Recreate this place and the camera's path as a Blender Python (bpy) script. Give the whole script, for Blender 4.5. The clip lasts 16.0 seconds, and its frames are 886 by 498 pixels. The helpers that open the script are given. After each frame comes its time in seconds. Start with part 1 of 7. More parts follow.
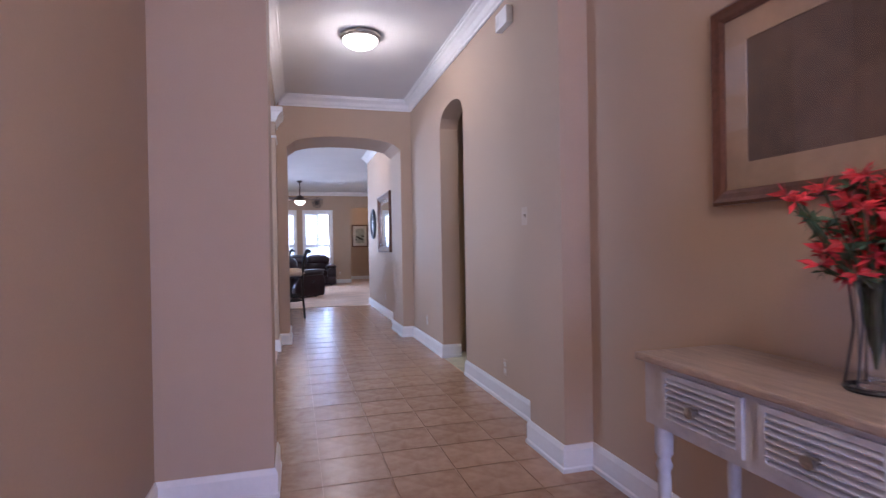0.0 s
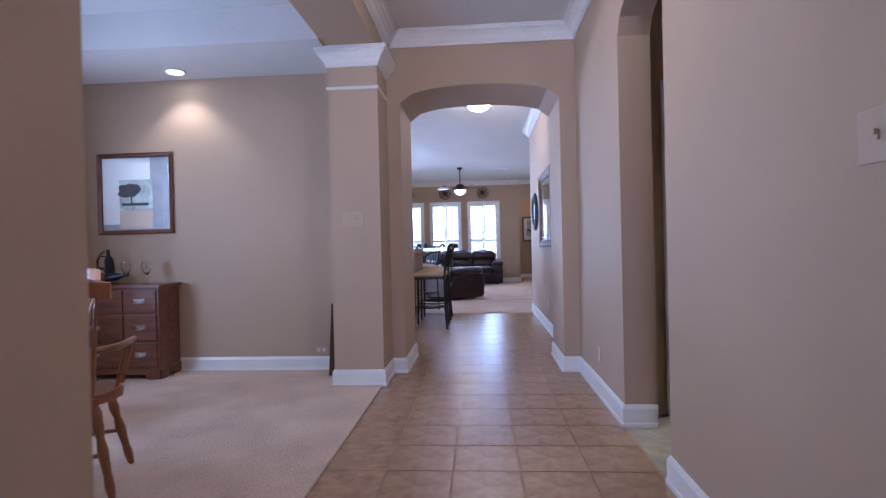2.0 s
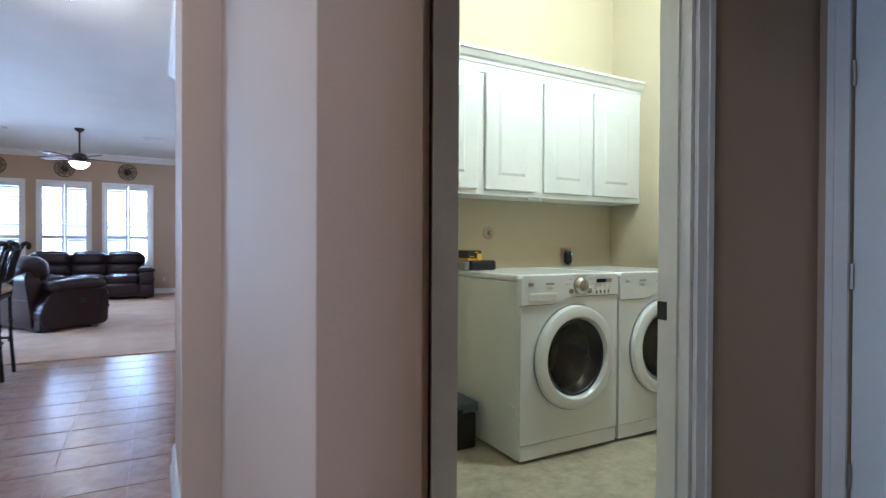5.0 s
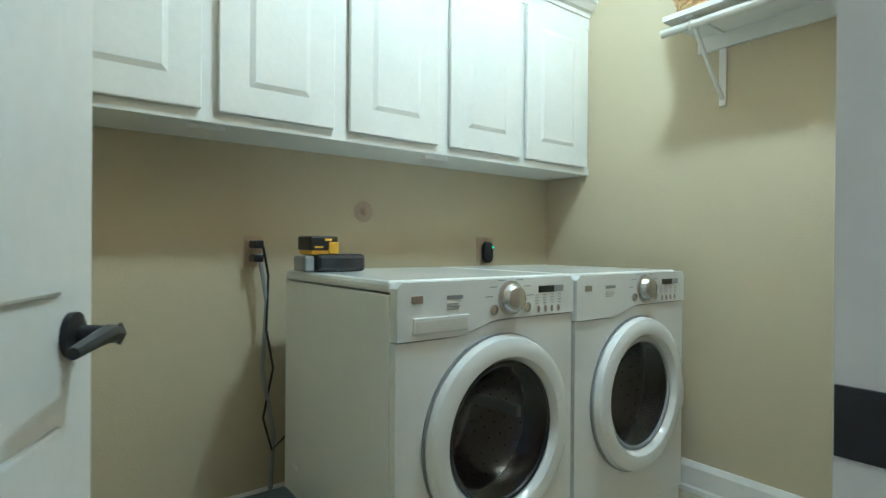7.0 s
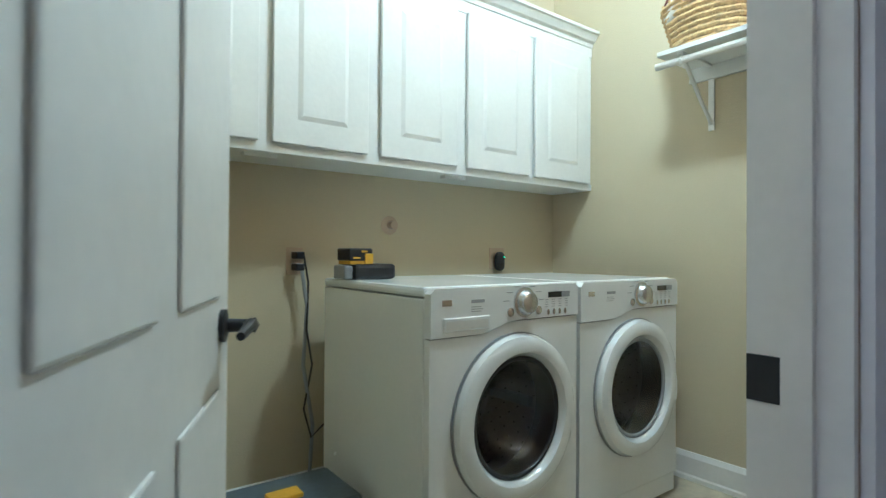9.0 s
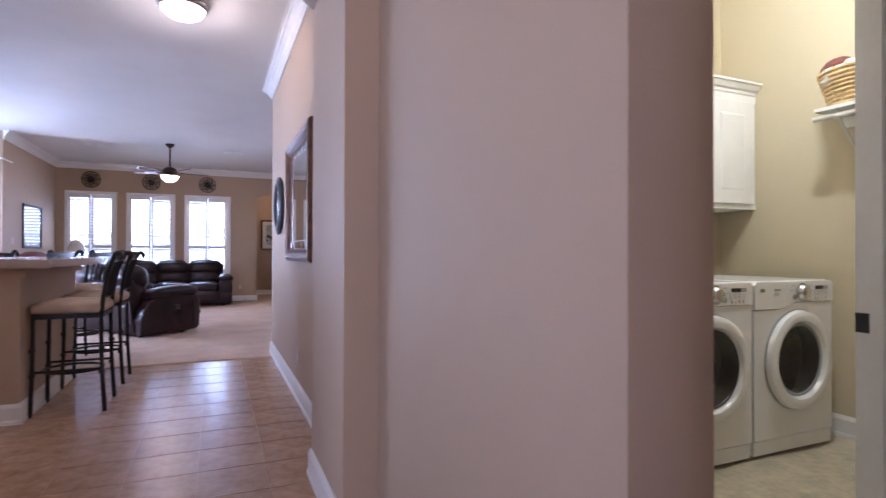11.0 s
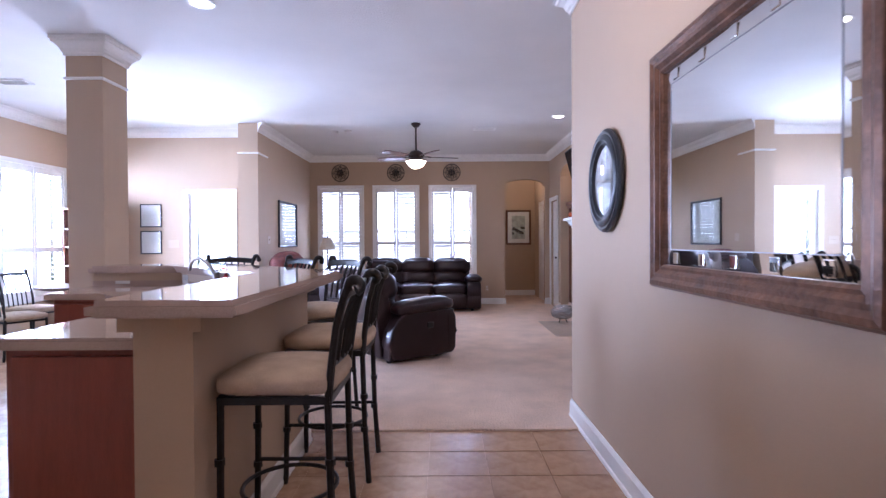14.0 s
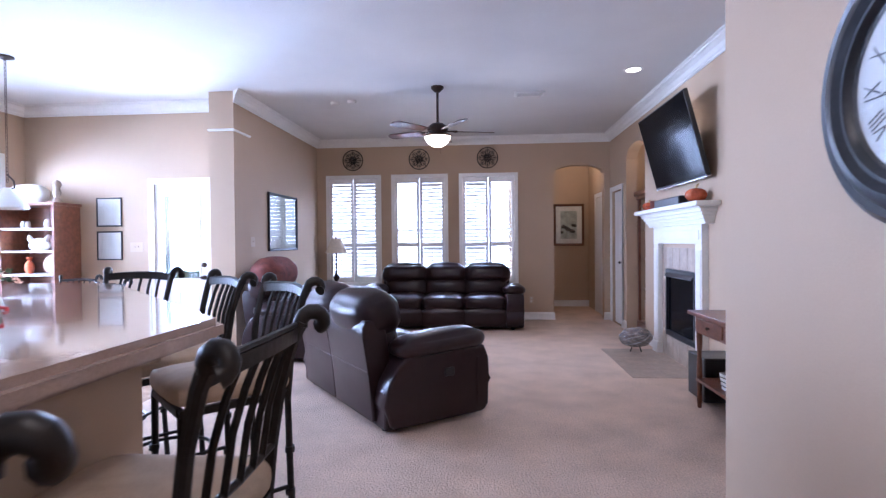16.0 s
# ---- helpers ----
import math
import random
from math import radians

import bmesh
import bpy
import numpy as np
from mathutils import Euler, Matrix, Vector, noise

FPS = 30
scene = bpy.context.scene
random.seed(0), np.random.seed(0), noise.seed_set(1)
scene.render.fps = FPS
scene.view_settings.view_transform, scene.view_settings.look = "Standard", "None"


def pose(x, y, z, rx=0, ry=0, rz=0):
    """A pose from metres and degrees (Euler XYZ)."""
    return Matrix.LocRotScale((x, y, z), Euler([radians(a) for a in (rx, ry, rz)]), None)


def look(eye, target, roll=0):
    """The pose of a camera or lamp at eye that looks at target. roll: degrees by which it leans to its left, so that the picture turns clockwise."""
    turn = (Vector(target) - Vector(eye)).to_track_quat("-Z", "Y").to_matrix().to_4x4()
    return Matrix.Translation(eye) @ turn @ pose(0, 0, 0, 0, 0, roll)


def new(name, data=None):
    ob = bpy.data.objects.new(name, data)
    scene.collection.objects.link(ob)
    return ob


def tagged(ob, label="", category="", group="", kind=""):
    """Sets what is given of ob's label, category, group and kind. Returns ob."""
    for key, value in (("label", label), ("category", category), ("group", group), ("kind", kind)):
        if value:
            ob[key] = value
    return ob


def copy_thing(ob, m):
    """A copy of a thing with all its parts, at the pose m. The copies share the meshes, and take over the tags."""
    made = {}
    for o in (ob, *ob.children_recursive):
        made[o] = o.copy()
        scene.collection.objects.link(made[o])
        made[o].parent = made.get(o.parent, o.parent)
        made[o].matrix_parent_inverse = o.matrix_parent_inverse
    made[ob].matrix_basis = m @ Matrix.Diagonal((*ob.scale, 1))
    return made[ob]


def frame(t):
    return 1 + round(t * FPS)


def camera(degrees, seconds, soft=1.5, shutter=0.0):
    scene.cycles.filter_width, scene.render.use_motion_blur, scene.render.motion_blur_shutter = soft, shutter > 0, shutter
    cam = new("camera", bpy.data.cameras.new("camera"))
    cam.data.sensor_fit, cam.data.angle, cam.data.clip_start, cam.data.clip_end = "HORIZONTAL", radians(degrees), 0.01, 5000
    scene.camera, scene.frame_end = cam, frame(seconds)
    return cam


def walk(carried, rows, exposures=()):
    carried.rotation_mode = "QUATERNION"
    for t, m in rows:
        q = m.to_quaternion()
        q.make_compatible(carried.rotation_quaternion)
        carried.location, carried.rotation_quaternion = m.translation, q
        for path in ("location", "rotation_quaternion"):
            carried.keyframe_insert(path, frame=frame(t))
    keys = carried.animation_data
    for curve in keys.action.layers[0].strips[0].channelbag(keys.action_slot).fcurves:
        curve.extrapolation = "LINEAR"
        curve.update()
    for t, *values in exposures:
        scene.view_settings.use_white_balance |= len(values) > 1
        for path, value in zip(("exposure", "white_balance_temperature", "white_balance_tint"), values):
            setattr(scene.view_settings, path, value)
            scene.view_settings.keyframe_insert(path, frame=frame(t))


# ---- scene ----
cam = camera(80.0, 16.0, soft=1.35, shutter=0.25)
PATH = [
    (0, (0.166, 1.062, 1.13), (0.704, 2.989, 1.122), -1.0),
    (0.5, (0.415, 1.493, 1.148), (0.656, 3.479, 1.138), -1.2),
    (1, (0.587, 1.99, 1.117), (0.598, 3.99, 1.11), -1.47),
    (1.5, (0.704, 2.506, 1.115), (0.614, 4.504, 1.103), -1.48),
    (2, (0.76, 3.029, 1.108), (0.618, 5.024, 1.095), -1.35),
    (2.5, (0.779, 3.521, 1.105), (0.684, 5.518, 1.086), -1.08),
    (3, (0.824, 3.977, 1.098), (0.863, 5.976, 1.079), -0.92),
    (3.5, (0.889, 4.364, 1.112), (1.207, 6.338, 1.082), -0.45),
    (4, (1.005, 4.724, 1.107), (1.526, 6.655, 1.087), 0.1),
    (4.5, (1.152, 5.076, 1.106), (1.952, 6.909, 1.095), 0.4),
    (5, (1.372, 5.407, 1.129), (2.33, 7.163, 1.111), 0.3),
    (7.5, (2.379, 6.505, 1.051), (3.6, 8.089, 1.051), 0.4),
    (8, (2.389, 6.505, 1.052), (3.606, 8.091, 1.06), 0.4),
    (10.5, (1.215, 5.675, 1.114), (2.206, 7.412, 1.141), 0.37),
    (11, (1.0, 5.601, 1.127), (1.796, 7.436, 1.141), 0.17),
    (11.5, (0.756, 5.829, 1.166), (1.337, 7.743, 1.164), 0.07),
    (12, (0.658, 6.26, 1.152), (1.009, 8.229, 1.147), -0.09),
    (12.5, (0.647, 6.706, 1.164), (0.838, 8.697, 1.153), -0.19),
    (13, (0.652, 7.158, 1.184), (0.799, 9.153, 1.169), -0.13),
    (13.5, (0.682, 7.632, 1.217), (0.736, 9.632, 1.195), -0.42),
    (14, (0.693, 8.084, 1.25), (0.69, 10.084, 1.224), -0.35),
    (14.5, (0.741, 8.562, 1.296), (0.648, 10.56, 1.268), -0.45),
    (15, (0.773, 9.021, 1.295), (0.635, 11.016, 1.265), -0.43),
    (15.5, (0.777, 9.5, 1.285), (0.637, 11.495, 1.256), -0.6),
    (16, (0.794, 9.986, 1.286), (0.639, 11.98, 1.257), -0.53),
]
EXPOSURES = [
    (0.0, 0.02, 5200, 23), (0.5, -0.05, 5400, 24), (1.0, -0.1, 5200, 25), (2.0, -0.05, 4900, 20), (2.5, -0.02, 4900, 19), (3.5, -0.12, 5050, 19), (4.5, -0.05, 4850, 12), (5.0, 0.1, 4800, 8),
    (7.5, 0.05, 4500, 4), (8.0, 0.05, 4500, 4), (10.5, 0.0, 5050, 22), (11.0, -0.1, 5350, 28), (11.5, -0.1, 5400, 34), (12.5, -0.08, 5900, 36), (13.0, -0.02, 5950, 32), (13.5, 0.04, 5650, 29), (14.5, 0.06, 5350, 25), (16.0, 0.0, 5250, 23)]
walk(cam, [(t, look(eye, target, roll)) for t, eye, target, roll in PATH], EXPOSURES)

# ---- world and light ----
world = bpy.data.worlds.new("sky")
scene.world = world
world.use_nodes = True
wn = world.node_tree
sky = wn.nodes.new("ShaderNodeTexSky")
sky.sky_type, sky.sun_disc = "NISHITA", False
sky.sun_elevation, sky.sun_rotation = radians(50), radians(200)
wn.links.new(sky.outputs[0], wn.nodes["Background"].inputs[0])
wn.nodes["Background"].inputs[1].default_value = 0.12
sun = new("sun", bpy.data.lights.new("sun", "SUN"))
sun.data.energy, sun.data.angle, sun.data.color = 2.5, radians(0.5), (1, 0.95, 0.88)
sun.matrix_world = look((0, 0, 0), (0.25, 0.6, -0.8))


def area(name, x, y, z, target, w, h, watts, color):
    ob = new(name, bpy.data.lights.new(name, "AREA"))
    ob.data.shape, ob.data.size, ob.data.size_y, ob.data.energy, ob.data.color = "RECTANGLE", w, h, watts, color
    ob.matrix_world = look((x, y, z), target)
    return ob


def bulb(name, x, y, z, watts, color, r=0.05):
    ob = new(name, bpy.data.lights.new(name, "POINT"))
    ob.data.energy, ob.data.color, ob.data.shadow_soft_size = watts, color, r
    ob.location = (x, y, z)
    return ob


def spot(name, x, y, z, watts, color, deg=100, aim=None):
    ob = new(name, bpy.data.lights.new(name, "SPOT"))
    ob.data.energy, ob.data.color, ob.data.spot_size, ob.data.spot_blend, ob.data.shadow_soft_size = watts, color, radians(deg), 0.6, 0.04
    ob.matrix_world = look((x, y, z), aim or (x, y + 0.001, 0))
    return ob


DAY = (0.66, 0.80, 1.0)
WARM = (1.0, 0.84, 0.66)
# daylight at the window openings
for i, wx in enumerate((-1.345, -0.25, 0.87)):
    area("window_daylight", wx, 18.80, 1.5, (wx, 10, 1.5), 0.84, 1.72, 115, DAY)
area("window_daylight", -4.98, 15.15, 1.45, (0, 15.15, 1.45), 1.05, 1.75, 680, DAY)
area("window_daylight", -4.98, 12.6, 1.45, (0, 12.6, 1.45), 2.4, 1.75, 170, DAY)
area("door_daylight", -2.82, 16.25, 1.4, (-2.82, 5, 1.4), 0.52, 0.9, 200, DAY)
area("window_daylight", -2.93, 5.6, 1.5, (3, 5.6, 2.9), 1.3, 1.5, 78, DAY)
area("door_daylight", 0.55, -1.62, 0.95, (0.55, 5, 0.95), 1.0, 1.6, 42, (0.55, 0.62, 1.0))
# electric lamps
bulb("hall_lamp", 0.735, 5.64, 2.88, 30, WARM, 0.12)
bulb("hall_lamp", 0.78, 9.95, 2.88, 32, WARM, 0.12)
bulb("foyer_lamp", 0.6, 0.6, 2.7, 48, WARM, 0.1)
bulb("fan_lamp", 0.30, 15.74, 2.38, 34, WARM, 0.12)
bulb("laundry_lamp", 3.55, 7.14, 3.02, 84, (0.95, 1.0, 0.80), 0.09)
# added warm fill for the passage and niche, no fixture behind either bulb
bulb("passage_fill", 2.35, 19.4, 2.7, 9, (1.0, 0.76, 0.48), 0.06)
bulb("niche_fill", 3.05, 17.2, 2.45, 2.5, (1.0, 0.74, 0.45), 0.03)
spot("recessed_lamp", -1.03, 11.87, 2.91, 25, WARM)
spot("recessed_lamp", 2.28, 15.36, 2.91, 25, WARM, 110, (2.8, 15.6, 1.2))
spot("recessed_lamp", -1.88, 7.50, 2.66, 22, WARM, 110)

# ---- materials ----


def mat(name, color, rough=0.5, metal=0.0, var=0.08, scale=4.0, bump=0.0, bscale=60.0, stretch=None, rand=0.0, coat=0.0, spec=0.5, second=None, fine=0.35):
    m = bpy.data.materials.new(name)
    m.use_nodes = True
    nt = m.node_tree
    b = nt.nodes["Principled BSDF"]
    b.inputs["Roughness"].default_value, b.inputs["Metallic"].default_value = rough, metal
    b.inputs["Coat Weight"].default_value, b.inputs["Specular IOR Level"].default_value = coat, spec
    tc = nt.nodes.new("ShaderNodeTexCoord")
    mp = nt.nodes.new("ShaderNodeMapping")
    nt.links.new(tc.outputs["Object"], mp.inputs[0])
    if stretch:
        mp.inputs["Scale"].default_value = stretch
    n1 = nt.nodes.new("ShaderNodeTexNoise")
    n1.inputs["Scale"].default_value, n1.inputs["Detail"].default_value = scale, 6
    n2 = nt.nodes.new("ShaderNodeTexNoise")
    n2.inputs["Scale"].default_value, n2.inputs["Detail"].default_value = bscale, 4
    for n in (n1, n2):
        nt.links.new(mp.outputs[0], n.inputs["Vector"])
    ramp = nt.nodes.new("ShaderNodeValToRGB")
    c2 = second or tuple(min(1, c * (1 + 1.6 * var)) for c in color)
    c1 = tuple(c * (1 - 1.6 * var) for c in color)
    ramp.color_ramp.elements[0].color, ramp.color_ramp.elements[1].color = (*c1, 1), (*c2, 1)
    ramp.color_ramp.elements[0].position, ramp.color_ramp.elements[1].position = 0.3, 0.72
    mixf = nt.nodes.new("ShaderNodeMath")
    mixf.operation = "MULTIPLY_ADD"
    mixf.inputs[1].default_value = fine
    nt.links.new(n2.outputs["Fac"], mixf.inputs[0])
    half = nt.nodes.new("ShaderNodeMath")
    half.operation = "MULTIPLY"
    half.inputs[1].default_value = 1 - fine
    nt.links.new(n1.outputs["Fac"], half.inputs[0])
    nt.links.new(half.outputs[0], mixf.inputs[2])
    nt.links.new(mixf.outputs[0], ramp.inputs[0])
    out = ramp.outputs[0]
    if rand:
        oi = nt.nodes.new("ShaderNodeObjectInfo")
        hsv = nt.nodes.new("ShaderNodeHueSaturation")
        mr = nt.nodes.new("ShaderNodeMapRange")
        mr.inputs["To Min"].default_value, mr.inputs["To Max"].default_value = 1 - rand, 1 + rand
        nt.links.new(oi.outputs["Random"], mr.inputs[0])
        nt.links.new(mr.outputs[0], hsv.inputs["Value"])
        nt.links.new(out, hsv.inputs["Color"])
        out = hsv.outputs[0]
    nt.links.new(out, b.inputs["Base Color"])
    rr = nt.nodes.new("ShaderNodeMapRange")
    rr.inputs["To Min"].default_value, rr.inputs["To Max"].default_value = max(0.02, rough * 0.85), min(1, rough * 1.15)
    nt.links.new(n1.outputs["Fac"], rr.inputs[0])
    nt.links.new(rr.outputs[0], b.inputs["Roughness"])
    if bump:
        bp = nt.nodes.new("ShaderNodeBump")
        bp.inputs["Strength"].default_value, bp.inputs["Distance"].default_value = 1.0, bump
        nt.links.new(n2.outputs["Fac"], bp.inputs["Height"])
        nt.links.new(bp.outputs[0], b.inputs["Normal"])
    return m


def glow(name, color, strength):
    m = bpy.data.materials.new(name)
    m.use_nodes = True
    b = m.node_tree.nodes["Principled BSDF"]
    b.inputs["Base Color"].default_value = (*color, 1)
    b.inputs["Emission Color"].default_value, b.inputs["Emission Strength"].default_value = (*color, 1), strength
    return m


def glassy(name, color=(1, 1, 1), rough=0.02):
    m = bpy.data.materials.new(name)
    m.use_nodes = True
    b = m.node_tree.nodes["Principled BSDF"]
    b.inputs["Base Color"].default_value = (*color, 1)
    b.inputs["Roughness"].default_value, b.inputs["Transmission Weight"].default_value, b.inputs["IOR"].default_value = rough, 1.0, 1.45
    return m


M = dict(
    wall=mat("wall_paint", (0.47, 0.345, 0.235), 0.75, var=0.03, scale=1.3, bump=0.0005, bscale=140),
    laundry=mat("laundry_paint", (0.555, 0.48, 0.32), 0.7, var=0.025, scale=1.3, bump=0.0012, bscale=140),
    ceiling=mat("ceiling_paint", (0.72, 0.70, 0.67), 0.85, var=0.03, scale=2.0, bump=0.003, bscale=70),
    trim=mat("white_trim", (0.80, 0.78, 0.74), 0.35, var=0.03, scale=5, bump=0.0004, bscale=40),
    tile=mat("floor_tile", (0.37, 0.20, 0.108), 0.25, var=0.16, scale=9, bump=0.0012, bscale=22, rand=0.06, second=(0.49, 0.315, 0.19)),
    grout=mat("grout", (0.40, 0.24, 0.14), 0.9, var=0.15, scale=30, bump=0.001),
    vinyl=mat("laundry_floor", (0.44, 0.385, 0.27), 0.35, var=0.22, scale=9, bump=0.001, bscale=30),
    carpet=mat("carpet", (0.68, 0.515, 0.40), 0.95, var=0.17, scale=3.0, bump=0.018, bscale=80, spec=0.1, fine=0.55),
    redwood=mat("cherry_wood", (0.25, 0.06, 0.034), 0.32, var=0.13, scale=5, bump=0.0008, bscale=40, stretch=(6, 6, 0.6)),
    chest=mat("cherry_chest", (0.17, 0.062, 0.032), 0.3, var=0.3, scale=4, bump=0.0008, bscale=40, stretch=(1, 6, 6)),
    oak=mat("maple_wood", (0.26, 0.10, 0.035), 0.3, var=0.25, scale=5, bump=0.0006, bscale=40, stretch=(5, 5, 0.8)),
    darkwood=mat("dark_wood", (0.07, 0.028, 0.016), 0.3, var=0.3, scale=6, bump=0.0008, bscale=40, stretch=(6, 6, 0.7)),
    walnut=mat("walnut_frame", (0.12, 0.05, 0.026), 0.3, var=0.3, scale=8, bump=0.001, bscale=60),
    counter=mat("speckled_counter", (0.43, 0.32, 0.265), 0.09, var=0.10, scale=170, bscale=420, coat=0.4),
    iron=mat("black_iron", (0.018, 0.015, 0.013), 0.38, metal=0.4, var=0.3, scale=20, bump=0.0008, bscale=70),
    fabric=mat("tan_fabric", (0.46, 0.35, 0.25), 0.9, var=0.14, scale=9, bump=0.0025, bscale=240, spec=0.2),
    leather=mat("brown_leather", (0.020, 0.0085, 0.0095), 0.30, var=0.15, scale=5, bump=0.0005, bscale=14, spec=0.36, fine=0.15),
    throw=mat("red_throw", (0.16, 0.045, 0.035), 0.9, var=0.3, scale=14, bump=0.005, bscale=90),
    enamel=mat("white_enamel", (0.80, 0.81, 0.80), 0.18, var=0.02, scale=3, coat=0.3),
    cabinet=mat("white_cabinet", (0.78, 0.78, 0.745), 0.35, var=0.03, scale=4, bump=0.0005, bscale=50),
    plastic=mat("black_plastic", (0.014, 0.014, 0.016), 0.35, var=0.2, scale=20),
    grey=mat("grey_plastic", (0.30, 0.31, 0.32), 0.4, var=0.1, scale=10),
    slate=mat("slate_plastic", (0.10, 0.125, 0.15), 0.45, var=0.15, scale=10),
    yellow=mat("yellow_plastic", (0.75, 0.42, 0.02), 0.4, var=0.1, scale=10),
    chrome=mat("brushed_chrome", (0.62, 0.62, 0.63), 0.25, metal=1.0, var=0.05, scale=20),
    nickel=mat("brushed_nickel", (0.42, 0.38, 0.33), 0.3, metal=1.0, var=0.1, scale=20),
    bronze=mat("dark_bronze", (0.06, 0.04, 0.03), 0.35, metal=0.8, var=0.2, scale=20),
    plate=mat("switch_plate", (0.50, 0.38, 0.27), 0.4, var=0.03, scale=10),
    wallplate=mat("paint_matched_plate", (0.47, 0.345, 0.235), 0.65, var=0.03, scale=10),
    mirror=mat("mirror_glass", (0.86, 0.88, 0.88), 0.015, metal=1.0, var=0.0),
    glass=glassy("clear_glass"),
    darkglass=mat("dark_glass", (0.012, 0.012, 0.014), 0.05, var=0.1, scale=5, coat=0.5),
    shade=glow("frosted_shade", (1.0, 0.90, 0.72), 6.0),
    bowl=glow("lit_glass_bowl", (1.0, 0.82, 0.58), 7.0),
    can=glow("lit_recess", (1.0, 0.88, 0.7), 12.0),
    screen=mat("matte_screen", (0.006, 0.006, 0.007), 0.12, var=0.1, scale=5, spec=0.03),
    paper=mat("paper", (0.70, 0.68, 0.63), 0.6, var=0.05, scale=8),
    sage=mat("pale_print", (0.42, 0.45, 0.40), 0.6, var=0.3, scale=9),
    linen=mat("lamp_shade_linen", (0.70, 0.62, 0.50), 0.8, var=0.06, scale=30, bump=0.001, bscale=200),
    clockface=mat("clock_face", (0.36, 0.35, 0.33), 0.5, var=0.1, scale=8),
    black=mat("black_paint", (0.016, 0.018, 0.022), 0.35, var=0.3, scale=14, bump=0.0008, bscale=60),
    wicker=mat("wicker", (0.55, 0.38, 0.17), 0.7, var=0.25, scale=40, bump=0.002, bscale=120),
    stone=mat("hearth_stone", (0.36, 0.27, 0.20), 0.4, var=0.2, scale=6, bump=0.001, bscale=30),
    greywash=mat("grey_white_paint", (0.50, 0.49, 0.49), 0.5, var=0.1, scale=9, bump=0.001, bscale=40),
    red=mat("red_petals", (0.50, 0.02, 0.02), 0.6, var=0.4, scale=30),
    leaf=mat("green_leaf", (0.05, 0.08, 0.03), 0.6, var=0.4, scale=30),
    pumpkin=mat("orange_glaze", (0.38, 0.07, 0.022), 0.25, var=0.25, scale=12),
    brickm=mat("outside_brick", (0.30, 0.16, 0.11), 0.9, var=0.25, scale=10, bump=0.004, bscale=40),
    grass=mat("lawn", (0.07, 0.11, 0.035), 0.95, var=0.4, scale=3, bump=0.02, bscale=40),
)

# ---- building helpers ----


def thing(name, label="", category="", group="", kind="", at=(0, 0, 0), turn=0.0):
    ob = new(name)
    ob.matrix_world = pose(*at, 0, 0, turn)
    ob.empty_display_size = 0.1
    return tagged(ob, label, category, group, kind)


def part(name, bm, material, parent=None, label="", smooth=False):
    me = bpy.data.meshes.new(name)
    bmesh.ops.recalc_face_normals(bm, faces=bm.faces)
    if smooth:
        for f in bm.faces:
            f.smooth = True
    bm.to_mesh(me)
    bm.free()
    if smooth:
        me.set_sharp_from_angle(angle=radians(42))
    me.materials.append(material)
    ob = new(name, me)
    ob.parent = parent
    if label:
        ob["label"] = label
    return ob


def box(bm, x0, x1, y0, y1, z0, z1, bevel=0.0, seg=2, m=None):
    r = bmesh.ops.create_cube(bm, size=1.0)
    vs = r["verts"]
    for v in vs:
        v.co = Vector((x0 + (v.co.x + 0.5) * (x1 - x0), y0 + (v.co.y + 0.5) * (y1 - y0), z0 + (v.co.z + 0.5) * (z1 - z0)))
    if bevel:
        es = list({e for v in vs for e in v.link_edges})
        r2 = bmesh.ops.bevel(bm, geom=es, offset=bevel, segments=seg, affect="EDGES", profile=0.5)
        vs = list({v for v in r2["verts"]} | {v for v in vs if v.is_valid})
    if m:
        bmesh.ops.transform(bm, matrix=m, verts=vs)
    return bm


def boxes(*dims, bevel=0.0):
    bm = bmesh.new()
    for d in dims:
        box(bm, *d, bevel=bevel)
    return bm


def lathe(profile, seg=24, bm=None, m=None, hollow=False):
    """A turned solid from (radius, height) pairs about the z axis; hollow: its profile closes on itself, open in the middle."""
    bm = bm or bmesh.new()
    rings, made = [], []
    for r, z in profile:
        ring = [bm.verts.new((max(r, 1e-4) * math.cos(2 * math.pi * i / seg), max(r, 1e-4) * math.sin(2 * math.pi * i / seg), z)) for i in range(seg)]
        rings.append(ring)
        made += ring
    for a, b in zip(rings, rings[1:]):
        for i in range(seg):
            bm.faces.new((a[i], a[(i + 1) % seg], b[(i + 1) % seg], b[i]))
    if hollow:
        for i in range(seg):
            bm.faces.new((rings[-1][i], rings[-1][(i + 1) % seg], rings[0][(i + 1) % seg], rings[0][i]))
    else:
        bm.faces.new(rings[0][::-1])
        bm.faces.new(rings[-1])
    if m:
        bmesh.ops.transform(bm, matrix=m, verts=made)
    return bm


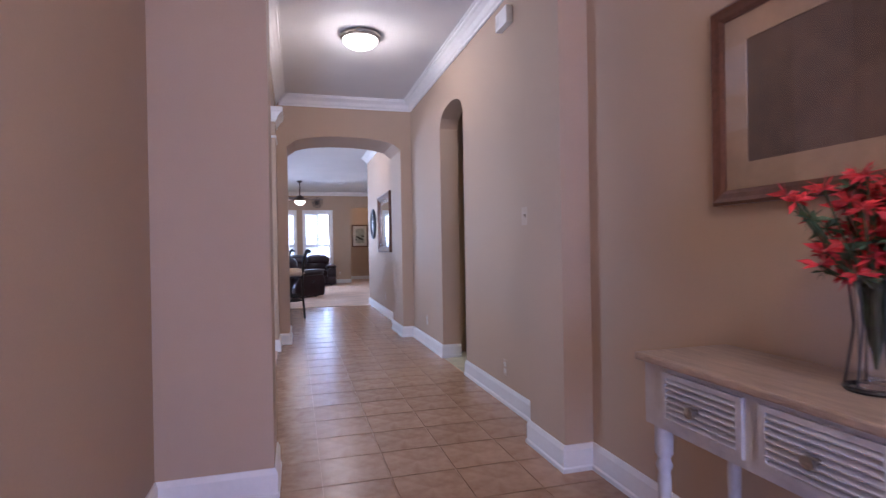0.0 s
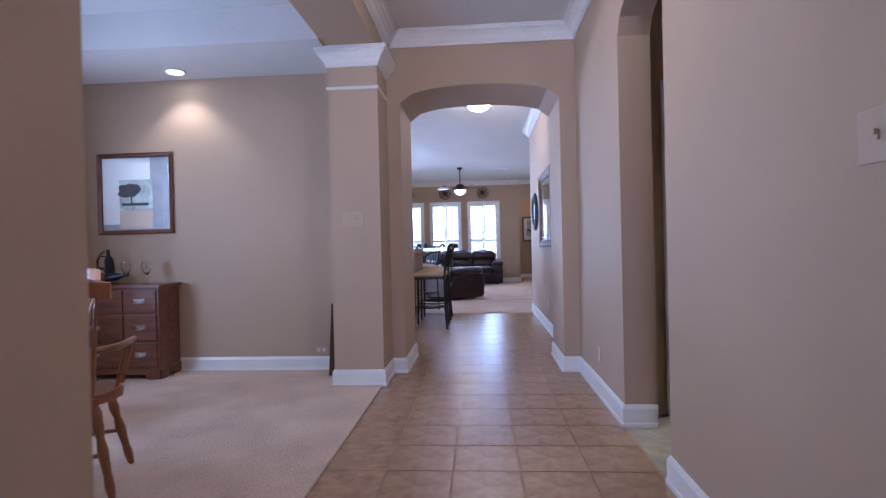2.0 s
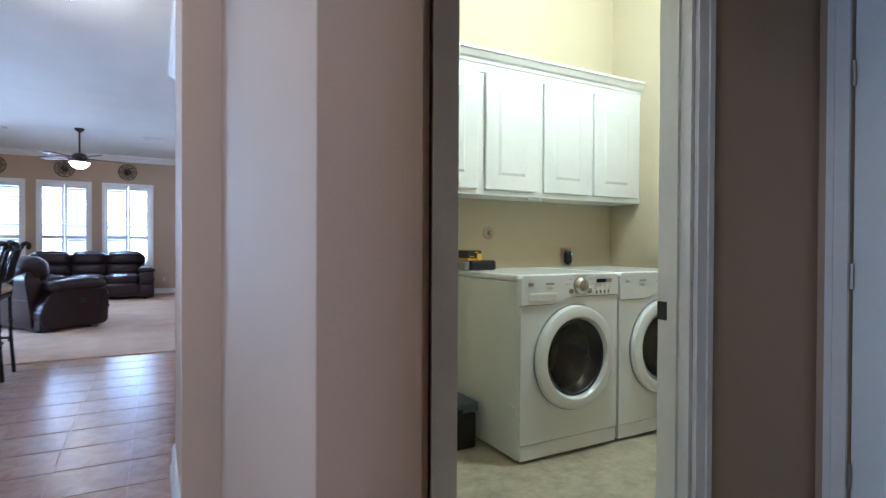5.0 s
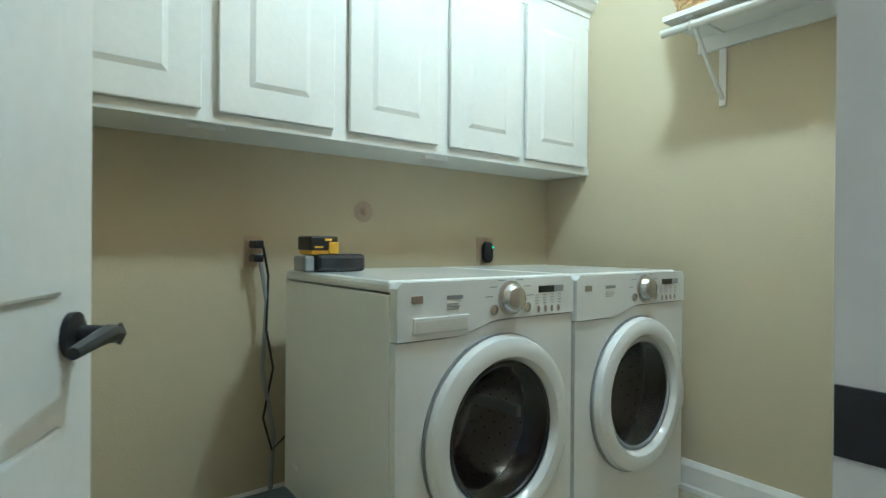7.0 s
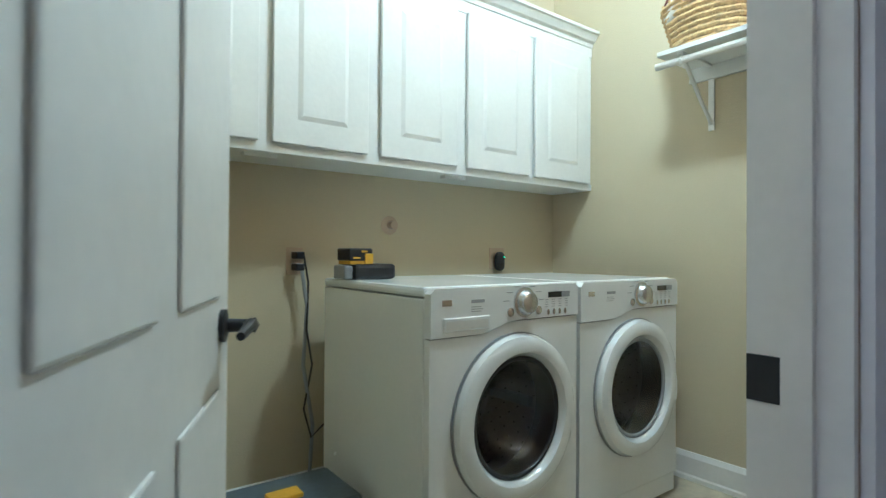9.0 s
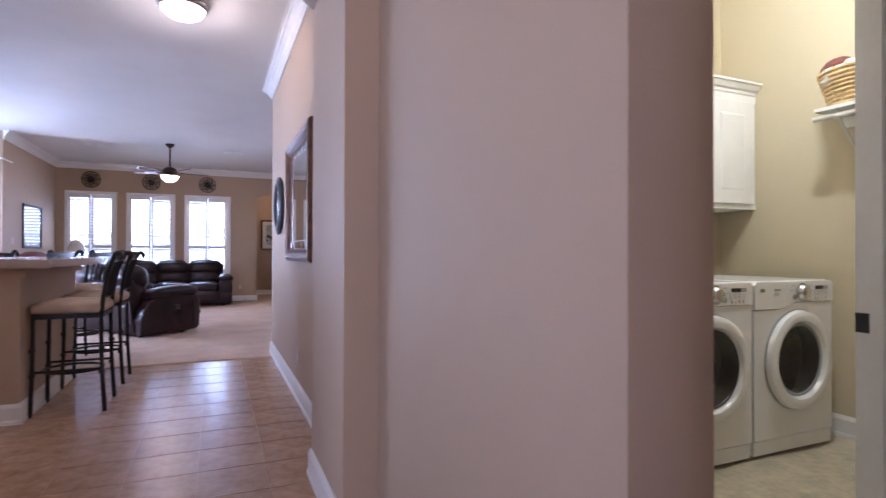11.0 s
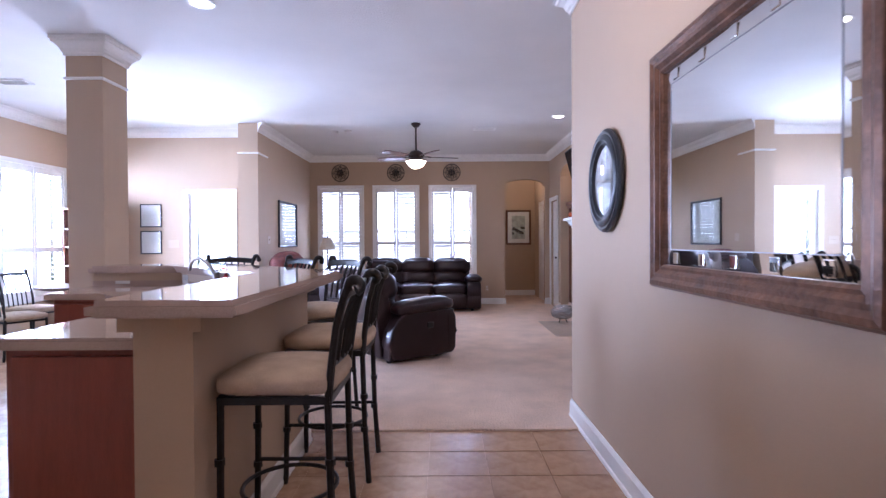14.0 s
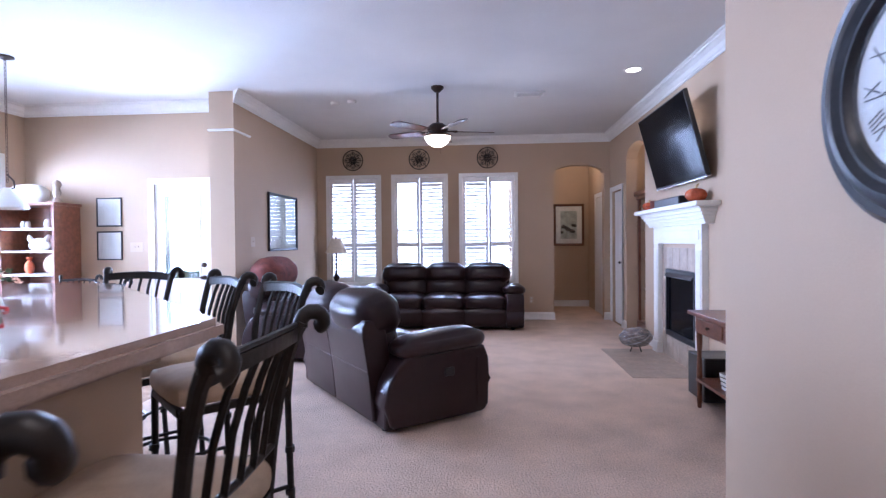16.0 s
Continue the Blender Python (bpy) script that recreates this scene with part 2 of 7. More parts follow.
def tube(points, r, seg=8, bm=None):
    """A round bar along points; r is one radius or one for each point."""
    bm = bm or bmesh.new()
    pts = [Vector(p) for p in points]
    radii = r if isinstance(r, (list, tuple)) else [r] * len(pts)
    rings, side = [], None
    for i, p in enumerate(pts):
        d = (pts[min(i + 1, len(pts) - 1)] - pts[max(i - 1, 0)]).normalized()
        if side is None:
            side = d.orthogonal().normalized()
        side = (side - d * side.dot(d)).normalized()
        up = d.cross(side)
        rings.append([bm.verts.new(p + (side * math.cos(a) + up * math.sin(a)) * radii[i]) for a in (2 * math.pi * k / seg for k in range(seg))])
    for a, b in zip(rings, rings[1:]):
        for i in range(seg):
            bm.faces.new((a[i], a[(i + 1) % seg], b[(i + 1) % seg], b[i]))
    bm.faces.new(rings[0][::-1])
    bm.faces.new(rings[-1])
    return bm


def prism(outline, axis, a, b, bm=None, bevel=0.0):
    """An outline extruded from a to b: axis 'z' takes (x, y), 'y' takes (x, z), 'x' takes (y, z)."""
    bm = bm or bmesh.new()
    put = {"z": lambda p, t: (p[0], p[1], t), "y": lambda p, t: (p[0], t, p[1]), "x": lambda p, t: (t, p[0], p[1])}[axis]
    lo = [bm.verts.new(put(p, a)) for p in outline]
    hi = [bm.verts.new(put(p, b)) for p in outline]
    fs = [bm.faces.new(lo), bm.faces.new(hi)]
    for i in range(len(outline)):
        j = (i + 1) % len(outline)
        fs.append(bm.faces.new((lo[i], lo[j], hi[j], hi[i])))
    if bevel:
        bmesh.ops.bevel(bm, geom=list(fs[1].edges), offset=bevel, segments=2, affect="EDGES")
    return bm


def arc(c0, c1, spring, rise, n=14):
    """Points of a segmental arch from c0 to c1."""
    out = []
    for i in range(n + 1):
        u = -1 + 2 * i / n
        out.append((c0 + (c1 - c0) * i / n, spring + rise * math.sqrt(max(0.0, 1 - abs(u) ** 2.2))))
    return out


def cushion(x0, x1, y0, y1, z0, z1, puff=0.03, cuts=6, round_=0.04, bm=None, m=None):
    """A soft pad: a rounded box whose faces swell."""
    own = bmesh.new()
    box(own, x0, x1, y0, y1, z0, z1)
    bmesh.ops.subdivide_edges(own, edges=own.edges, cuts=cuts, use_grid_fill=True)
    c = Vector(((x0 + x1) / 2, (y0 + y1) / 2, (z0 + z1) / 2))
    h = Vector(((x1 - x0) / 2, (y1 - y0) / 2, (z1 - z0) / 2))
    for v in own.verts:
        d = v.co - c
        q = Vector((d.x / h.x, d.y / h.y, d.z / h.z))
        inner = Vector([max(-h[k] + round_, min(h[k] - round_, d[k])) for k in range(3)])
        off = d - inner
        if off.length > 1e-6:
            d = inner + off.normalized() * round_
        for k in range(3):
            o = [j for j in range(3) if j != k]
            d[k] += q[k] * puff * (1 - q[o[0]] ** 2) * (1 - q[o[1]] ** 2)
        v.co = c + d
    if m:
        bmesh.ops.transform(own, matrix=m, verts=own.verts)
    if bm is None:
        return own
    me = bpy.data.meshes.new("tmp")
    own.to_mesh(me)
    own.free()
    bm.from_mesh(me)
    bpy.data.meshes.remove(me)
    return bm


def moulding(name, p0, p1, inward, profile, material, parent=None, e0=0.0, e1=0.0):
    """A strip with a profile of (out from the wall, height) from p0 to p1; e0, e1 mitre its ends outward per metre out."""
    bm = bmesh.new()
    p0, p1, n = Vector((*p0, 0)), Vector((*p1, 0)), Vector((*inward, 0))
    d = (p1 - p0).normalized()
    a = [bm.verts.new(p0 + n * o - d * e0 * o + Vector((0, 0, z))) for o, z in profile]
    b = [bm.verts.new(p1 + n * o + d * e1 * o + Vector((0, 0, z))) for o, z in profile]
    bm.faces.new(a)
    bm.faces.new(b)
    for i in range(len(profile)):
        j = (i + 1) % len(profile)
        bm.faces.new((a[i], a[j], b[j], b[i]))
    return part(name, bm, material, parent)


H = 2.97
HL = 3.30
BASE = [(0, 0.0), (0.022, 0.0), (0.022, 0.02), (0.016, 0.028), (0.016, 0.108), (0.011, 0.12), (0.006, 0.132), (0, 0.132)]
CROWN = [(0, H - 0.125), (0.012, H - 0.125), (0.016, H - 0.105), (0.03, H - 0.095), (0.045, H - 0.06), (0.075, H - 0.035), (0.09, H - 0.03), (0.095, H - 0.012), (0.11, H - 0.01), (0.11, H - 0.001), (0, H - 0.001)]


def baseboard(p0, p1, inward, e0=0.0, e1=0.0):
    return tagged(moulding("baseboard", p0, p1, inward, BASE, M["trim"], None, e0, e1), "white painted baseboard along the wall", "baseboard", kind="structure")


def crown(p0, p1, inward, e0=0.0, e1=0.0):
    return tagged(moulding("crown_moulding", p0, p1, inward, CROWN, M["trim"], None, e0, e1), "white crown moulding under the ceiling", "moulding", kind="structure")


def wall(name, bm, material=None, label="beige painted plaster wall"):
    return tagged(part(name, bm, material or M["wall"]), label, "wall", kind="structure")

# ---- large structure ----
XR = 1.6
# right hall wall with the arched opening to the laundry lobby
o = [(-1.5, 0), (5.48, 0), (5.48, 2.33)] + arc(5.48, 6.25, 2.33, 0.17)[1:-1] + [(6.25, 2.33), (6.25, 0), (11.82, 0), (11.82, H), (-1.5, H)]
wall("wall_hall_right", prism(o, "x", XR, XR + 0.19))
wall("pilaster_right", boxes((XR - 0.16, XR + 0.002, 3.43, 3.83, 0, H)))
wall("wall_foyer_left", boxes((-0.62, -0.44, -1.5, 3.6, 0, H)))
wall("pier_left", boxes((-0.62, 0.055, 3.6, 3.93, 0, H)))
wall("wall_front", boxes((-0.62, 0.0, -1.7, -1.5, 0, H), (1.1, 1.8, -1.7, -1.5, 0, H), (0.0, 1.1, -1.7, -1.5, 2.1, H)))
wall("beam_foyer", boxes((0.057, XR - 0.162, 3.5, 3.83, 2.78, H - 0.002)))
# dining room
wall("wall_dining_near", boxes((-3.12, -0.622, 3.81, 3.93, 0, H)))
wall("wall_dining_left", boxes((-3.12, -3.0, 3.93, 4.9, 0, H), (-3.12, -3.0, 6.3, 7.72, 0, H), (-3.12, -3.0, 4.9, 6.3, 0, 0.7), (-3.12, -3.0, 4.9, 6.3, 2.3, H)))
wall("wall_dining_back", boxes((-4.92, -0.432, 7.72, 8.33, 0, H)))
wall("column_dining", boxes((-0.43, -0.03, 7.19, 7.62, 0, 2.70)))
wall("beam_dining", boxes((-0.43, -0.03, 3.93, 7.62, 2.702, H)))
o = [(-0.43, 0), (0.085, 0), (0.085, 2.36)] + arc(0.085, 1.46, 2.36, 0.14)[1:-1] + [(1.46, 2.36), (1.46, 0), (XR - 0.001, 0), (XR - 0.001, H), (-0.43, H)]
wall("wall_arch", prism(o, "y", 7.622, 8.33))
# laundry lobby and laundry room
wall("wall_lobby_near", boxes((XR + 0.19, 3.7, 5.0, 5.12, 0, H)))
wall("wall_lobby_right", boxes((3.57, 3.7, 5.12, 5.56, 0, H), (3.57, 3.7, 6.376, 6.48, 0, H), (3.57, 3.7, 5.56, 6.376, 2.05, H)))
wall("wall_laundry_near", boxes((XR + 0.19, 1.99, 6.48, 6.6, 0, HL), (2.85, 4.7, 6.48, 6.6, 0, HL), (1.99, 2.85, 6.48, 6.6, 2.05, HL)))
wall("wall_laundry_back", boxes((XR + 0.19, 4.7, 8.47, 8.6, 0, HL)), M["laundry"], "cream painted laundry wall")
wall("wall_laundry_right", boxes((4.57, 4.7, 6.6, 8.47, 0, HL)), M["laundry"], "cream painted laundry wall")
wall("wall_laundry_left", boxes((XR + 0.19, XR + 0.20, 6.6, 8.47, 0, HL)), M["laundry"], "cream painted laundry wall")
# kitchen and breakfast room
wall("wall_kitchen_left", boxes((-4.92, -4.8, 8.33, 11.3, 0, H), (-4.92, -4.8, 13.9, 14.6, 0, H), (-4.92, -4.8, 15.7, 16.17, 0, H), (-4.92, -4.8, 11.3, 13.9, 0, 0.55), (-4.92, -4.8, 11.3, 13.9, 2.3, H), (-4.92, -4.8, 14.6, 15.7, 0, 0.55), (-4.92, -4.8, 14.6, 15.7, 2.3, H)))
wall("wall_breakfast_back", boxes((-4.8, -3.15, 16.05, 16.17, 0, H), (-2.49, -2.1, 16.05, 16.17, 0, H), (-3.15, -2.49, 16.05, 16.17, 2.0, H)))
wall("pier_living", boxes((-2.24, -1.96, 15.65, 16.05, 0, H)))
wall("wall_living_left", boxes((-2.1, -1.96, 16.05, 18.58, 0, H)))
# living room window wall with the arched passage
WIN = [(-1.75, -0.94), (-0.66, 0.16), (0.45, 1.29)]
Z0, Z1 = 0.62, 2.33
bm = boxes((-2.1, WIN[0][0], 18.58, 18.74, 0, H), (WIN[0][1], WIN[1][0], 18.58, 18.74, 0, H), (WIN[1][1], WIN[2][0], 18.58, 18.74, 0, H))
for a, b in WIN:
    box(bm, a, b, 18.58, 18.74, 0, Z0)
    box(bm, a, b, 18.58, 18.74, Z1, H)
o = [(WIN[2][1], 0), (1.91, 0), (1.91, 2.36)] + arc(1.91, 2.71, 2.36, 0.13)[1:-1] + [(2.71, 2.36), (2.71, 0), (2.799, 0), (2.799, H), (WIN[2][1], H)]
prism(o, "y", 18.58, 18.74, bm)
wall("wall_windows", bm)
# living room right wall with niche, door and firebox
o = [(11.82, 0), (15.12, 0), (15.12, 0.97), (15.93, 0.97), (15.93, 0), (16.75, 0), (16.75, 2.42)] + arc(16.75, 17.62, 2.42, 0.16)[1:-1] + [(17.62, 2.42), (17.62, 0), (17.86, 0), (17.86, 2.03), (18.44, 2.03), (18.44, 0), (20.5, 0), (20.5, H), (11.82, H)]
wall("wall_living_right", prism(o, "x", 2.8, 2.95))
wall("wall_living_near", boxes((XR + 0.19, 2.95, 11.7, 11.82, 0, H)))
wall("wall_niche", boxes((3.42, 3.5, 16.6, 17.8, 0, H), (2.95, 3.42, 16.6, 16.68, 0, H), (2.95, 3.42, 17.7, 17.8, 0, H)))
wall("wall_firebox", boxes((3.3, 3.4, 15.0, 16.05, 0, 1.1), (2.95, 3.3, 15.0, 15.1, 0, 1.1), (2.95, 3.3, 15.95, 16.05, 0, 1.1), (2.95, 3.3, 15.1, 15.95, 1.0, 1.1)), M["black"], "sooty black firebox lining")
wall("wall_closet", boxes((3.3, 3.4, 17.8, 20.5, 0, H)))
wall("wall_passage_back", boxes((1.2, 3.4, 20.3, 20.42, 0, H)))
wall("wall_passage_left", boxes((1.2, 1.32, 18.74, 20.3, 0, H)))
# ceilings
tagged(part("ceiling", boxes((-5.0, 4.8, -1.7, 6.479, H, H + 0.12), (-5.0, XR + 0.189, 6.479, 8.601, H, H + 0.12), (4.701, 4.8, 6.479, 8.601, H, H + 0.12), (-5.0, 4.8, 8.601, 20.5, H, H + 0.12)), M["ceiling"]), "white textured flat ceiling", "ceiling", kind="structure")
tagged(part("ceiling_laundry", boxes((XR + 0.19, 4.7, 6.48, 8.6, HL, HL + 0.12)), M["ceiling"]), "white textured laundry ceiling", "ceiling", kind="structure")
tagged(part("ceiling_dining_soffit", boxes((-3.0, -0.432, 6.95, 7.72, 2.69, H - 0.002), (-3.0, -2.4, 3.93, 6.95, 2.69, H - 0.002)), M["ceiling"]), "white dropped soffit round the dining ceiling", "ceiling", kind="structure")
# floors
tagged(part("ground", boxes((-60, 60, -40, 80, -0.35, -0.25)), M["grass"]), "lawn round the house", "ground", kind="structure")
floor = tagged(part("floor", boxes((-5.0, 4.8, -1.7, 20.5, -0.25, -0.002)), M["grout"]), "grouted screed under the floor tiles", "floor", kind="structure")
tagged(part("floor_carpet_living", boxes((-1.96, 2.8, 11.56, 18.58, -0.006, 0.012), (1.32, 2.8, 18.58, 20.3, -0.006, 0.012), (2.8, 3.42, 16.68, 17.7, -0.006, 0.011), bevel=0.006), M["carpet"]), "beige cut-pile carpet in the living room", "carpet", kind="structure")
tagged(part("floor_carpet_dining", boxes((-3.0, -0.04, 3.93, 7.19, -0.006, 0.012), (-3.0, -0.43, 7.19, 7.72, -0.006, 0.012), bevel=0.006), M["carpet"]), "beige cut-pile carpet in the dining room", "carpet", kind="structure")
tagged(part("floor_laundry", boxes((XR, 4.57, 5.12, 8.47, -0.006, 0.0)), M["vinyl"]), "mottled beige vinyl laundry floor", "floor", kind="structure")
# baseboards
for p0, p1, n, e0, e1 in [
    ((XR, -1.5), (XR, 3.43), (-1, 0), 0, -1), ((XR - 0.16, 3.43), (XR - 0.16, 3.83), (-1, 0), 1, 1), ((XR, 3.43), (XR - 0.16, 3.43), (0, -1), -1, 1), ((XR - 0.16, 3.83), (XR, 3.83), (0, 1), 1, -1),
    ((XR, 3.83), (XR, 5.48), (-1, 0), -1, 1), ((XR, 5.48), (XR + 0.19, 5.48), (0, 1), 1, 0), ((XR, 6.25), (XR + 0.19, 6.25), (0, -1), 1, 0), ((XR, 6.25), (XR, 7.622), (-1, 0), 1, -1),
    ((XR, 7.622), (1.46, 7.622), (0, -1), -1, 1), ((1.46, 7.622), (1.46, 8.33), (-1, 0), 1, 1), ((1.46, 8.33), (XR, 8.33), (0, 1), 1, -1), ((XR, 8.33), (XR, 11.82), (-1, 0), -1, 1), ((XR, 11.82), (2.8, 11.82), (0, 1), 1, -1),
    ((0.085, 7.622), (0.085, 8.33), (1, 0), 1, 1), ((-0.03, 7.622), (0.085, 7.622), (0, -1), -1, 1), ((-0.03, 7.19), (-0.03, 7.622), (1, 0), 1, -1), ((-0.43, 7.19), (-0.03, 7.19), (0, -1), 1, 1), ((-0.43, 7.19), (-0.43, 7.72), (-1, 0), 1, -1),
    ((-3.0, 7.72), (-0.43, 7.72), (0, -1), -1, -1), ((-3.0, 3.93), (-3.0, 7.72), (1, 0), -1, -1), ((0.055, 3.6), (0.055, 3.93), (1, 0), 1, 1), ((-0.44, 3.6), (0.055, 3.6), (0, -1), -1, 1), ((-0.62, 3.93), (0.055, 3.93), (0, 1), 0, 1), ((-0.44, -1.5), (-0.44, 3.6), (1, 0), 0, -1),
    ((-1.96, 15.65), (-1.96, 18.58), (1, 0), 1, -1), ((-2.24, 15.65), (-1.96, 15.65), (0, -1), 1, 1), ((-2.24, 15.65), (-2.24, 16.05), (-1, 0), 1, -1), ((-1.96, 18.58), (1.91, 18.58), (0, -1), -1, 1), ((2.71, 18.58), (2.8, 18.58), (0, -1), 1, -1),
    ((2.8, 11.82), (2.8, 14.8), (-1, 0), -1, 0), ((2.8, 16.3), (2.8, 16.75), (-1, 0), 0, 1), ((2.8, 17.62), (2.8, 17.78), (-1, 0), 1, 0), ((1.32, 20.3), (2.8, 20.3), (0, -1), -1, -1), ((2.95, 17.7), (3.42, 17.7), (0, -1), 0, -1), ((3.42, 16.68), (3.42, 17.7), (-1, 0), -1, -1),
    ((-4.8, 16.05), (-3.24, 16.05), (0, -1), -1, 0), ((-2.42, 16.05), (-2.24, 16.05), (0, -1), 0, -1), ((-4.8, 8.33), (-4.8, 16.05), (1, 0), -1, -1), ((-4.8, 8.33), (0.085, 8.33), (0, 1), -1, 1),
    ((4.57, 6.6), (4.57, 8.47), (-1, 0), -1, -1), ((XR + 0.2, 8.47), (4.57, 8.47), (0, -1), -1, -1), ((2.93, 6.48), (3.57, 6.48), (0, -1), 0, -1),
]:
    baseboard(p0, p1, n, e0, e1)
for p0, p1, n, e0, e1 in [
    ((XR, 3.83), (XR, 7.622), (-1, 0), -1, -1), ((0.0, 7.622), (XR, 7.622), (0, -1), -1, -1), ((-0.03, 3.93), (-0.03, 7.622), (1, 0), 0, -1), ((-0.03, 3.83), (XR, 3.83), (0, 1), -1, -1),
    ((XR, 8.33), (XR, 11.82), (-1, 0), -1, 1), ((XR, 11.82), (2.8, 11.82), (0, 1), 1, -1), ((2.8, 11.82), (2.8, 18.58), (-1, 0), -1, -1), ((-1.96, 18.58), (2.8, 18.58), (0, -1), -1, -1), ((-1.96, 15.65), (-1.96, 18.58), (1, 0), 1, -1),
    ((-4.8, 16.05), (-2.24, 16.05), (0, -1), -1, -1), ((-4.8, 8.33), (-4.8, 16.05), (1, 0), -1, -1),
]:
    crown(p0, p1, n, e0, e1)


def band(x0, x1, y0, y1, z0, prof):
    """A moulded collar round a square post: prof holds (out, height) steps."""
    bm = bmesh.new()
    rings = []
    for out, z in prof:
        rings.append([bm.verts.new(p) for p in ((x0 - out, y0 - out, z0 + z), (x1 + out, y0 - out, z0 + z), (x1 + out, y1 + out, z0 + z), (x0 - out, y1 + out, z0 + z))])
    for a, b in zip(rings, rings[1:]):
        for i in range(4):
            bm.faces.new((a[i], a[(i + 1) % 4], b[(i + 1) % 4], b[i]))
    bm.faces.new(rings[0])
    bm.faces.new(rings[-1])
    return bm


CAP = [(0.0, 0), (0.012, 0), (0.012, 0.02), (0.022, 0.03), (0.03, 0.055), (0.055, 0.085), (0.075, 0.10), (0.075, 0.115), (0.085, 0.12), (0.085, 0.148), (0.0, 0.148)]
RING = [(0.0, 0), (0.01, 0.004), (0.014, 0.014), (0.01, 0.024), (0.0, 0.028)]
tagged(part("trim_column_capital", band(-0.43, -0.03, 7.19, 7.62, 2.55, CAP), M["trim"]), "white moulded capital on the dining column", "capital", kind="structure")
tagged(part("trim_column_band", band(-0.43, -0.03, 7.19, 7.62, 2.37, RING), M["trim"]), "slim white band round the dining column", "moulding", kind="structure")
tagged(part("trim_pier_band", band(-2.24, -1.96, 15.65, 16.05, 2.53, RING), M["trim"]), "slim white band round the living room pier", "moulding", kind="structure")
# kitchen column on the bar
col = wall("column_kitchen", boxes((-2.45, -2.145, 12.50, 12.84, 0, H - 0.15)))
tagged(part("trim_kitchen_capital", band(-2.45, -2.145, 12.50, 12.84, H - 0.15, CAP), M["trim"]), "white moulded capital on the kitchen column", "capital", kind="structure")
tagged(part("trim_kitchen_band", band(-2.45, -2.145, 12.50, 12.84, 2.62, RING), M["trim"]), "slim white band round the kitchen column", "moulding", kind="structure")


def casing(name, p0, p1, n, z1, parent=None, w=0.07, z0=0.0, sill=False):
    """White casing round an opening from p0 to p1 on a wall whose normal is n."""
    p0, p1, n = Vector((*p0, 0)), Vector((*p1, 0)), Vector((*n, 0))
    d = (p1 - p0).normalized()
    bm = bmesh.new()

    def bar(a0, a1, za, zb, out):
        q = [p0 + d * a0, p0 + d * a1]
        xs = sorted((q[0].x, q[1].x, q[0].x + n.x * out, q[0].x - n.x * 0.001))
        ys = sorted((q[0].y, q[1].y, q[0].y + n.y * out, q[0].y - n.y * 0.001))
        box(bm, xs[0], xs[-1], ys[0], ys[-1], za, zb)
    length = (p1 - p0).length
    for out, ww in ((0.014, w), (0.02, w * 0.35)):
        bar(-w, -w + ww, z0 - (w if sill else 0), z1 + w, out)
        bar(length + w - ww, length + w, z0 - (w if sill else 0), z1 + w, out)
        bar(-w + ww, length + w - ww, z1 + w - ww, z1 + w, out)
        if sill:
            bar(-w + ww, length + w - ww, z0 - w, z0 - w + ww, out)
    return part(name, bm, M["trim"], parent)


# laundry doorway, jambs and casing
t = tagged(casing("door_1", (1.99, 6.48), (2.85, 6.48), (0, -1), 2.05), "cream casing of the laundry doorway", "door frame", kind="structure")
jb = part("jamb", boxes((1.975, 1.99, 6.482, 6.6, 0, 2.05), (2.835, 2.85, 6.482, 6.6, 0, 2.05), (1.99, 2.835, 6.482, 6.6, 2.035, 2.05), (2.823, 2.835, 6.52, 6.555, 0, 2.035)), M["trim"], t)
part("strike_plate", boxes((2.830, 2.834, 6.555, 6.598, 0.885, 0.945)), M["plastic"], t, "black strike plate")


def hinge(x, y, z):
    return lathe([(0.007, z - 0.05), (0.007, z + 0.05)], 8, None, pose(x, y, 0))


# open laundry door leaf
leaf = thing("door_2", "white panelled laundry door standing open", "door", kind="structure", at=(2.0, 6.60, 0), turn=65.5)
bm = boxes((0, 0.76, -0.035, 0, 0.01, 2.03))
for z0, z1 in ((0.2, 0.85), (1.0, 1.85)):
    for x0 in (0.1, 0.43):
        box(bm, x0, x0 + 0.24, -0.041, -0.034, z0, z1, bevel=0.005)
part("leaf", bm, M["trim"], leaf)
bm = lathe([(0.028, 0), (0.028, 0.008), (0.012, 0.012), (0.010, 0.05), (0.014, 0.055), (0.0, 0.062)], 14, None, pose(0.70, -0.035, 0.95, 90, 0, 0))
tube([(0.70, -0.085, 0.95), (0.67, -0.087, 0.955), (0.63, -0.086, 0.952), (0.59, -0.083, 0.947)], [0.011, 0.011, 0.009, 0.007], 8, bm)
part("lever_handle", bm, M["plastic"], leaf, "black lever handle", True)


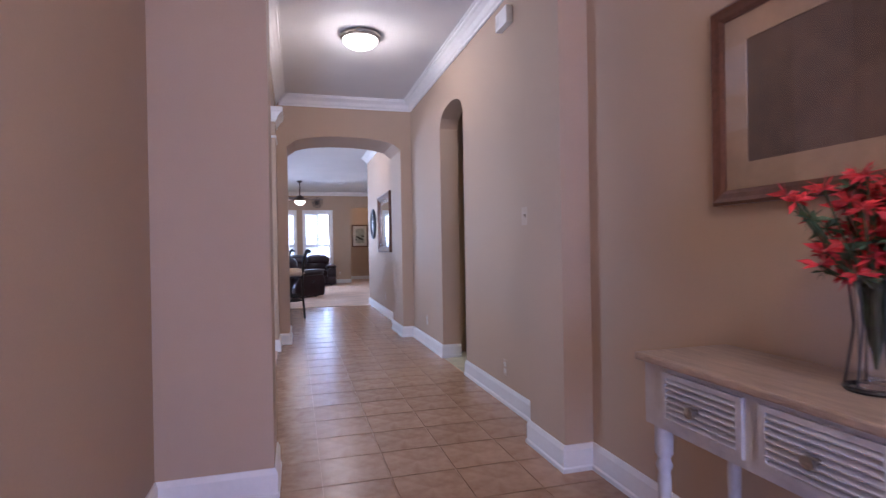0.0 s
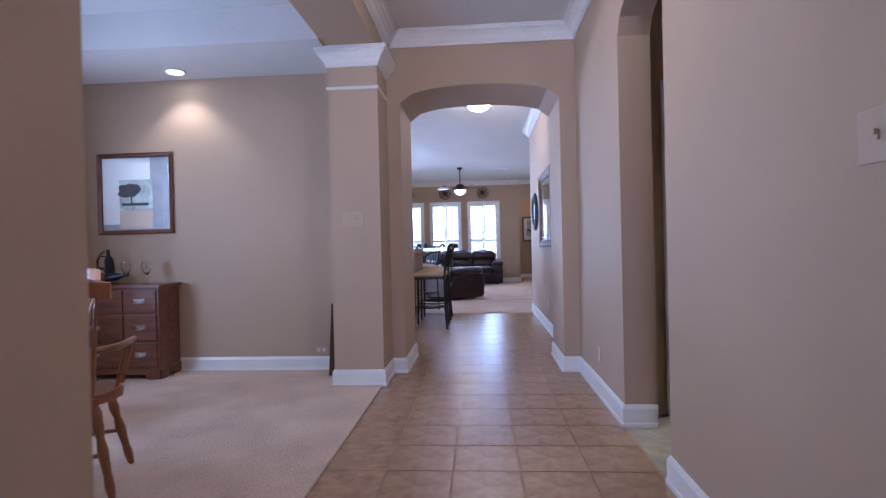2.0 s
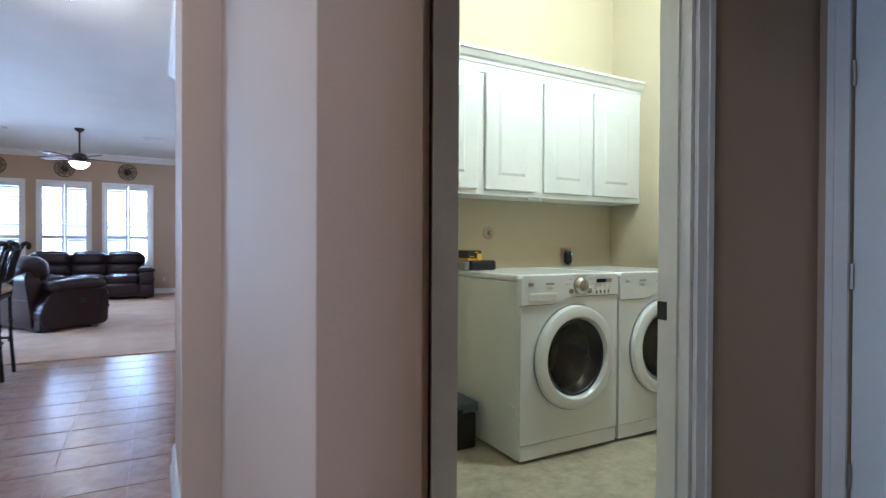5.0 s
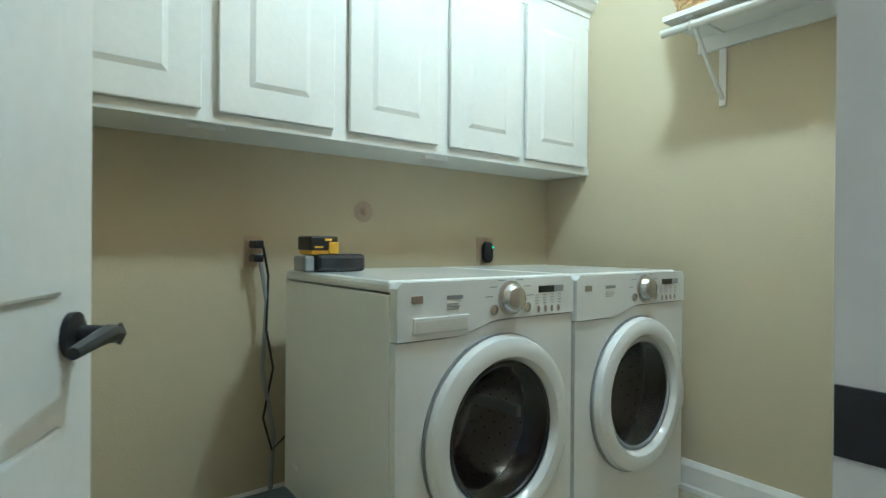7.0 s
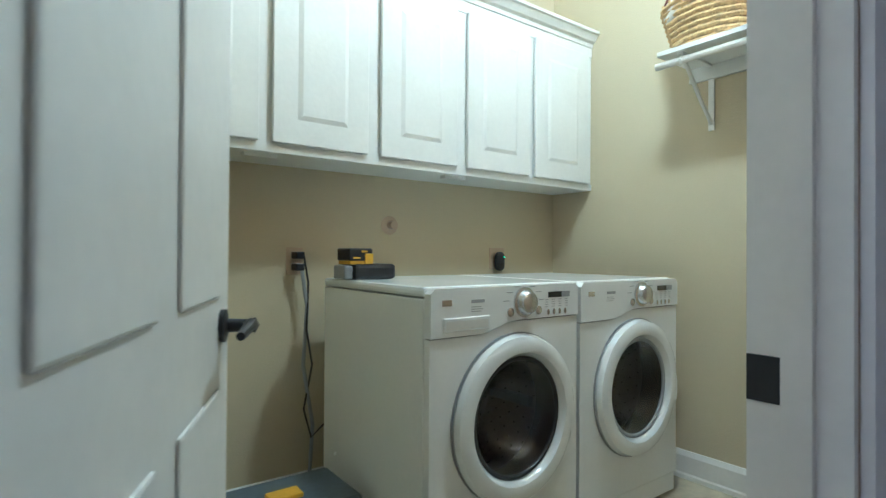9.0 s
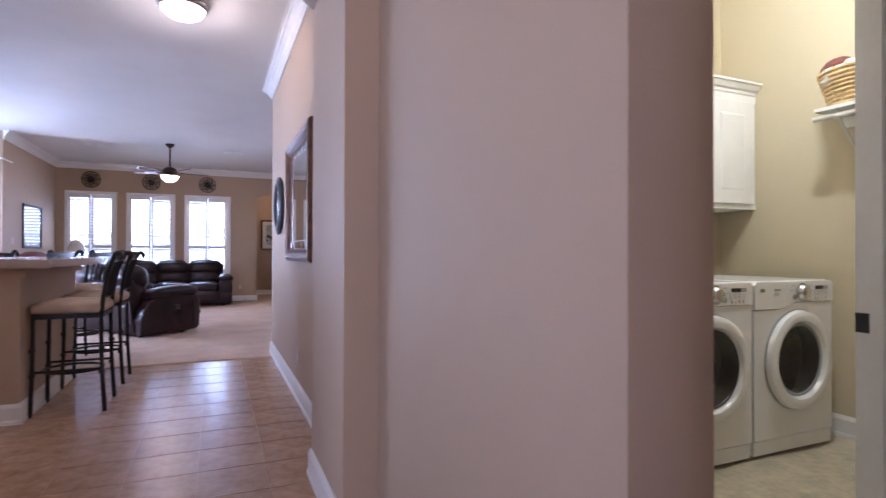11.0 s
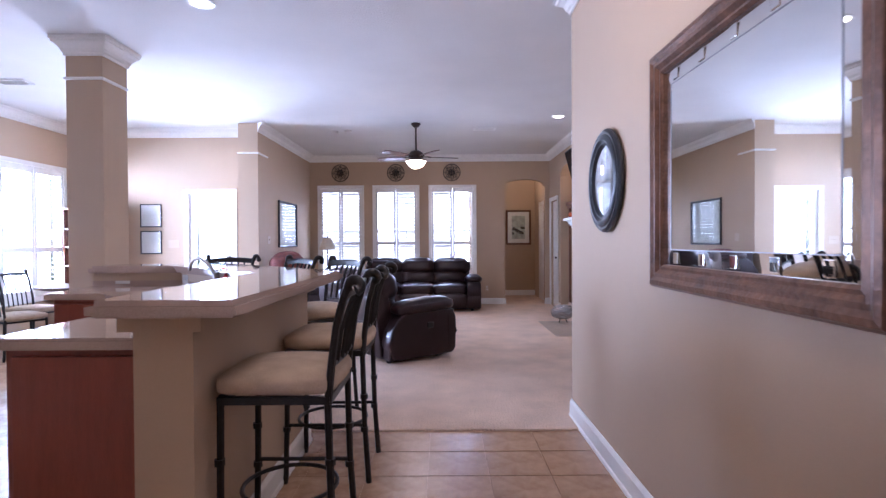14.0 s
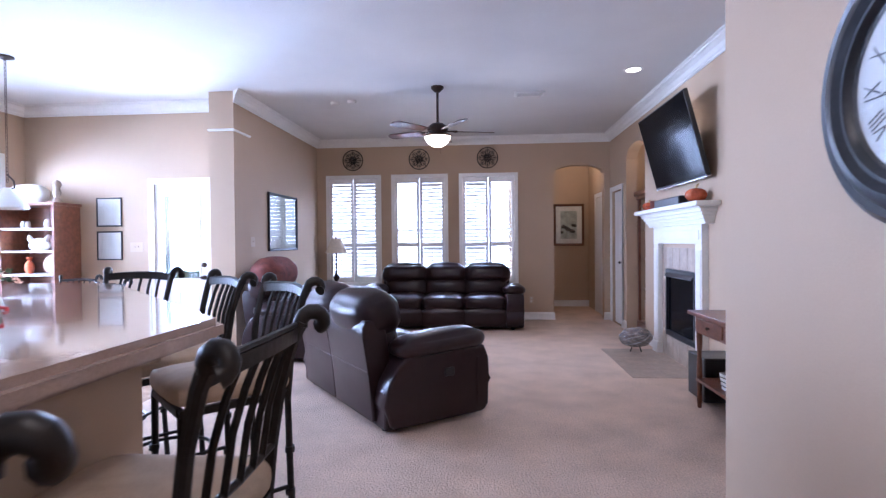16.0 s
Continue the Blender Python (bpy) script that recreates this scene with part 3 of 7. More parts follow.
def panel_door(name, label, w, h, at, turn, panels, handle_x=None, handle_z=0.95, leverish=True):
    d = thing(name, label, "door", kind="structure", at=at, turn=turn)
    bm = boxes((0, w, 0, 0.035, 0.012, h))
    for x0, x1, z0, z1 in panels:
        box(bm, x0, x1, -0.006, 0.002, z0, z1, bevel=0.004)
        box(bm, x0 + 0.03, x1 - 0.03, -0.011, -0.004, z0 + 0.03, z1 - 0.03, bevel=0.005)
    part("leaf", bm, M["trim"], d)
    if handle_x is not None:
        bm = lathe([(0.03, 0), (0.03, 0.008), (0.012, 0.012), (0.011, 0.045), (0.02, 0.05), (0.022, 0.06), (0.0, 0.07)], 14, None, pose(handle_x, -0.004, handle_z, 90, 0, 0))
        if leverish:
            s = -1 if handle_x > w / 2 else 1
            tube([(handle_x, -0.055, handle_z), (handle_x + s * 0.06, -0.057, handle_z + 0.004), (handle_x + s * 0.11, -0.055, handle_z - 0.004)], [0.01, 0.009, 0.006], 8, bm)
        part("handle", bm, M["bronze"], d, "dark bronze handle", True)
    return d


four = lambda w: [(0.1, w - 0.1, 0.2, 0.85), (0.1, w - 0.1, 1.0, 1.85)]
# closed door of the lobby
d = panel_door("door_3", "white closed lobby door with brass hinges", 0.80, 2.03, (3.585, 6.37, 0), -90, four(0.8))
tagged(casing("trim_lobby_door", (3.57, 5.56), (3.57, 6.376), (-1, 0), 2.05), "white casing of the lobby door", "door frame", kind="structure")
for z in (0.3, 1.02, 1.75):
    part("hinge", lathe([(0.008, z - 0.045), (0.008, z + 0.045)], 8, None, pose(0.0, -0.012, 0)), M["nickel"], d, "brushed steel hinge")
# white closet door on the living room's right wall
panel_door("door_4", "white panelled closet door with dark lever", 0.56, 2.02, (2.84, 18.43, 0), -90, four(0.56), 0.50)
tagged(casing("trim_closet_door", (2.8, 17.86), (2.8, 18.44), (-1, 0), 2.03), "white casing of the closet door", "door frame", kind="structure")
# passage door, dark, half open
tagged(casing("trim_passage_door", (2.8, 18.9), (2.8, 19.6), (-1, 0), 2.03), "white casing in the passage", "door frame", kind="structure")
panel_door("door_5", "dark shaded door in the passage", 0.70, 2.02, (2.79, 19.6, 0), -90, four(0.7))
# glazed back door of the breakfast room
bd = thing("door_6", "white half-glazed back door letting in daylight", "door", kind="structure", at=(-3.15, 16.06, 0))
part("leaf", boxes((0.0, 0.09, 0, 0.045, 0.01, 2.0), (0.57, 0.66, 0, 0.045, 0.01, 2.0), (0.09, 0.57, 0, 0.045, 0.01, 0.86), (0.09, 0.57, 0, 0.045, 1.86, 2.0), (0.09, 0.11, -0.01, 0.0, 0.84, 1.88), (0.55, 0.57, -0.01, 0.0, 0.84, 1.88), (0.11, 0.55, -0.01, 0.0, 0.84, 0.87), (0.11, 0.55, -0.01, 0.0, 1.85, 1.88), (0.12, 0.30, -0.008, 0.0, 0.2, 0.7), (0.36, 0.54, -0.008, 0.0, 0.2, 0.7)), M["trim"], bd)
pn = part("pane", boxes((0.09, 0.57, 0.018, 0.024, 0.86, 1.86)), M["glass"], bd, "clear glass pane")
pn.visible_shadow = False
bm = lathe([(0.028, 0), (0.028, 0.01), (0.012, 0.014), (0.02, 0.05), (0.024, 0.06), (0.0, 0.068)], 14, None, pose(0.61, 0, 0.88, 90, 0, 0))
tube([(0.61, -0.055, 0.88), (0.55, -0.057, 0.884), (0.51, -0.055, 0.876)], [0.01, 0.009, 0.006], 8, bm)
part("handle", bm, M["bronze"], bd, "dark bronze lever", True)
part("deadbolt", lathe([(0.03, 0), (0.03, 0.012), (0.012, 0.016), (0.0, 0.03)], 14, None, pose(0.61, 0, 1.03, 90, 0, 0)), M["bronze"], bd, "dark bronze deadbolt", True)
tagged(casing("trim_back_door", (-3.15, 16.05), (-2.49, 16.05), (0, -1), 2.0), "white casing of the back door", "door frame", kind="structure")
# front door behind the walk, with a glazed upper half
fd = thing("door_7", "front door with a tall glass pane", "door", kind="structure", at=(0.0, -1.6, 0))
part("leaf", boxes((0.0, 0.06, 0, 0.045, 0.0, 2.1), (1.04, 1.1, 0, 0.045, 0.0, 2.1), (0.06, 1.04, 0, 0.045, 0.0, 0.12), (0.06, 1.04, 0, 0.045, 1.8, 2.1)), M["darkwood"], fd)
pn = part("pane", boxes((0.06, 1.04, 0.018, 0.024, 0.12, 1.8)), M["glass"], fd)
pn.visible_shadow = False


def shutter_window(name, x0, x1, z0, z1, m, tilt, label):
    """A window with two louvred shutter panels, built in its own x-z plane facing -y."""
    w = thing(name, label, "window", kind="structure")
    w.matrix_world = m
    t = 0.055
    part("window_frame", boxes((x0 - t, x0, -0.022, 0.03, z0 - t, z1 + t), (x1, x1 + t, -0.022, 0.03, z0 - t, z1 + t), (x0, x1, -0.022, 0.03, z1, z1 + t), (x0, x1, -0.022, 0.03, z0 - t, z0)), M["trim"], w)
    part("window_sill", boxes((x0 - 0.09, x1 + 0.09, -0.05, -0.0225, z0 - t - 0.012, z0 - t + 0.012), bevel=0.003), M["trim"], w)
    pn = part("pane", boxes((x0, x1, 0.10, 0.106, z0, z1)), M["glass"], w)
    pn.visible_shadow = False
    part("sash", boxes((x0, x1, 0.085, 0.115, (z0 + z1) / 2 - 0.025, (z0 + z1) / 2 + 0.025), (x0, x0 + 0.03, 0.085, 0.115, z0, z1), (x1 - 0.03, x1, 0.085, 0.115, z0, z1)), M["trim"], w)
    mid, rail = (x0 + x1) / 2, z0 + 0.36 * (z1 - z0)
    for k, (a, b) in enumerate(((x0 + 0.004, mid - 0.003), (mid + 0.003, x1 - 0.004))):
        s = 0.045
        p = part("shutter", boxes((a, a + s, -0.012, 0.016, z0 + 0.004, z1 - 0.004), (b - s, b, -0.012, 0.016, z0 + 0.004, z1 - 0.004), (a + s, b - s, -0.012, 0.016, z1 - 0.09, z1 - 0.004), (a + s, b - s, -0.012, 0.016, z0 + 0.004, z0 + 0.09), (a + s, b - s, -0.012, 0.016, rail - 0.035, rail + 0.035)), M["trim"], w, "white shutter panel")
        for lo, hi, ang in ((z0 + 0.09, rail - 0.035, tilt[k][0]), (rail + 0.035, z1 - 0.09, tilt[k][1])):
            n = max(1, round((hi - lo) / 0.062))
            for i in range(n):
                bm = bmesh.new()
                box(bm, a + s + 0.002, b - s - 0.002, -0.032, 0.032, -0.004, 0.004, m=pose(0, 0.002, lo + (i + 0.5) * (hi - lo) / n, ang))
                part("louvre", bm, M["trim"], p)
            if abs(ang) > 3:
                part("tilt_rod", boxes((a + (b - a) / 2 - 0.005, a + (b - a) / 2 + 0.005, -0.05, -0.04, lo + 0.02, hi - 0.02)), M["trim"], p)
    return w


tilts = [((48, 44), (54, 50)), ((8, 4), (54, 50)), ((54, 50), (8, 4))]
for i, (a, b) in enumerate(WIN):
    shutter_window("window_%d" % (i + 1), a, b, Z0, Z1, pose(0, 18.58, 0), tilts[i], "tall window with white louvred shutters, daylight behind")
side = lambda y: pose(-4.8, y, 0, 0, 0, 90)
shutter_window("window_4", -0.55, 0.55, 0.55, 2.3, side(15.15), ((2, 2), (2, 2)), "breakfast room window with open white shutters")
shutter_window("window_5", -1.3, 1.3, 0.55, 2.3, side(12.6), ((2, 2), (2, 2)), "wide kitchen window with open white shutters")
shutter_window("window_6", -0.7, 0.7, 0.7, 2.3, pose(-3.0, 5.6, 0, 0, 0, 90), ((25, 25), (25, 25)), "dining room window with white shutters")
# brick pier outside the first window
bp = thing("brick_pier", "red-brown brick pier outside the window", "brick pier", at=(-1.72, 20.3, -0.25))
rb = random.Random(4)
course = 0
mesh = None
for k in range(38):
    for i in range(3):
        ob = part("brick", boxes((-0.097, 0.097, -0.045, 0.045, -0.029, 0.029), bevel=0.004), M["brickm"], bp) if mesh is None else new("brick", mesh)
        mesh = ob.data
        ob.parent = bp
        ob.location = (-0.2 + 0.205 * i + (0.05 if k % 2 else -0.05), rb.uniform(-0.003, 0.003), 0.035 + 0.068 * k)

# ---- small wall fittings ----


def ring_path(r, n=24, z=0.0):
    return [(r * math.cos(2 * math.pi * i / n), r * math.sin(2 * math.pi * i / n), z) for i in range(n + 1)]


def on_wall(x, y, z, facing):
    """A pose whose x runs along the wall, y up and z out of it; facing in degrees of the outward normal."""
    n = Vector((math.cos(radians(facing)), math.sin(radians(facing)), 0))
    up = Vector((0, 0, 1))
    side = up.cross(n)
    m = Matrix((side, up, n)).transposed().to_4x4()
    m.translation = (x, y, z)
    return m


def switch(at, facing, gangs=1, label="beige wall switch plate", material="plate"):
    t = thing("light_switch", label, "light switch")
    t.matrix_world = on_wall(*at, facing)
    w = 0.036 + 0.023 * gangs
    part("plate", boxes((-w, w, -0.058, 0.058, 0, 0.0035), bevel=0.0015), M[material], t)
    for g in range(gangs):
        gx = (g - (gangs - 1) / 2) * 0.046
        part("toggle", boxes((gx - 0.005, gx + 0.005, -0.011, 0.011, 0.0035, 0.007), (gx - 0.004, gx + 0.004, 0.0, 0.012, 0.007, 0.015)), M[material], t)
    return t


def outlet(at, facing, label="beige duplex power outlet", wide=False, material="plate"):
    t = thing("power_outlet", label, "outlet")
    t.matrix_world = on_wall(*at, facing)
    w, h = (0.058, 0.036) if wide else (0.036, 0.058)
    part("plate", boxes((-w, w, -h, h, 0, 0.005), bevel=0.0018), M[material], t)
    for s in (-1, 1):
        cx, cy = (s * 0.024, 0) if wide else (0, s * 0.024)
        part("socket", boxes((cx - 0.015, cx + 0.015, cy - 0.014, cy + 0.014, 0.005, 0.0075), bevel=0.001), M["paper"], t)
        part("slot", boxes((cx - 0.007, cx - 0.005, cy - 0.004, cy + 0.006, 0.0075, 0.0079), (cx + 0.005, cx + 0.007, cy - 0.004, cy + 0.006, 0.0075, 0.0079)), M["plastic"], t)
    return t


def framed(name, label, category, at, facing, w, h, frame_w, frame_mat, mat_mat=None, mat_w=0.0, inner="paper", depth=0.03, glass=True):
    t = thing(name, label, category)
    t.matrix_world = on_wall(*at, facing)
    bm = bmesh.new()
    prof = [(0, 0.001), (0, depth * 0.75), (frame_w * 0.2, depth), (frame_w * 0.45, depth * 0.82), (frame_w * 0.75, depth * 0.7), (frame_w, depth * 0.45), (frame_w, 0.001)]
    rings = [[bm.verts.new((sx * (w / 2 - a), sy * (h / 2 - a), z)) for sx, sy in ((-1, -1), (1, -1), (1, 1), (-1, 1))] for a, z in prof]
    for k in range(len(prof)):
        a, b = rings[k], rings[(k + 1) % len(prof)]
        for i in range(4):
            bm.faces.new((a[i], a[(i + 1) % 4], b[(i + 1) % 4], b[i]))
    part("frame", bm, M[frame_mat], t)
    iw, ih = w / 2 - frame_w, h / 2 - frame_w
    if mat_mat:
        part("mat_board", boxes((-iw, -iw + mat_w, -ih, ih, 0.004, 0.008), (iw - mat_w, iw, -ih, ih, 0.004, 0.008), (-iw + mat_w, iw - mat_w, ih - mat_w, ih, 0.004, 0.008), (-iw + mat_w, iw - mat_w, -ih, -ih + mat_w, 0.004, 0.008)), M[mat_mat], t)
        iw, ih = iw - mat_w, ih - mat_w
    part("picture", boxes((-iw, iw, -ih, ih, 0.002, 0.004)), M[inner], t)
    if glass:
        iw, ih = w / 2 - frame_w, h / 2 - frame_w
        g = part("glass", boxes((-iw, iw, -ih, ih, 0.010, 0.0115)), M["glass"], t)
        g.visible_shadow = False
    return t, iw, ih


M["rustprint"] = mat("rust_print", (0.10, 0.05, 0.03), 0.5, var=0.4, scale=3, bscale=18, second=(0.17, 0.09, 0.05))
M["tanmat"] = mat("tan_mat_board", (0.36, 0.22, 0.12), 0.6, var=0.12, scale=8)
M["greyprint"] = mat("grey_print", (0.33, 0.33, 0.33), 0.6, var=0.15, scale=5)
M["darktree"] = mat("dark_ink", (0.05, 0.05, 0.05), 0.7, var=0.3, scale=20)

# ---- foyer ----
# the wall's tan reflection is put into the tabletop's base colour
M["washtop"] = mat("wall_reflection_tan_top", (0.36, 0.27, 0.20), 0.4, var=0.2, scale=7, bump=0.001, bscale=40, stretch=(6, 0.8, 6))
cons = thing("console_table", "grey-washed console table with three louvred drawers", "console table", at=(1.41, 1.92, 0))
L2, D2 = 0.60, 0.17
part("tabletop", boxes((-D2 - 0.02, D2 + 0.005, -L2 - 0.03, L2 + 0.03, 0.755, 0.78), bevel=0.006), M["washtop"], cons, "console tabletop coloured tan for the wall's reflection")
part("apron", boxes((-D2, D2, -L2, L2, 0.56, 0.755)), M["greywash"], cons)
for c in (-0.34, 0.01, 0.36):
    dr = part("drawer", boxes((-D2 - 0.012, -D2 + 0.001, c - 0.15, c + 0.15, 0.585, 0.60), (-D2 - 0.012, -D2 + 0.001, c - 0.15, c + 0.15, 0.725, 0.74), (-D2 - 0.012, -D2 + 0.001, c - 0.15, c - 0.13, 0.60, 0.725), (-D2 - 0.012, -D2 + 0.001, c + 0.13, c + 0.15, 0.60, 0.725)), M["greywash"], cons, "louvred drawer front")
    for k in range(7):
        bm = bmesh.new()
        box(bm, -0.010, 0.010, c - 0.13, c + 0.13, -0.003, 0.003, m=pose(-D2 - 0.006, 0, 0.609 + k * 0.018, 0, -35, 0))
        part("slat", bm, M["greywash"], dr)
    part("knob", lathe([(0.008, 0), (0.008, 0.015), (0.017, 0.022), (0.016, 0.032), (0.0, 0.037)], 12, None, pose(-D2 - 0.012, c, 0.66, 0, -90, 0)), M["nickel"], dr, "worn metal knob", True)
LEG = [(0.028, 0.56), (0.028, 0.47), (0.018, 0.455), (0.026, 0.43), (0.018, 0.41), (0.021, 0.38), (0.015, 0.10), (0.022, 0.075), (0.014, 0.05), (0.018, 0.03), (0.014, 0.0)]
for sx in (-1, 1):
    for sy in (-1, 1):
        part("leg", lathe(LEG[::-1], 14, None, pose(sx * (D2 - 0.035), sy * (L2 - 0.04), 0)), M["greywash"], cons, "", True)
vase = thing("flower_vase", "glass vase with iron stand and red flowers", "vase", at=(1.45, 1.965, 0.78))
bm = tube(ring_path(0.06, 20, 0.006), 0.006, 6)
tube(ring_path(0.045, 20, 0.26), 0.004, 6, bm)
for k in range(6):
    a = k * math.pi / 3
    tube([(0.06 * math.cos(a), 0.06 * math.sin(a), 0.006), (0.04 * math.cos(a), 0.04 * math.sin(a), 0.15), (0.05 * math.cos(a), 0.05 * math.sin(a), 0.26)], 0.003, 5, bm)
part("stand", bm, M["iron"], vase, "black iron vase stand")
part("vase", lathe([(0.035, 0.01), (0.035, 0.17), (0.045, 0.265), (0.042, 0.265), (0.032, 0.17), (0.030, 0.02)], 18), M["glass"], vase, "clear glass cylinder", True)
rv = random.Random(7)
st, lf = bmesh.new(), bmesh.new()
for k in range(120):
    a, tip = rv.uniform(0, 6.28), Vector((max(-0.13, rv.gauss(0, 0.07)), max(-0.15, min(0.13, rv.gauss(0, 0.08))), rv.uniform(0.26, 0.50)))
    tip.x = min(tip.x, 0.12)
    tube([(0, 0, 0.05), (tip.x * 0.2, tip.y * 0.2, 0.24), tip], 0.0025, 4, st)
    bf = bmesh.new()
    for j in range(14):
        d = Vector((rv.gauss(0, 1), rv.gauss(0, 1), rv.gauss(0.2, 0.8))).normalized()
        n = d.orthogonal().normalized() * 0.007
        l = rv.uniform(0.025, 0.055)
        q = [tip, tip + d * l * 0.5 + n, tip + d * l, tip + d * l * 0.5 - n]
        bf.faces.new([bf.verts.new(p + Vector((0, 0, 0.004 * (i == 1)))) for i, p in enumerate(q)])
    part("bloom", bf, M["red"] if k % 4 else M["leaf"], vase)
part("stem_bundle", st, M["leaf"], vase)
fr, iw, ih = framed("framed_picture", "large dark wood frame with rust-brown print", "picture", (XR, 2.09, 1.59), 180, 1.0, 0.67, 0.05, "walnut", "tanmat", 0.085, "rustprint")
switch((XR, 4.20, 1.32), 180, 1)
outlet((XR, 4.58, 0.26), 180)
switch((XR, 8.80, 1.345), 180, 2, "beige double switch plate on the hall wall", "wallplate")
outlet((XR, 9.78, 0.33), 180)
outlet((XR, 6.9, 0.30), 180)
switch((-0.25, 7.19, 1.34), -90, 2, "beige double switch plate on the dining column")
th = thing("thermostat", "small beige thermostat button on the column", "thermostat", at=(0, 0, 0))
th.matrix_world = on_wall(-0.03, 7.4, 1.36, 0)
part("body", boxes((-0.02, 0.02, -0.012, 0.012, 0, 0.012), bevel=0.002), M["plate"], th)
chime = thing("door_chime", "white door chime box high on the hall wall", "door chime")
chime.matrix_world = on_wall(XR, 4.45, 2.69, 180)
part("body", boxes((-0.10, 0.10, -0.06, 0.06, 0, 0.05), bevel=0.006), M["trim"], chime)
part("grille", boxes(*[(-0.09, -0.04, -0.04 + k * 0.016, -0.032 + k * 0.016, 0.05, 0.052) for k in range(5)]), M["paper"], chime)


def dome_light(at):
    t = thing("ceiling_light", "lit frosted glass dome light with nickel rim", "ceiling light", "ceiling dome lights", at=at)
    part("rim", lathe([(0.165, 0), (0.175, -0.012), (0.17, -0.035), (0.15, -0.045), (0.15, -0.03), (0.16, 0.0)], 32, None, None, True), M["nickel"], t, "brushed nickel rim", True)
    sh = part("shade", lathe([(0.155, -0.035), (0.148, -0.06), (0.12, -0.09), (0.075, -0.11), (0.02, -0.118), (0.0, -0.118)], 32), M["shade"], t, "glowing frosted glass dome", True)
    sh.visible_shadow = False
    return t


for p in ((0.735, 5.64, H - 0.001), (0.78, 9.95, H - 0.001)):
    dome_light(p)


def can_light(at):
    t = thing("recessed_light", "lit recessed ceiling light with white rim", "recessed light", "recessed lights", at=at)
    part("rim", lathe([(0.095, 0.0), (0.095, -0.006), (0.07, -0.008), (0.07, 0.0)], 28, None, None, True), M["trim"], t, "", True)
    s = part("lens", lathe([(0.069, -0.001), (0.069, -0.004), (0.0, -0.005)], 24), M["can"], t, "glowing lens")
    s.visible_shadow = False


for p in ((-1.03, 11.87, H - 0.001), (2.28, 15.36, H - 0.001), (-1.88, 7.50, 2.69 - 0.001)):
    can_light(p)


def ceiling_vent(at):
    t = thing("ceiling_vent", "white slatted ceiling air vent", "air vent", "ceiling vents", at=at)
    part("frame", boxes((-0.17, -0.14, -0.09, 0.09, -0.012, 0), (0.14, 0.17, -0.09, 0.09, -0.012, 0), (-0.14, 0.14, -0.09, -0.07, -0.012, 0), (-0.14, 0.14, 0.07, 0.09, -0.012, 0)), M["trim"], t)
    part("backing", boxes((-0.14, 0.14, -0.07, 0.07, -0.002, 0)), M["grey"], t)
    for k in range(8):
        bm = bmesh.new()
        box(bm, -0.14, 0.14, -0.008, 0.008, -0.0012, 0.0012, m=pose(0, -0.06 + k * 0.017, -0.008, 40))
        part("slat", bm, M["trim"], t)


ceiling_vent((1.325, 16.12, H - 0.001))
ceiling_vent((-3.84, 13.66, H - 0.001))
for x, y in ((-0.76, 16.19), (-0.98, 16.25)):
    sd = thing("smoke_detector", "small round white ceiling detector", "smoke detector", at=(x, y, H - 0.001))
    part("body", lathe([(0.055, 0), (0.055, -0.02), (0.045, -0.034), (0.0, -0.036)], 20), M["paper"], sd, "", True)

# ---- dining room ----
ch = thing("sideboard", "dark cherry sideboard with nine drawers and pewter pulls", "sideboard", at=(-2.60, 7.55, 0.0))
cw, cd, chh = 0.58, 0.155, 0.83
part("body", boxes((-cw, cw, -cd, cd, 0.09, chh - 0.03), bevel=0.004), M["chest"], ch)
part("top", boxes((-cw - 0.025, cw + 0.025, -cd - 0.025, cd + 0.01, chh - 0.03, chh), bevel=0.006), M["chest"], ch)
o = [(-cw, 0), (-cw + 0.10, 0), (-cw + 0.13, 0.05), (-0.12, 0.06), (0, 0.045), (0.12, 0.06), (cw - 0.13, 0.05), (cw - 0.10, 0), (cw, 0), (cw, 0.10), (-cw, 0.10)]
part("plinth", prism(o, "y", -cd - 0.012, -cd + 0.02), M["chest"], ch)
for s in (-1, 1):
    part("plinth_side", prism([(-cd, 0), (-cd + 0.09, 0), (-cd + 0.12, 0.05), (cd - 0.12, 0.05), (cd - 0.09, 0), (cd, 0), (cd, 0.1), (-cd, 0.1)], "x", s * cw - 0.01, s * cw + 0.008), M["chest"], ch)
for r, (z0, z1) in enumerate(((0.12, 0.33), (0.35, 0.57), (0.59, 0.78))):
    for x0, x1 in ((-0.56, -0.27), (-0.255, 0.255), (0.27, 0.56)):
        d = part("drawer", boxes((x0, x1, -cd - 0.014, -cd + 0.001, z0, z1), bevel=0.005), M["chest"], ch)
        zc, xc = (z0 + z1) / 2, (x0 + x1) / 2
        bm = boxes((xc - 0.05, xc + 0.05, -cd - 0.017, -cd - 0.0135, zc - 0.014, zc + 0.022), bevel=0.001)
        tube([(xc - 0.04, -cd - 0.018, zc + 0.008), (xc - 0.035, -cd - 0.035, zc - 0.012), (xc, -cd - 0.038, zc - 0.018), (xc + 0.035, -cd - 0.035, zc - 0.012), (xc + 0.04, -cd - 0.018, zc + 0.008)], 0.004, 6, bm)
        part("pull", bm, M["chrome"], d, "pewter drop pull")
t, iw, ih = framed("framed_picture", "brown framed print of a tree in grey squares", "picture", (-2.415, 7.72, 1.655), -90, 0.73, 0.75, 0.04, "walnut", None, 0, "greyprint")
part("patch", boxes((-0.32, -0.12, -0.28, 0.33, 0.0045, 0.006), (-0.12, 0.14, 0.13, 0.33, 0.0045, 0.006)), M["paper"], t)
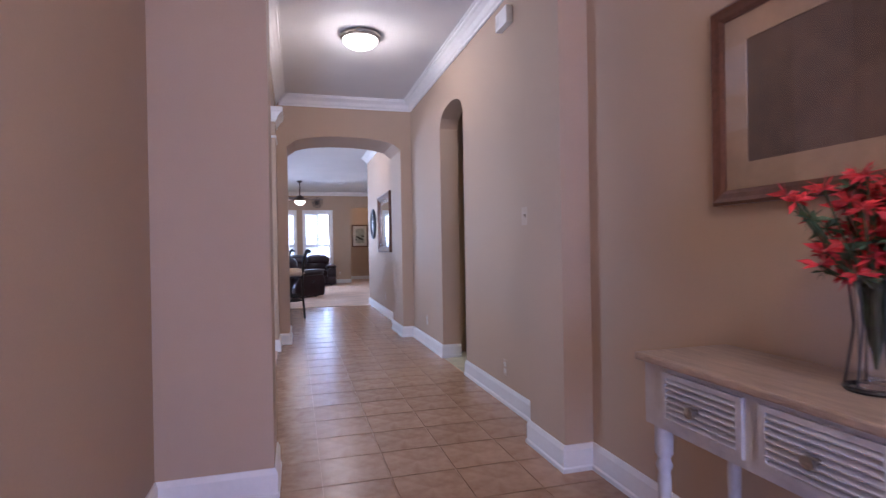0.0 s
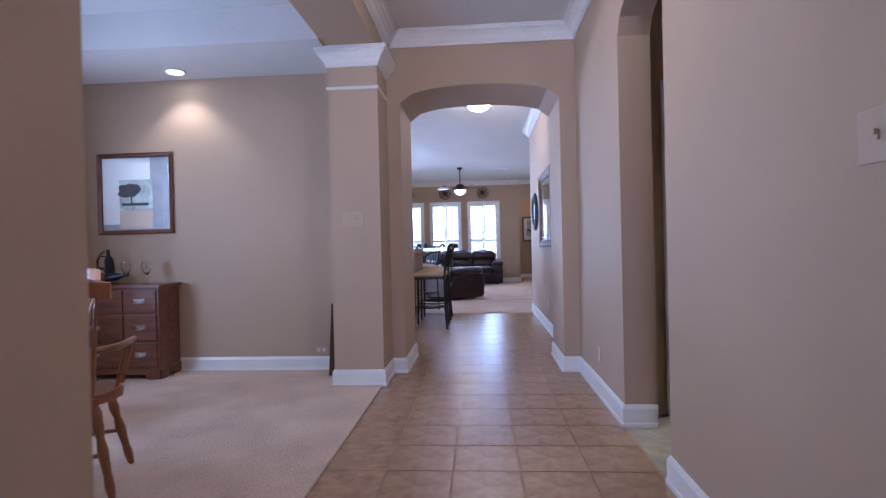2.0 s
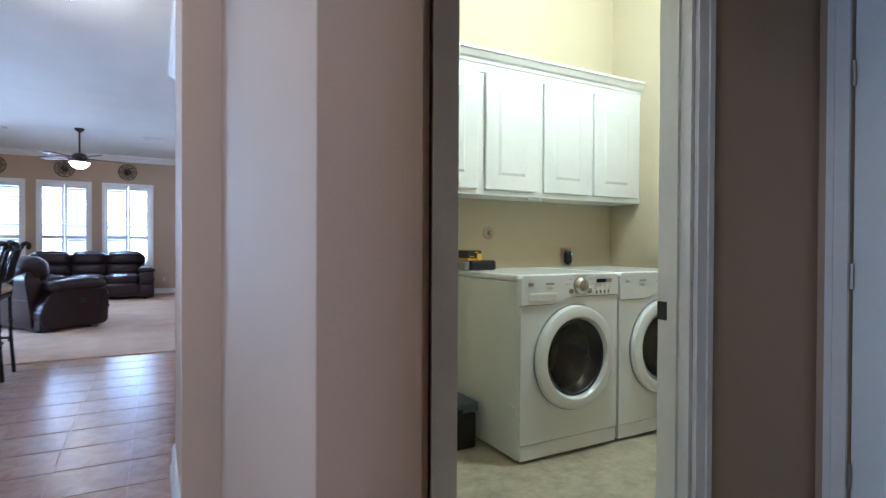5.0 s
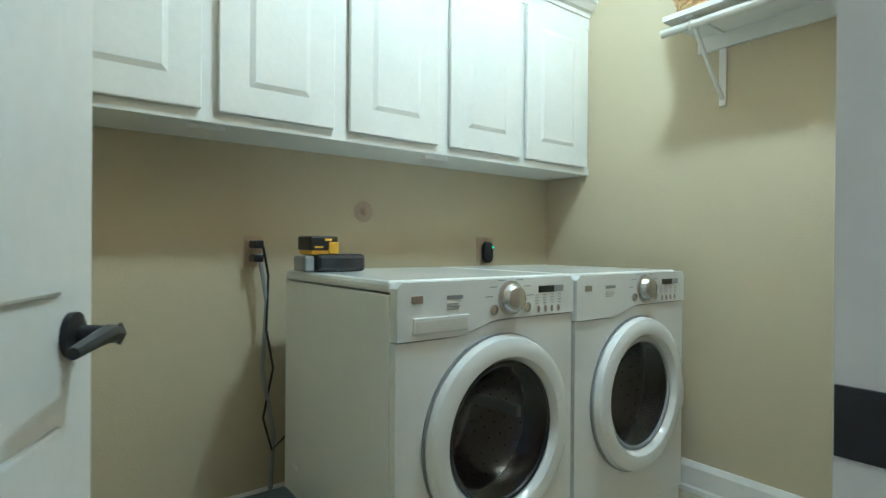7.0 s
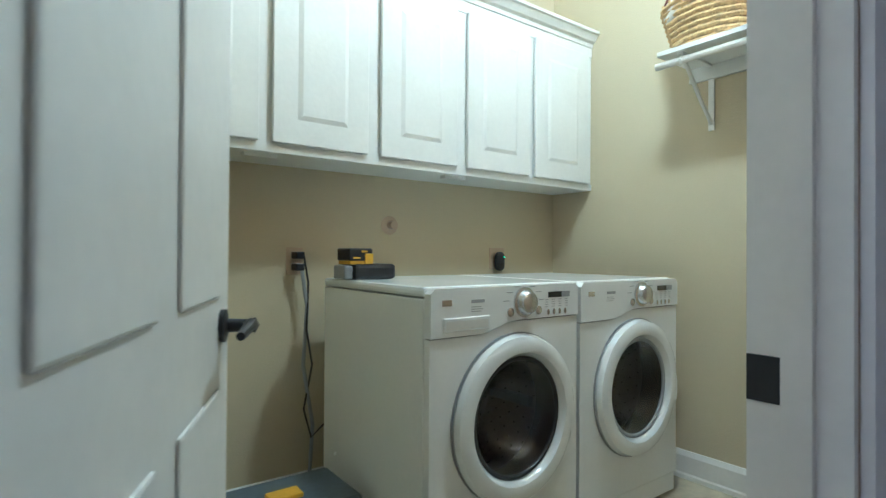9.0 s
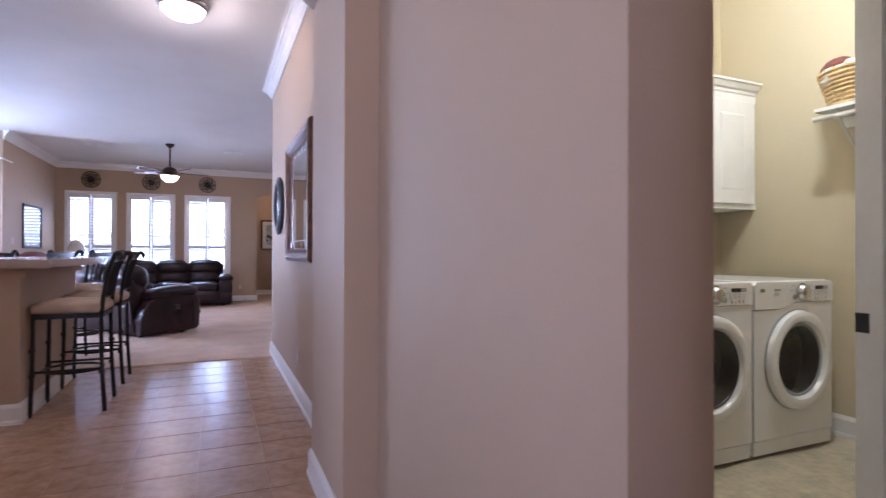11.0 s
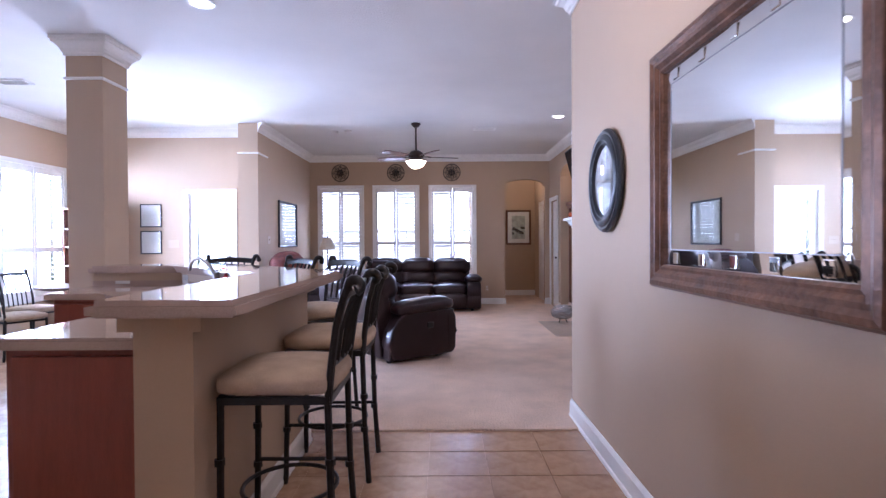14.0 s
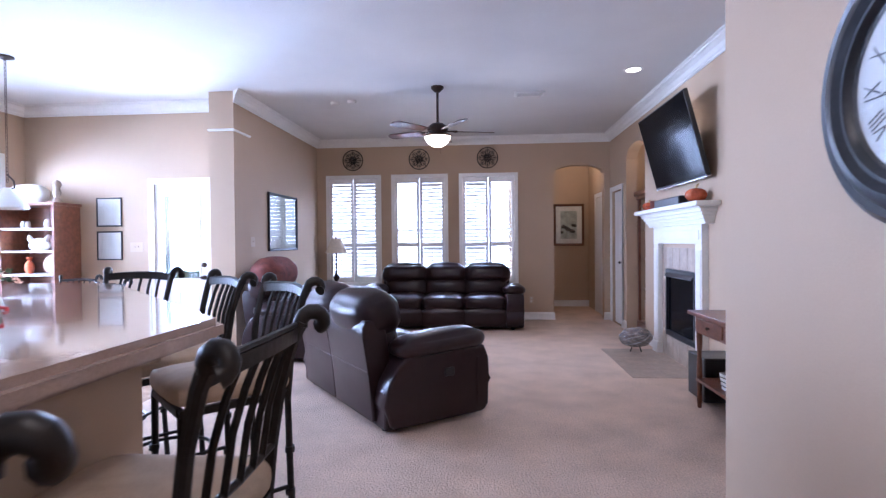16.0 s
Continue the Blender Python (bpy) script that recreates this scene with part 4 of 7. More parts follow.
part("patch", boxes((-0.16, 0.16, -0.14, 0.13, 0.0045, 0.0065)), M["sage"], t)
part("patch", boxes((-0.16, 0.16, -0.32, -0.15, 0.0045, 0.0062)), M["plate"], t)
bm = boxes((-0.05, -0.035, -0.1, 0.0, 0.0068, 0.0078), (-0.14, 0.12, -0.11, -0.085, 0.0068, 0.0076))
for k in range(9):
    prism([(0.045 * math.cos(a) - 0.06 + 0.07 * math.sin(k * 2.4), 0.032 * math.sin(a) + 0.03 + 0.035 * math.cos(k * 1.9)) for a in (j * 0.7854 for j in range(8))], "z", 0.0068, 0.0078 + 0.0001 * k, bm)
part("tree_shape", bm, M["darktree"], t)
# iron scroll wine holder and glasses
wr = thing("wine_holder", "black iron scroll wine holder with bottle", "wine rack", at=(-2.62, 7.53, chh))
bm = tube([(0.055 * math.cos(a) , 0, 0.2 + 0.055 * math.sin(a)) for a in (i * 0.42 for i in range(16))], 0.006, 6)
tube([(0.05 * math.cos(a) - 0.02, 0, 0.09 + 0.05 * math.sin(a)) for a in (i * 0.42 for i in range(16))], 0.006, 6, bm)
tube([(-0.07, 0, 0.0), (-0.06, 0, 0.12), (-0.03, 0, 0.26), (0.02, 0, 0.3)], 0.006, 6, bm)
tube([(-0.09, 0.04, 0.004), (0.0, 0, 0.02), (0.12, 0.04, 0.004)], 0.006, 6, bm)
tube([(-0.09, -0.05, 0.004), (0.0, 0, 0.02), (0.12, -0.05, 0.004)], 0.006, 6, bm)
part("scroll_stand", bm, M["iron"], wr)
part("bottle", lathe([(0.036, -0.12), (0.038, -0.11), (0.038, 0.07), (0.014, 0.12), (0.013, 0.18), (0.0, 0.18)], 16, None, pose(0.06, 0, 0.06, 0, 82, 0)), M["plastic"], wr, "dark wine bottle", True)
part("bottle", lathe([(0.036, -0.1), (0.038, -0.09), (0.038, 0.05), (0.014, 0.1), (0.013, 0.15), (0.0, 0.15)], 16, None, pose(0.05, 0.02, 0.17, 20, 10, 0)), M["plastic"], wr, "dark wine bottle", True)
for x in (-2.40, -2.21):
    g = thing("wine_glass", "clear stemmed wine glass on the sideboard", "wine glass", "wine glasses", at=(x, 7.53, chh))
    part("bowl", lathe([(0.034, 0.0), (0.034, 0.003), (0.004, 0.008), (0.004, 0.08), (0.02, 0.095), (0.04, 0.13), (0.042, 0.16), (0.034, 0.2), (0.032, 0.2), (0.040, 0.16), (0.038, 0.13), (0.018, 0.098), (0.0, 0.09)], 20), M["glass"], g, "", True)
outlet((-0.70, 7.72, 0.19), -90, "beige wide power outlet above the baseboard", True)
wb = thing("wall_board", "dark wooden folded stand leaning in the corner", "stand", at=(-0.525, 7.6, 0.012))
part("panel", prism([(-0.04, 0), (0.05, 0), (0.02, 0.62), (-0.005, 0.62)], "y", -0.12, -0.10, None, 0.003), M["darkwood"], wb)
part("panel", prism([(-0.045, 0), (0.045, 0), (0.018, 0.60), (-0.003, 0.60)], "y", -0.085, -0.068, None, 0.003), M["darkwood"], wb)


def windsor(at, turn):
    t = thing("windsor_chair", "maple windsor armchair with spindle back", "dining chair", "windsor dining chairs", at=at, turn=turn)
    seat = prism([(0.24 * math.cos(a) * (1 - 0.06 * math.sin(a)), 0.22 * math.sin(a)) for a in (i * 0.3142 for i in range(20))], "z", 0.41, 0.45, None, 0.012)
    part("seat", seat, M["oak"], t)
    for sx in (-1, 1):
        for sy in (-1, 1):
            top, foot = Vector((sx * 0.15, sy * 0.14, 0.42)), Vector((sx * 0.23, sy * 0.22, 0.0))
            pts = [top.lerp(foot, k / 8) for k in range(9)]
            part("leg", tube(pts, [0.014, 0.019, 0.024, 0.016, 0.024, 0.02, 0.017, 0.021, 0.013], 10), M["oak"], t, "", True)
    for sy in (-1, 1):
        part("stretcher", tube([(-0.19, sy * 0.18, 0.19), (0, sy * 0.18, 0.19), (0.19, sy * 0.18, 0.19)], [0.009, 0.016, 0.009], 8), M["oak"], t, "", True)
    part("stretcher", tube([(0, -0.18, 0.19), (0, 0, 0.19), (0, 0.18, 0.19)], [0.009, 0.015, 0.009], 8), M["oak"], t, "", True)
    arm = [(0.22 * math.cos(a) * 1.18, -0.02 - 0.25 * math.sin(a) * (1.0 if math.sin(a) > 0 else 1.0), 0.66) for a in (i * math.pi / 12 for i in range(13))]
    arm = [(x, y * -1 - 0.03, z) for x, y, z in arm]
    part("arm_rail", tube([(arm[0][0], -0.2, 0.65)] + arm + [(arm[-1][0], -0.2, 0.65)], 0.016, 8), M["oak"], t, "", True)
    crest = [(-0.25 + 0.5 * i / 10, 0.30 + 0.03 - 0.09 * (2 * i / 10 - 1) ** 2, 0.93 + 0.025 * (1 - (2 * i / 10 - 1) ** 2)) for i in range(11)]
    bm = bmesh.new()
    pv = [[bm.verts.new((x, y + dy, z + dz)) for dy, dz in ((-0.012, -0.035), (0.012, -0.035), (0.016, 0.035), (-0.008, 0.04))] for x, y, z in crest]
    for a, b in zip(pv, pv[1:]):
        for i in range(4):
            bm.faces.new((a[i], a[(i + 1) % 4], b[(i + 1) % 4], b[i]))
    bm.faces.new(pv[0])
    bm.faces.new(pv[-1])
    part("crest_rail", bm, M["oak"], t)
    for i in range(7):
        u = -1 + 2 * (i + 0.5) / 7
        b0, b1 = Vector((u * 0.17, 0.19 - 0.07 * u * u, 0.44)), Vector((u * 0.23, 0.32 - 0.09 * u * u, 0.92))
        part("spindle", tube([b0, b0.lerp(b1, 0.4), b1], [0.007, 0.011, 0.006], 8), M["oak"], t, "", True)
    for sx in (-1, 1):
        for k in range(2):
            part("spindle", tube([(sx * 0.21, -0.14 + 0.12 * k, 0.44), (sx * 0.26, -0.15 + 0.12 * k, 0.655)], [0.01, 0.012], 8), M["oak"], t, "", True)
    return t


windsor((-1.20, 5.36, 0.012), 205)
windsor((-2.05, 6.2, 0.012), -20)
dt = thing("dining_table", "round maple dining table", "dining table", at=(-1.85, 5.3, 0.012))
part("tabletop", lathe([(0.0, 0.72), (0.55, 0.72), (0.57, 0.735), (0.56, 0.75), (0.0, 0.751)], 48), M["oak"], dt, "", True)
part("pedestal", lathe([(0.09, 0.08), (0.06, 0.2), (0.09, 0.32), (0.05, 0.45), (0.07, 0.6), (0.12, 0.72)], 20), M["oak"], dt, "", True)
for k in range(4):
    a = k * math.pi / 2 + 0.6
    part("foot", tube([(0.05 * math.cos(a), 0.05 * math.sin(a), 0.16), (0.22 * math.cos(a), 0.22 * math.sin(a), 0.1), (0.38 * math.cos(a), 0.38 * math.sin(a), 0.03)], [0.04, 0.035, 0.03], 8), M["oak"], dt, "", True)

# ---- hall mirror and clock ----
mw, mh = 1.21, 0.965
mi = thing("wall_mirror", "large rectangular wall mirror with bronze-brown wooden frame", "mirror")
mi.matrix_world = on_wall(XR, 9.725, 1.54, 180)
bm = bmesh.new()
prof = [(0, 0.001), (0, 0.02), (0.012, 0.038), (0.03, 0.042), (0.045, 0.032), (0.06, 0.034), (0.075, 0.02), (0.085, 0.022), (0.095, 0.012), (0.095, 0.001)]
rings = [[bm.verts.new((sx * (mw / 2 - a), sy * (mh / 2 - a), z)) for sx, sy in ((-1, -1), (1, -1), (1, 1), (-1, 1))] for a, z in prof]
for k in range(len(prof)):
    a, b = rings[k], rings[(k + 1) % len(prof)]
    for i in range(4):
        bm.faces.new((a[i], a[(i + 1) % 4], b[(i + 1) % 4], b[i]))
M["bronzeframe"] = mat("bronze_brown_frame", (0.17, 0.085, 0.05), 0.3, metal=0.35, var=0.35, scale=12, bump=0.002, bscale=70)
part("frame", bm, M["bronzeframe"], mi)
iw, ih, bv = mw / 2 - 0.095, mh / 2 - 0.095, 0.06
bm = bmesh.new()
outer = [bm.verts.new((sx * iw, sy * ih, 0.003)) for sx, sy in ((-1, -1), (1, -1), (1, 1), (-1, 1))]
inner = [bm.verts.new((sx * (iw - bv), sy * (ih - bv), 0.0075)) for sx, sy in ((-1, -1), (1, -1), (1, 1), (-1, 1))]
for i in range(4):
    bm.faces.new((outer[i], outer[(i + 1) % 4], inner[(i + 1) % 4], inner[i]))
bm.faces.new(inner)
part("mirror_glass", bm, M["mirror"], mi, "bevelled silver mirror glass")
part("etched_border", boxes((-iw + bv, iw - bv, ih - bv - 0.004, ih - bv, 0.0078, 0.009), (-iw + bv, iw - bv, -ih + bv, -ih + bv + 0.004, 0.0078, 0.009), (-iw + bv, -iw + bv + 0.004, -ih + bv, ih - bv, 0.0078, 0.009), (iw - bv - 0.004, iw - bv, -ih + bv, ih - bv, 0.0078, 0.009)), M["grey"], mi, "thin dark bevel line")
M["beadmetal"] = M["chrome"]
nb = 0
for s in (-1, 1):
    for k in range(5):
        x = -iw + (k + 0.5) * 2 * iw / 5
        part("bevel_block", boxes((x - 0.02, x + 0.02, s * (ih - 0.03) - 0.022, s * (ih - 0.03) + 0.022, 0.0055, 0.010), bevel=0.003), M["mirror"], mi)
ck = thing("wall_clock", "round black-framed wall clock with roman numerals", "clock")
ck.matrix_world = on_wall(XR, 10.99, 1.58, 180)
CR = 0.282
part("frame", lathe([(CR - 0.02, 0.0), (CR, 0.012), (CR, 0.025), (CR - 0.015, 0.038), (CR - 0.03, 0.034), (CR - 0.04, 0.044), (CR - 0.06, 0.047), (CR - 0.075, 0.036), (CR - 0.085, 0.038), (CR - 0.095, 0.026), (CR - 0.1, 0.012)], 56, None, None, True), M["black"], ck, "", True)
part("face", lathe([(CR - 0.09, 0.010), (CR - 0.09, 0.013), (0.0, 0.0131)], 48), M["clockface"], ck, "cream paper clock face")
R0 = CR - 0.10
ROMAN = ["XII", "I", "II", "III", "IIII", "V", "VI", "VII", "VIII", "IX", "X", "XI"]


def text_mesh(name, body, size, m, material, parent, extrude=0.0005):
    cu = bpy.data.curves.new(name, "FONT")
    cu.body, cu.size, cu.align_x, cu.align_y, cu.extrude = body, size, "CENTER", "CENTER", extrude
    ob = new(name, cu)
    dg = bpy.context.evaluated_depsgraph_get()
    me = bpy.data.meshes.new_from_object(ob.evaluated_get(dg))
    bpy.data.objects.remove(ob)
    me.materials.clear()
    me.materials.append(material)
    o2 = new(name, me)
    o2.parent = parent
    o2.matrix_local = m
    return o2


for k, r in enumerate(ROMAN):
    a = math.pi / 2 - k * math.pi / 6
    text_mesh("numeral", r, 0.05, pose(0.135 * math.cos(a), 0.135 * math.sin(a), 0.0138, 0, 0, -30 * k) @ Matrix.Diagonal((0.75, 1.3, 1, 1)), M["black"], ck)
part("minute_ring", boxes(*[(-0.001, 0.001, -0.001, 0.001, 0.0134, 0.0136)]), M["black"], ck)


def hand_bar(l, w, deg, z, tail):
    bm = prism([(-w, -tail), (w, -tail), (w * 1.6, l * 0.55), (0, l), (-w * 1.6, l * 0.55)], "z", z, z + 0.001)
    bmesh.ops.transform(bm, matrix=pose(0, 0, 0, 0, 0, deg), verts=bm.verts)
    return bm


part("hour_pointer", hand_bar(0.09, 0.005, -84, 0.0150, 0.025), M["black"], ck)
part("minute_pointer", hand_bar(0.135, 0.004, 97, 0.0165, 0.03), M["black"], ck)
part("maker_mark", boxes((-0.022, 0.022, 0.055, 0.067, 0.0134, 0.0137), (-0.03, 0.03, -0.075, -0.069, 0.0134, 0.0137)), M["grey"], ck)
g = part("lens", lathe([(CR - 0.092, 0.024), (CR - 0.12, 0.027), (0.0, 0.030)], 40), M["glass"], ck, "clear domed glass", True)
g.visible_shadow = False

# ---- laundry ----


def wave(x):
    """Height of the lower edge of the control panel at x across the front."""
    s = min(1.0, max(0.0, (x - 0.19) / 0.17))
    return 0.795 + 0.033 * s * s * (3 - 2 * s)


def laundry_machine(at, name, label, washer):
    t = thing(name, label, name.replace("_", " "), "front-loading laundry pair", at=at)
    t.scale = (1, 1, 1.03)
    W, D, Hm = 0.684, 0.74, 0.945
    for nm, bx in (("side_panel", (0.0, 0.014, 0.03, D, 0.02, Hm - 0.035)), ("side_panel", (W - 0.014, W, 0.03, D, 0.02, Hm - 0.035)), ("back_panel", (0.014, W - 0.014, D - 0.014, D, 0.02, Hm - 0.035)), ("bottom_panel", (0.014, W - 0.014, 0.03, D - 0.014, 0.02, 0.034))):
        part(nm, boxes(bx, bevel=0.004), M["enamel"], t)
    part("lid", boxes((0.0, W, 0.028, D + 0.01, Hm - 0.033, Hm), bevel=0.012), M["enamel"], t)
    xs = [0.004 + (W - 0.008) * i / 24 for i in range(25)]
    part("control_panel", prism([(x, wave(x)) for x in xs] + [(W - 0.004, Hm - 0.02), (W - 0.02, Hm - 0.004), (0.02, Hm - 0.004), (0.004, Hm - 0.02)], "y", -0.004, 0.03, None, 0.0), M["enamel"], t)
    cx, cz, cr = 0.36, 0.512, 0.21
    ring = [(cx + cr * math.sin(a), cz - cr * math.cos(a)) for a in (math.pi * i / 20 for i in range(21))]
    fpm = prism([(cx, 0.10), (W - 0.004, 0.10)] + [(x, wave(x) - 0.004) for x in xs[::-1] if x > cx] + [(cx, wave(cx) - 0.004)] + ring[::-1], "y", 0.002, 0.03)
    prism([(cx, 0.10), (0.004, 0.10)] + [(x, wave(x) - 0.004) for x in xs if x < cx] + [(cx, wave(cx) - 0.004)] + [(2 * cx - x, z) for x, z in ring[::-1]], "y", 0.002, 0.03, fpm)
    part("front_panel", fpm, M["enamel"], t)
    part("tub_collar", lathe([(0.206, 0.004), (0.206, -0.10), (0.235, -0.11), (0.24, -0.10), (0.24, -0.03), (0.212, 0.004)], 40, None, pose(cx, 0.0, cz, 90, 0, 0), True), M["plastic"], t, "dark rubber tub collar", True)
    drum = bmesh.new()
    for r0, y0, r1, y1 in ((0.238, 0.11, 0.25, 0.13), (0.25, 0.13, 0.25, 0.42), (0.25, 0.42, 0.10, 0.45), (0.10, 0.45, 0.0005, 0.44)):
        va = [[drum.verts.new((cx + r * math.cos(2 * math.pi * i / 36), y, cz + r * math.sin(2 * math.pi * i / 36))) for i in range(36)] for r, y in ((r0, y0), (r1, y1))]
        for i in range(36):
            drum.faces.new((va[0][i], va[0][(i + 1) % 36], va[1][(i + 1) % 36], va[1][i]))
    dr = part("drum", drum, M["nickel"], t, "perforated steel drum", True)
    holes = bmesh.new()
    for ry in range(7):
        for k in range(26):
            a = 2 * math.pi * (k + 0.5 * (ry % 2)) / 26
            tube([(cx + 0.2495 * math.cos(a), 0.15 + 0.04 * ry, cz + 0.2495 * math.sin(a)), (cx + 0.246 * math.cos(a), 0.15 + 0.04 * ry, cz + 0.246 * math.sin(a))], 0.004, 6, holes)
    for rr_ in (0.05, 0.09, 0.13, 0.17, 0.21):
        n = int(rr_ * 150)
        for k in range(n):
            a = 2 * math.pi * k / n
            yb = 0.445 - (0.0 if rr_ < 0.1 else (rr_ - 0.1) * 0.2)
            tube([(cx + rr_ * math.cos(a), yb - 0.001, cz + rr_ * math.sin(a)), (cx + rr_ * math.cos(a), yb - 0.005, cz + rr_ * math.sin(a))], 0.004, 6, holes)
    part("drum_holes", holes, M["plastic"], dr)
    part("toe_panel", boxes((0.01, W - 0.01, 0.008, 0.03, 0.02, 0.094)), M["enamel"], t)
    C = pose(cx, 0.0, cz, 90, 0, 0) @ Matrix.Diagonal((1.07, 1.07, 1, 1))
    part("door_ring", lathe([(0.25, 0.0), (0.255, 0.012), (0.248, 0.032), (0.228, 0.043), (0.20, 0.038), (0.188, 0.02), (0.186, 0.002)], 56, None, C, True), M["enamel"], t, "white round door ring", True)
    part("door_seam", lathe([(0.259, -0.001), (0.259, 0.003), (0.254, 0.004), (0.254, -0.001)], 48, None, C, True), M["grey"], t)
    bowl = bmesh.new()
    prof_in = [(0.187, 0.012), (0.165, 0.0), (0.14, -0.04), (0.115, -0.085), (0.06, -0.105), (0.0008, -0.108)]
    prof_out = [(max(r - 0.004, 0.0005), z + 0.004) for r, z in prof_in]
    rg = [[bowl.verts.new((r * math.cos(2 * math.pi * i / 44), r * math.sin(2 * math.pi * i / 44), z)) for i in range(44)] for r, z in prof_out + prof_in[::-1]]
    for p_, q_ in zip(rg, rg[1:] + rg[:1]):
        for i in range(44):
            bowl.faces.new((p_[i], p_[(i + 1) % 44], q_[(i + 1) % 44], q_[i]))
    bmesh.ops.transform(bowl, matrix=C, verts=bowl.verts)
    d = part("door_glass", bowl, M["washglass"], t, "clear curved glass door bowl", True)
    d.visible_shadow = False
    part("gasket", tube([(cx + 0.192 * math.cos(a), -0.012, cz + 0.192 * math.sin(a)) for a in (2 * math.pi * i / 40 for i in range(41))], 0.008, 8), M["plastic"] if washer else M["grey"], t, "rubber gasket", True)
    if washer:
        part("drum_fin", boxes((0.58, 0.605, 0.15, 0.40, 0.47, 0.51), (0.21, 0.235, 0.15, 0.40, 0.35, 0.39), (0.24, 0.265, 0.15, 0.40, 0.66, 0.69), bevel=0.006), M["grey"], dr)
    part("door_grip", lathe([(0.0, 0), (0.022, 0.0), (0.022, 0.012), (0.0, 0.014)], 12, None, pose(0.605, -0.028, 0.482, 90, 0, 0) @ Matrix.Diagonal((0.6, 2.6, 1, 1))), M["enamel"], t)
    part("dial", lathe([(0.05, 0.0), (0.05, 0.006), (0.042, 0.01), (0.036, 0.03), (0.03, 0.036), (0.0, 0.038)], 28, None, pose(0.395, -0.004, 0.885, 90, 0, 0)), M["chrome"], t, "chrome programme dial", True)
    for x in (0.33, 0.465):
        part("button", lathe([(0.015, 0), (0.015, 0.004), (0.011, 0.007), (0, 0.008)], 16, None, pose(x, -0.004, 0.855, 90, 0, 0)), M["chrome"], t, "small round chrome button", True)
    part("display", boxes((0.515, 0.585, -0.006, -0.0042, 0.895, 0.915)), M["darkglass"], t, "small dark display")
    part("display_band", boxes((0.585, 0.63, -0.0055, -0.0042, 0.895, 0.915)), M["grey"], t)
    for k in range(4):
        part("key", lathe([(0.008, 0), (0.008, 0.003), (0, 0.004)], 10, None, pose(0.515 + 0.03 * k, -0.004, 0.846, 90, 0, 0) @ Matrix.Diagonal((0.8, 1.3, 1, 1))), M["chrome"], t)
    bars = [(0.50 + 0.035 * c, 0.515 + 0.035 * c, -0.0052, -0.0043, 0.863 + 0.008 * r, 0.865 + 0.008 * r) for c in range(4) for r in range(4)]
    bars += [(0.16, 0.215, -0.0052, -0.0043, 0.893, 0.903)] + [(0.16, 0.20 + 0.008 * (r % 2), -0.0052, -0.0043, 0.866 + 0.007 * r, 0.868 + 0.007 * r) for r in range(3)]
    bars += [(0.395 + 0.085 * math.cos(a) - 0.014, 0.395 + 0.085 * math.cos(a) + 0.014, -0.0052, -0.0043, 0.883 + 0.058 * math.sin(a), 0.8855 + 0.058 * math.sin(a)) for a in (0.1, 0.6, 1.1, 2.0, 2.5, 3.0)]
    tagged(part("printed_marks", boxes(*bars), M["grey"], t), kind="stuff")
    part("badge", boxes((0.045, 0.082, -0.0055, -0.0042, 0.888, 0.906)), M["chrome"], t)
    if washer:
        part("detergent_drawer", boxes((0.05, 0.235, -0.0095, -0.003, 0.81, 0.852), bevel=0.003), M["enamel"], t)
        part("drawer_recess", boxes((0.058, 0.227, -0.0102, -0.0096, 0.817, 0.842)), M["paper"], t, "pale drawer pull recess")
    for x in (0.05, W - 0.05):
        for y in (0.08, D - 0.06):
            part("foot", lathe([(0.02, 0), (0.02, 0.01), (0.01, 0.02), (0.01, 0.03)], 10, None, pose(x, y, 0)), M["plastic"], t)
    for y in (0.05, 0.62):
        part("side_clip", boxes((-0.008, 0.001, y, y + 0.033, 0.28, 0.292)), M["enamel"], t)
    return t


M["washglass"] = glassy("smoked_glass", (0.72, 0.74, 0.76), 0.01)
M["dryerglass"] = mat("grey_dryer_glass", (0.06, 0.063, 0.066), 0.08, var=0.1, scale=5, coat=0.5)
laundry_machine((2.995, 7.56, 0), "washing_machine", "white front-loading washer with dark round door", True)
laundry_machine((3.69, 7.56, 0), "clothes_dryer", "white front-loading dryer with grey round door", False)
lc = thing("wall_cabinet", "white raised-panel wall cabinets over the laundry machines", "cabinet", at=(0, 0, 0))
part("body", boxes((2.0, 4.569, 8.19, 8.469, 1.44, 2.26), bevel=0.002), M["cabinet"], lc)
for z0, z1 in ((1.44, 1.475), (2.2, 2.26)):
    part("face_rail", boxes((2.0, 4.569, 8.184, 8.1895, z0 + 0.001, z1 - 0.001)), M["cabinet"], lc)
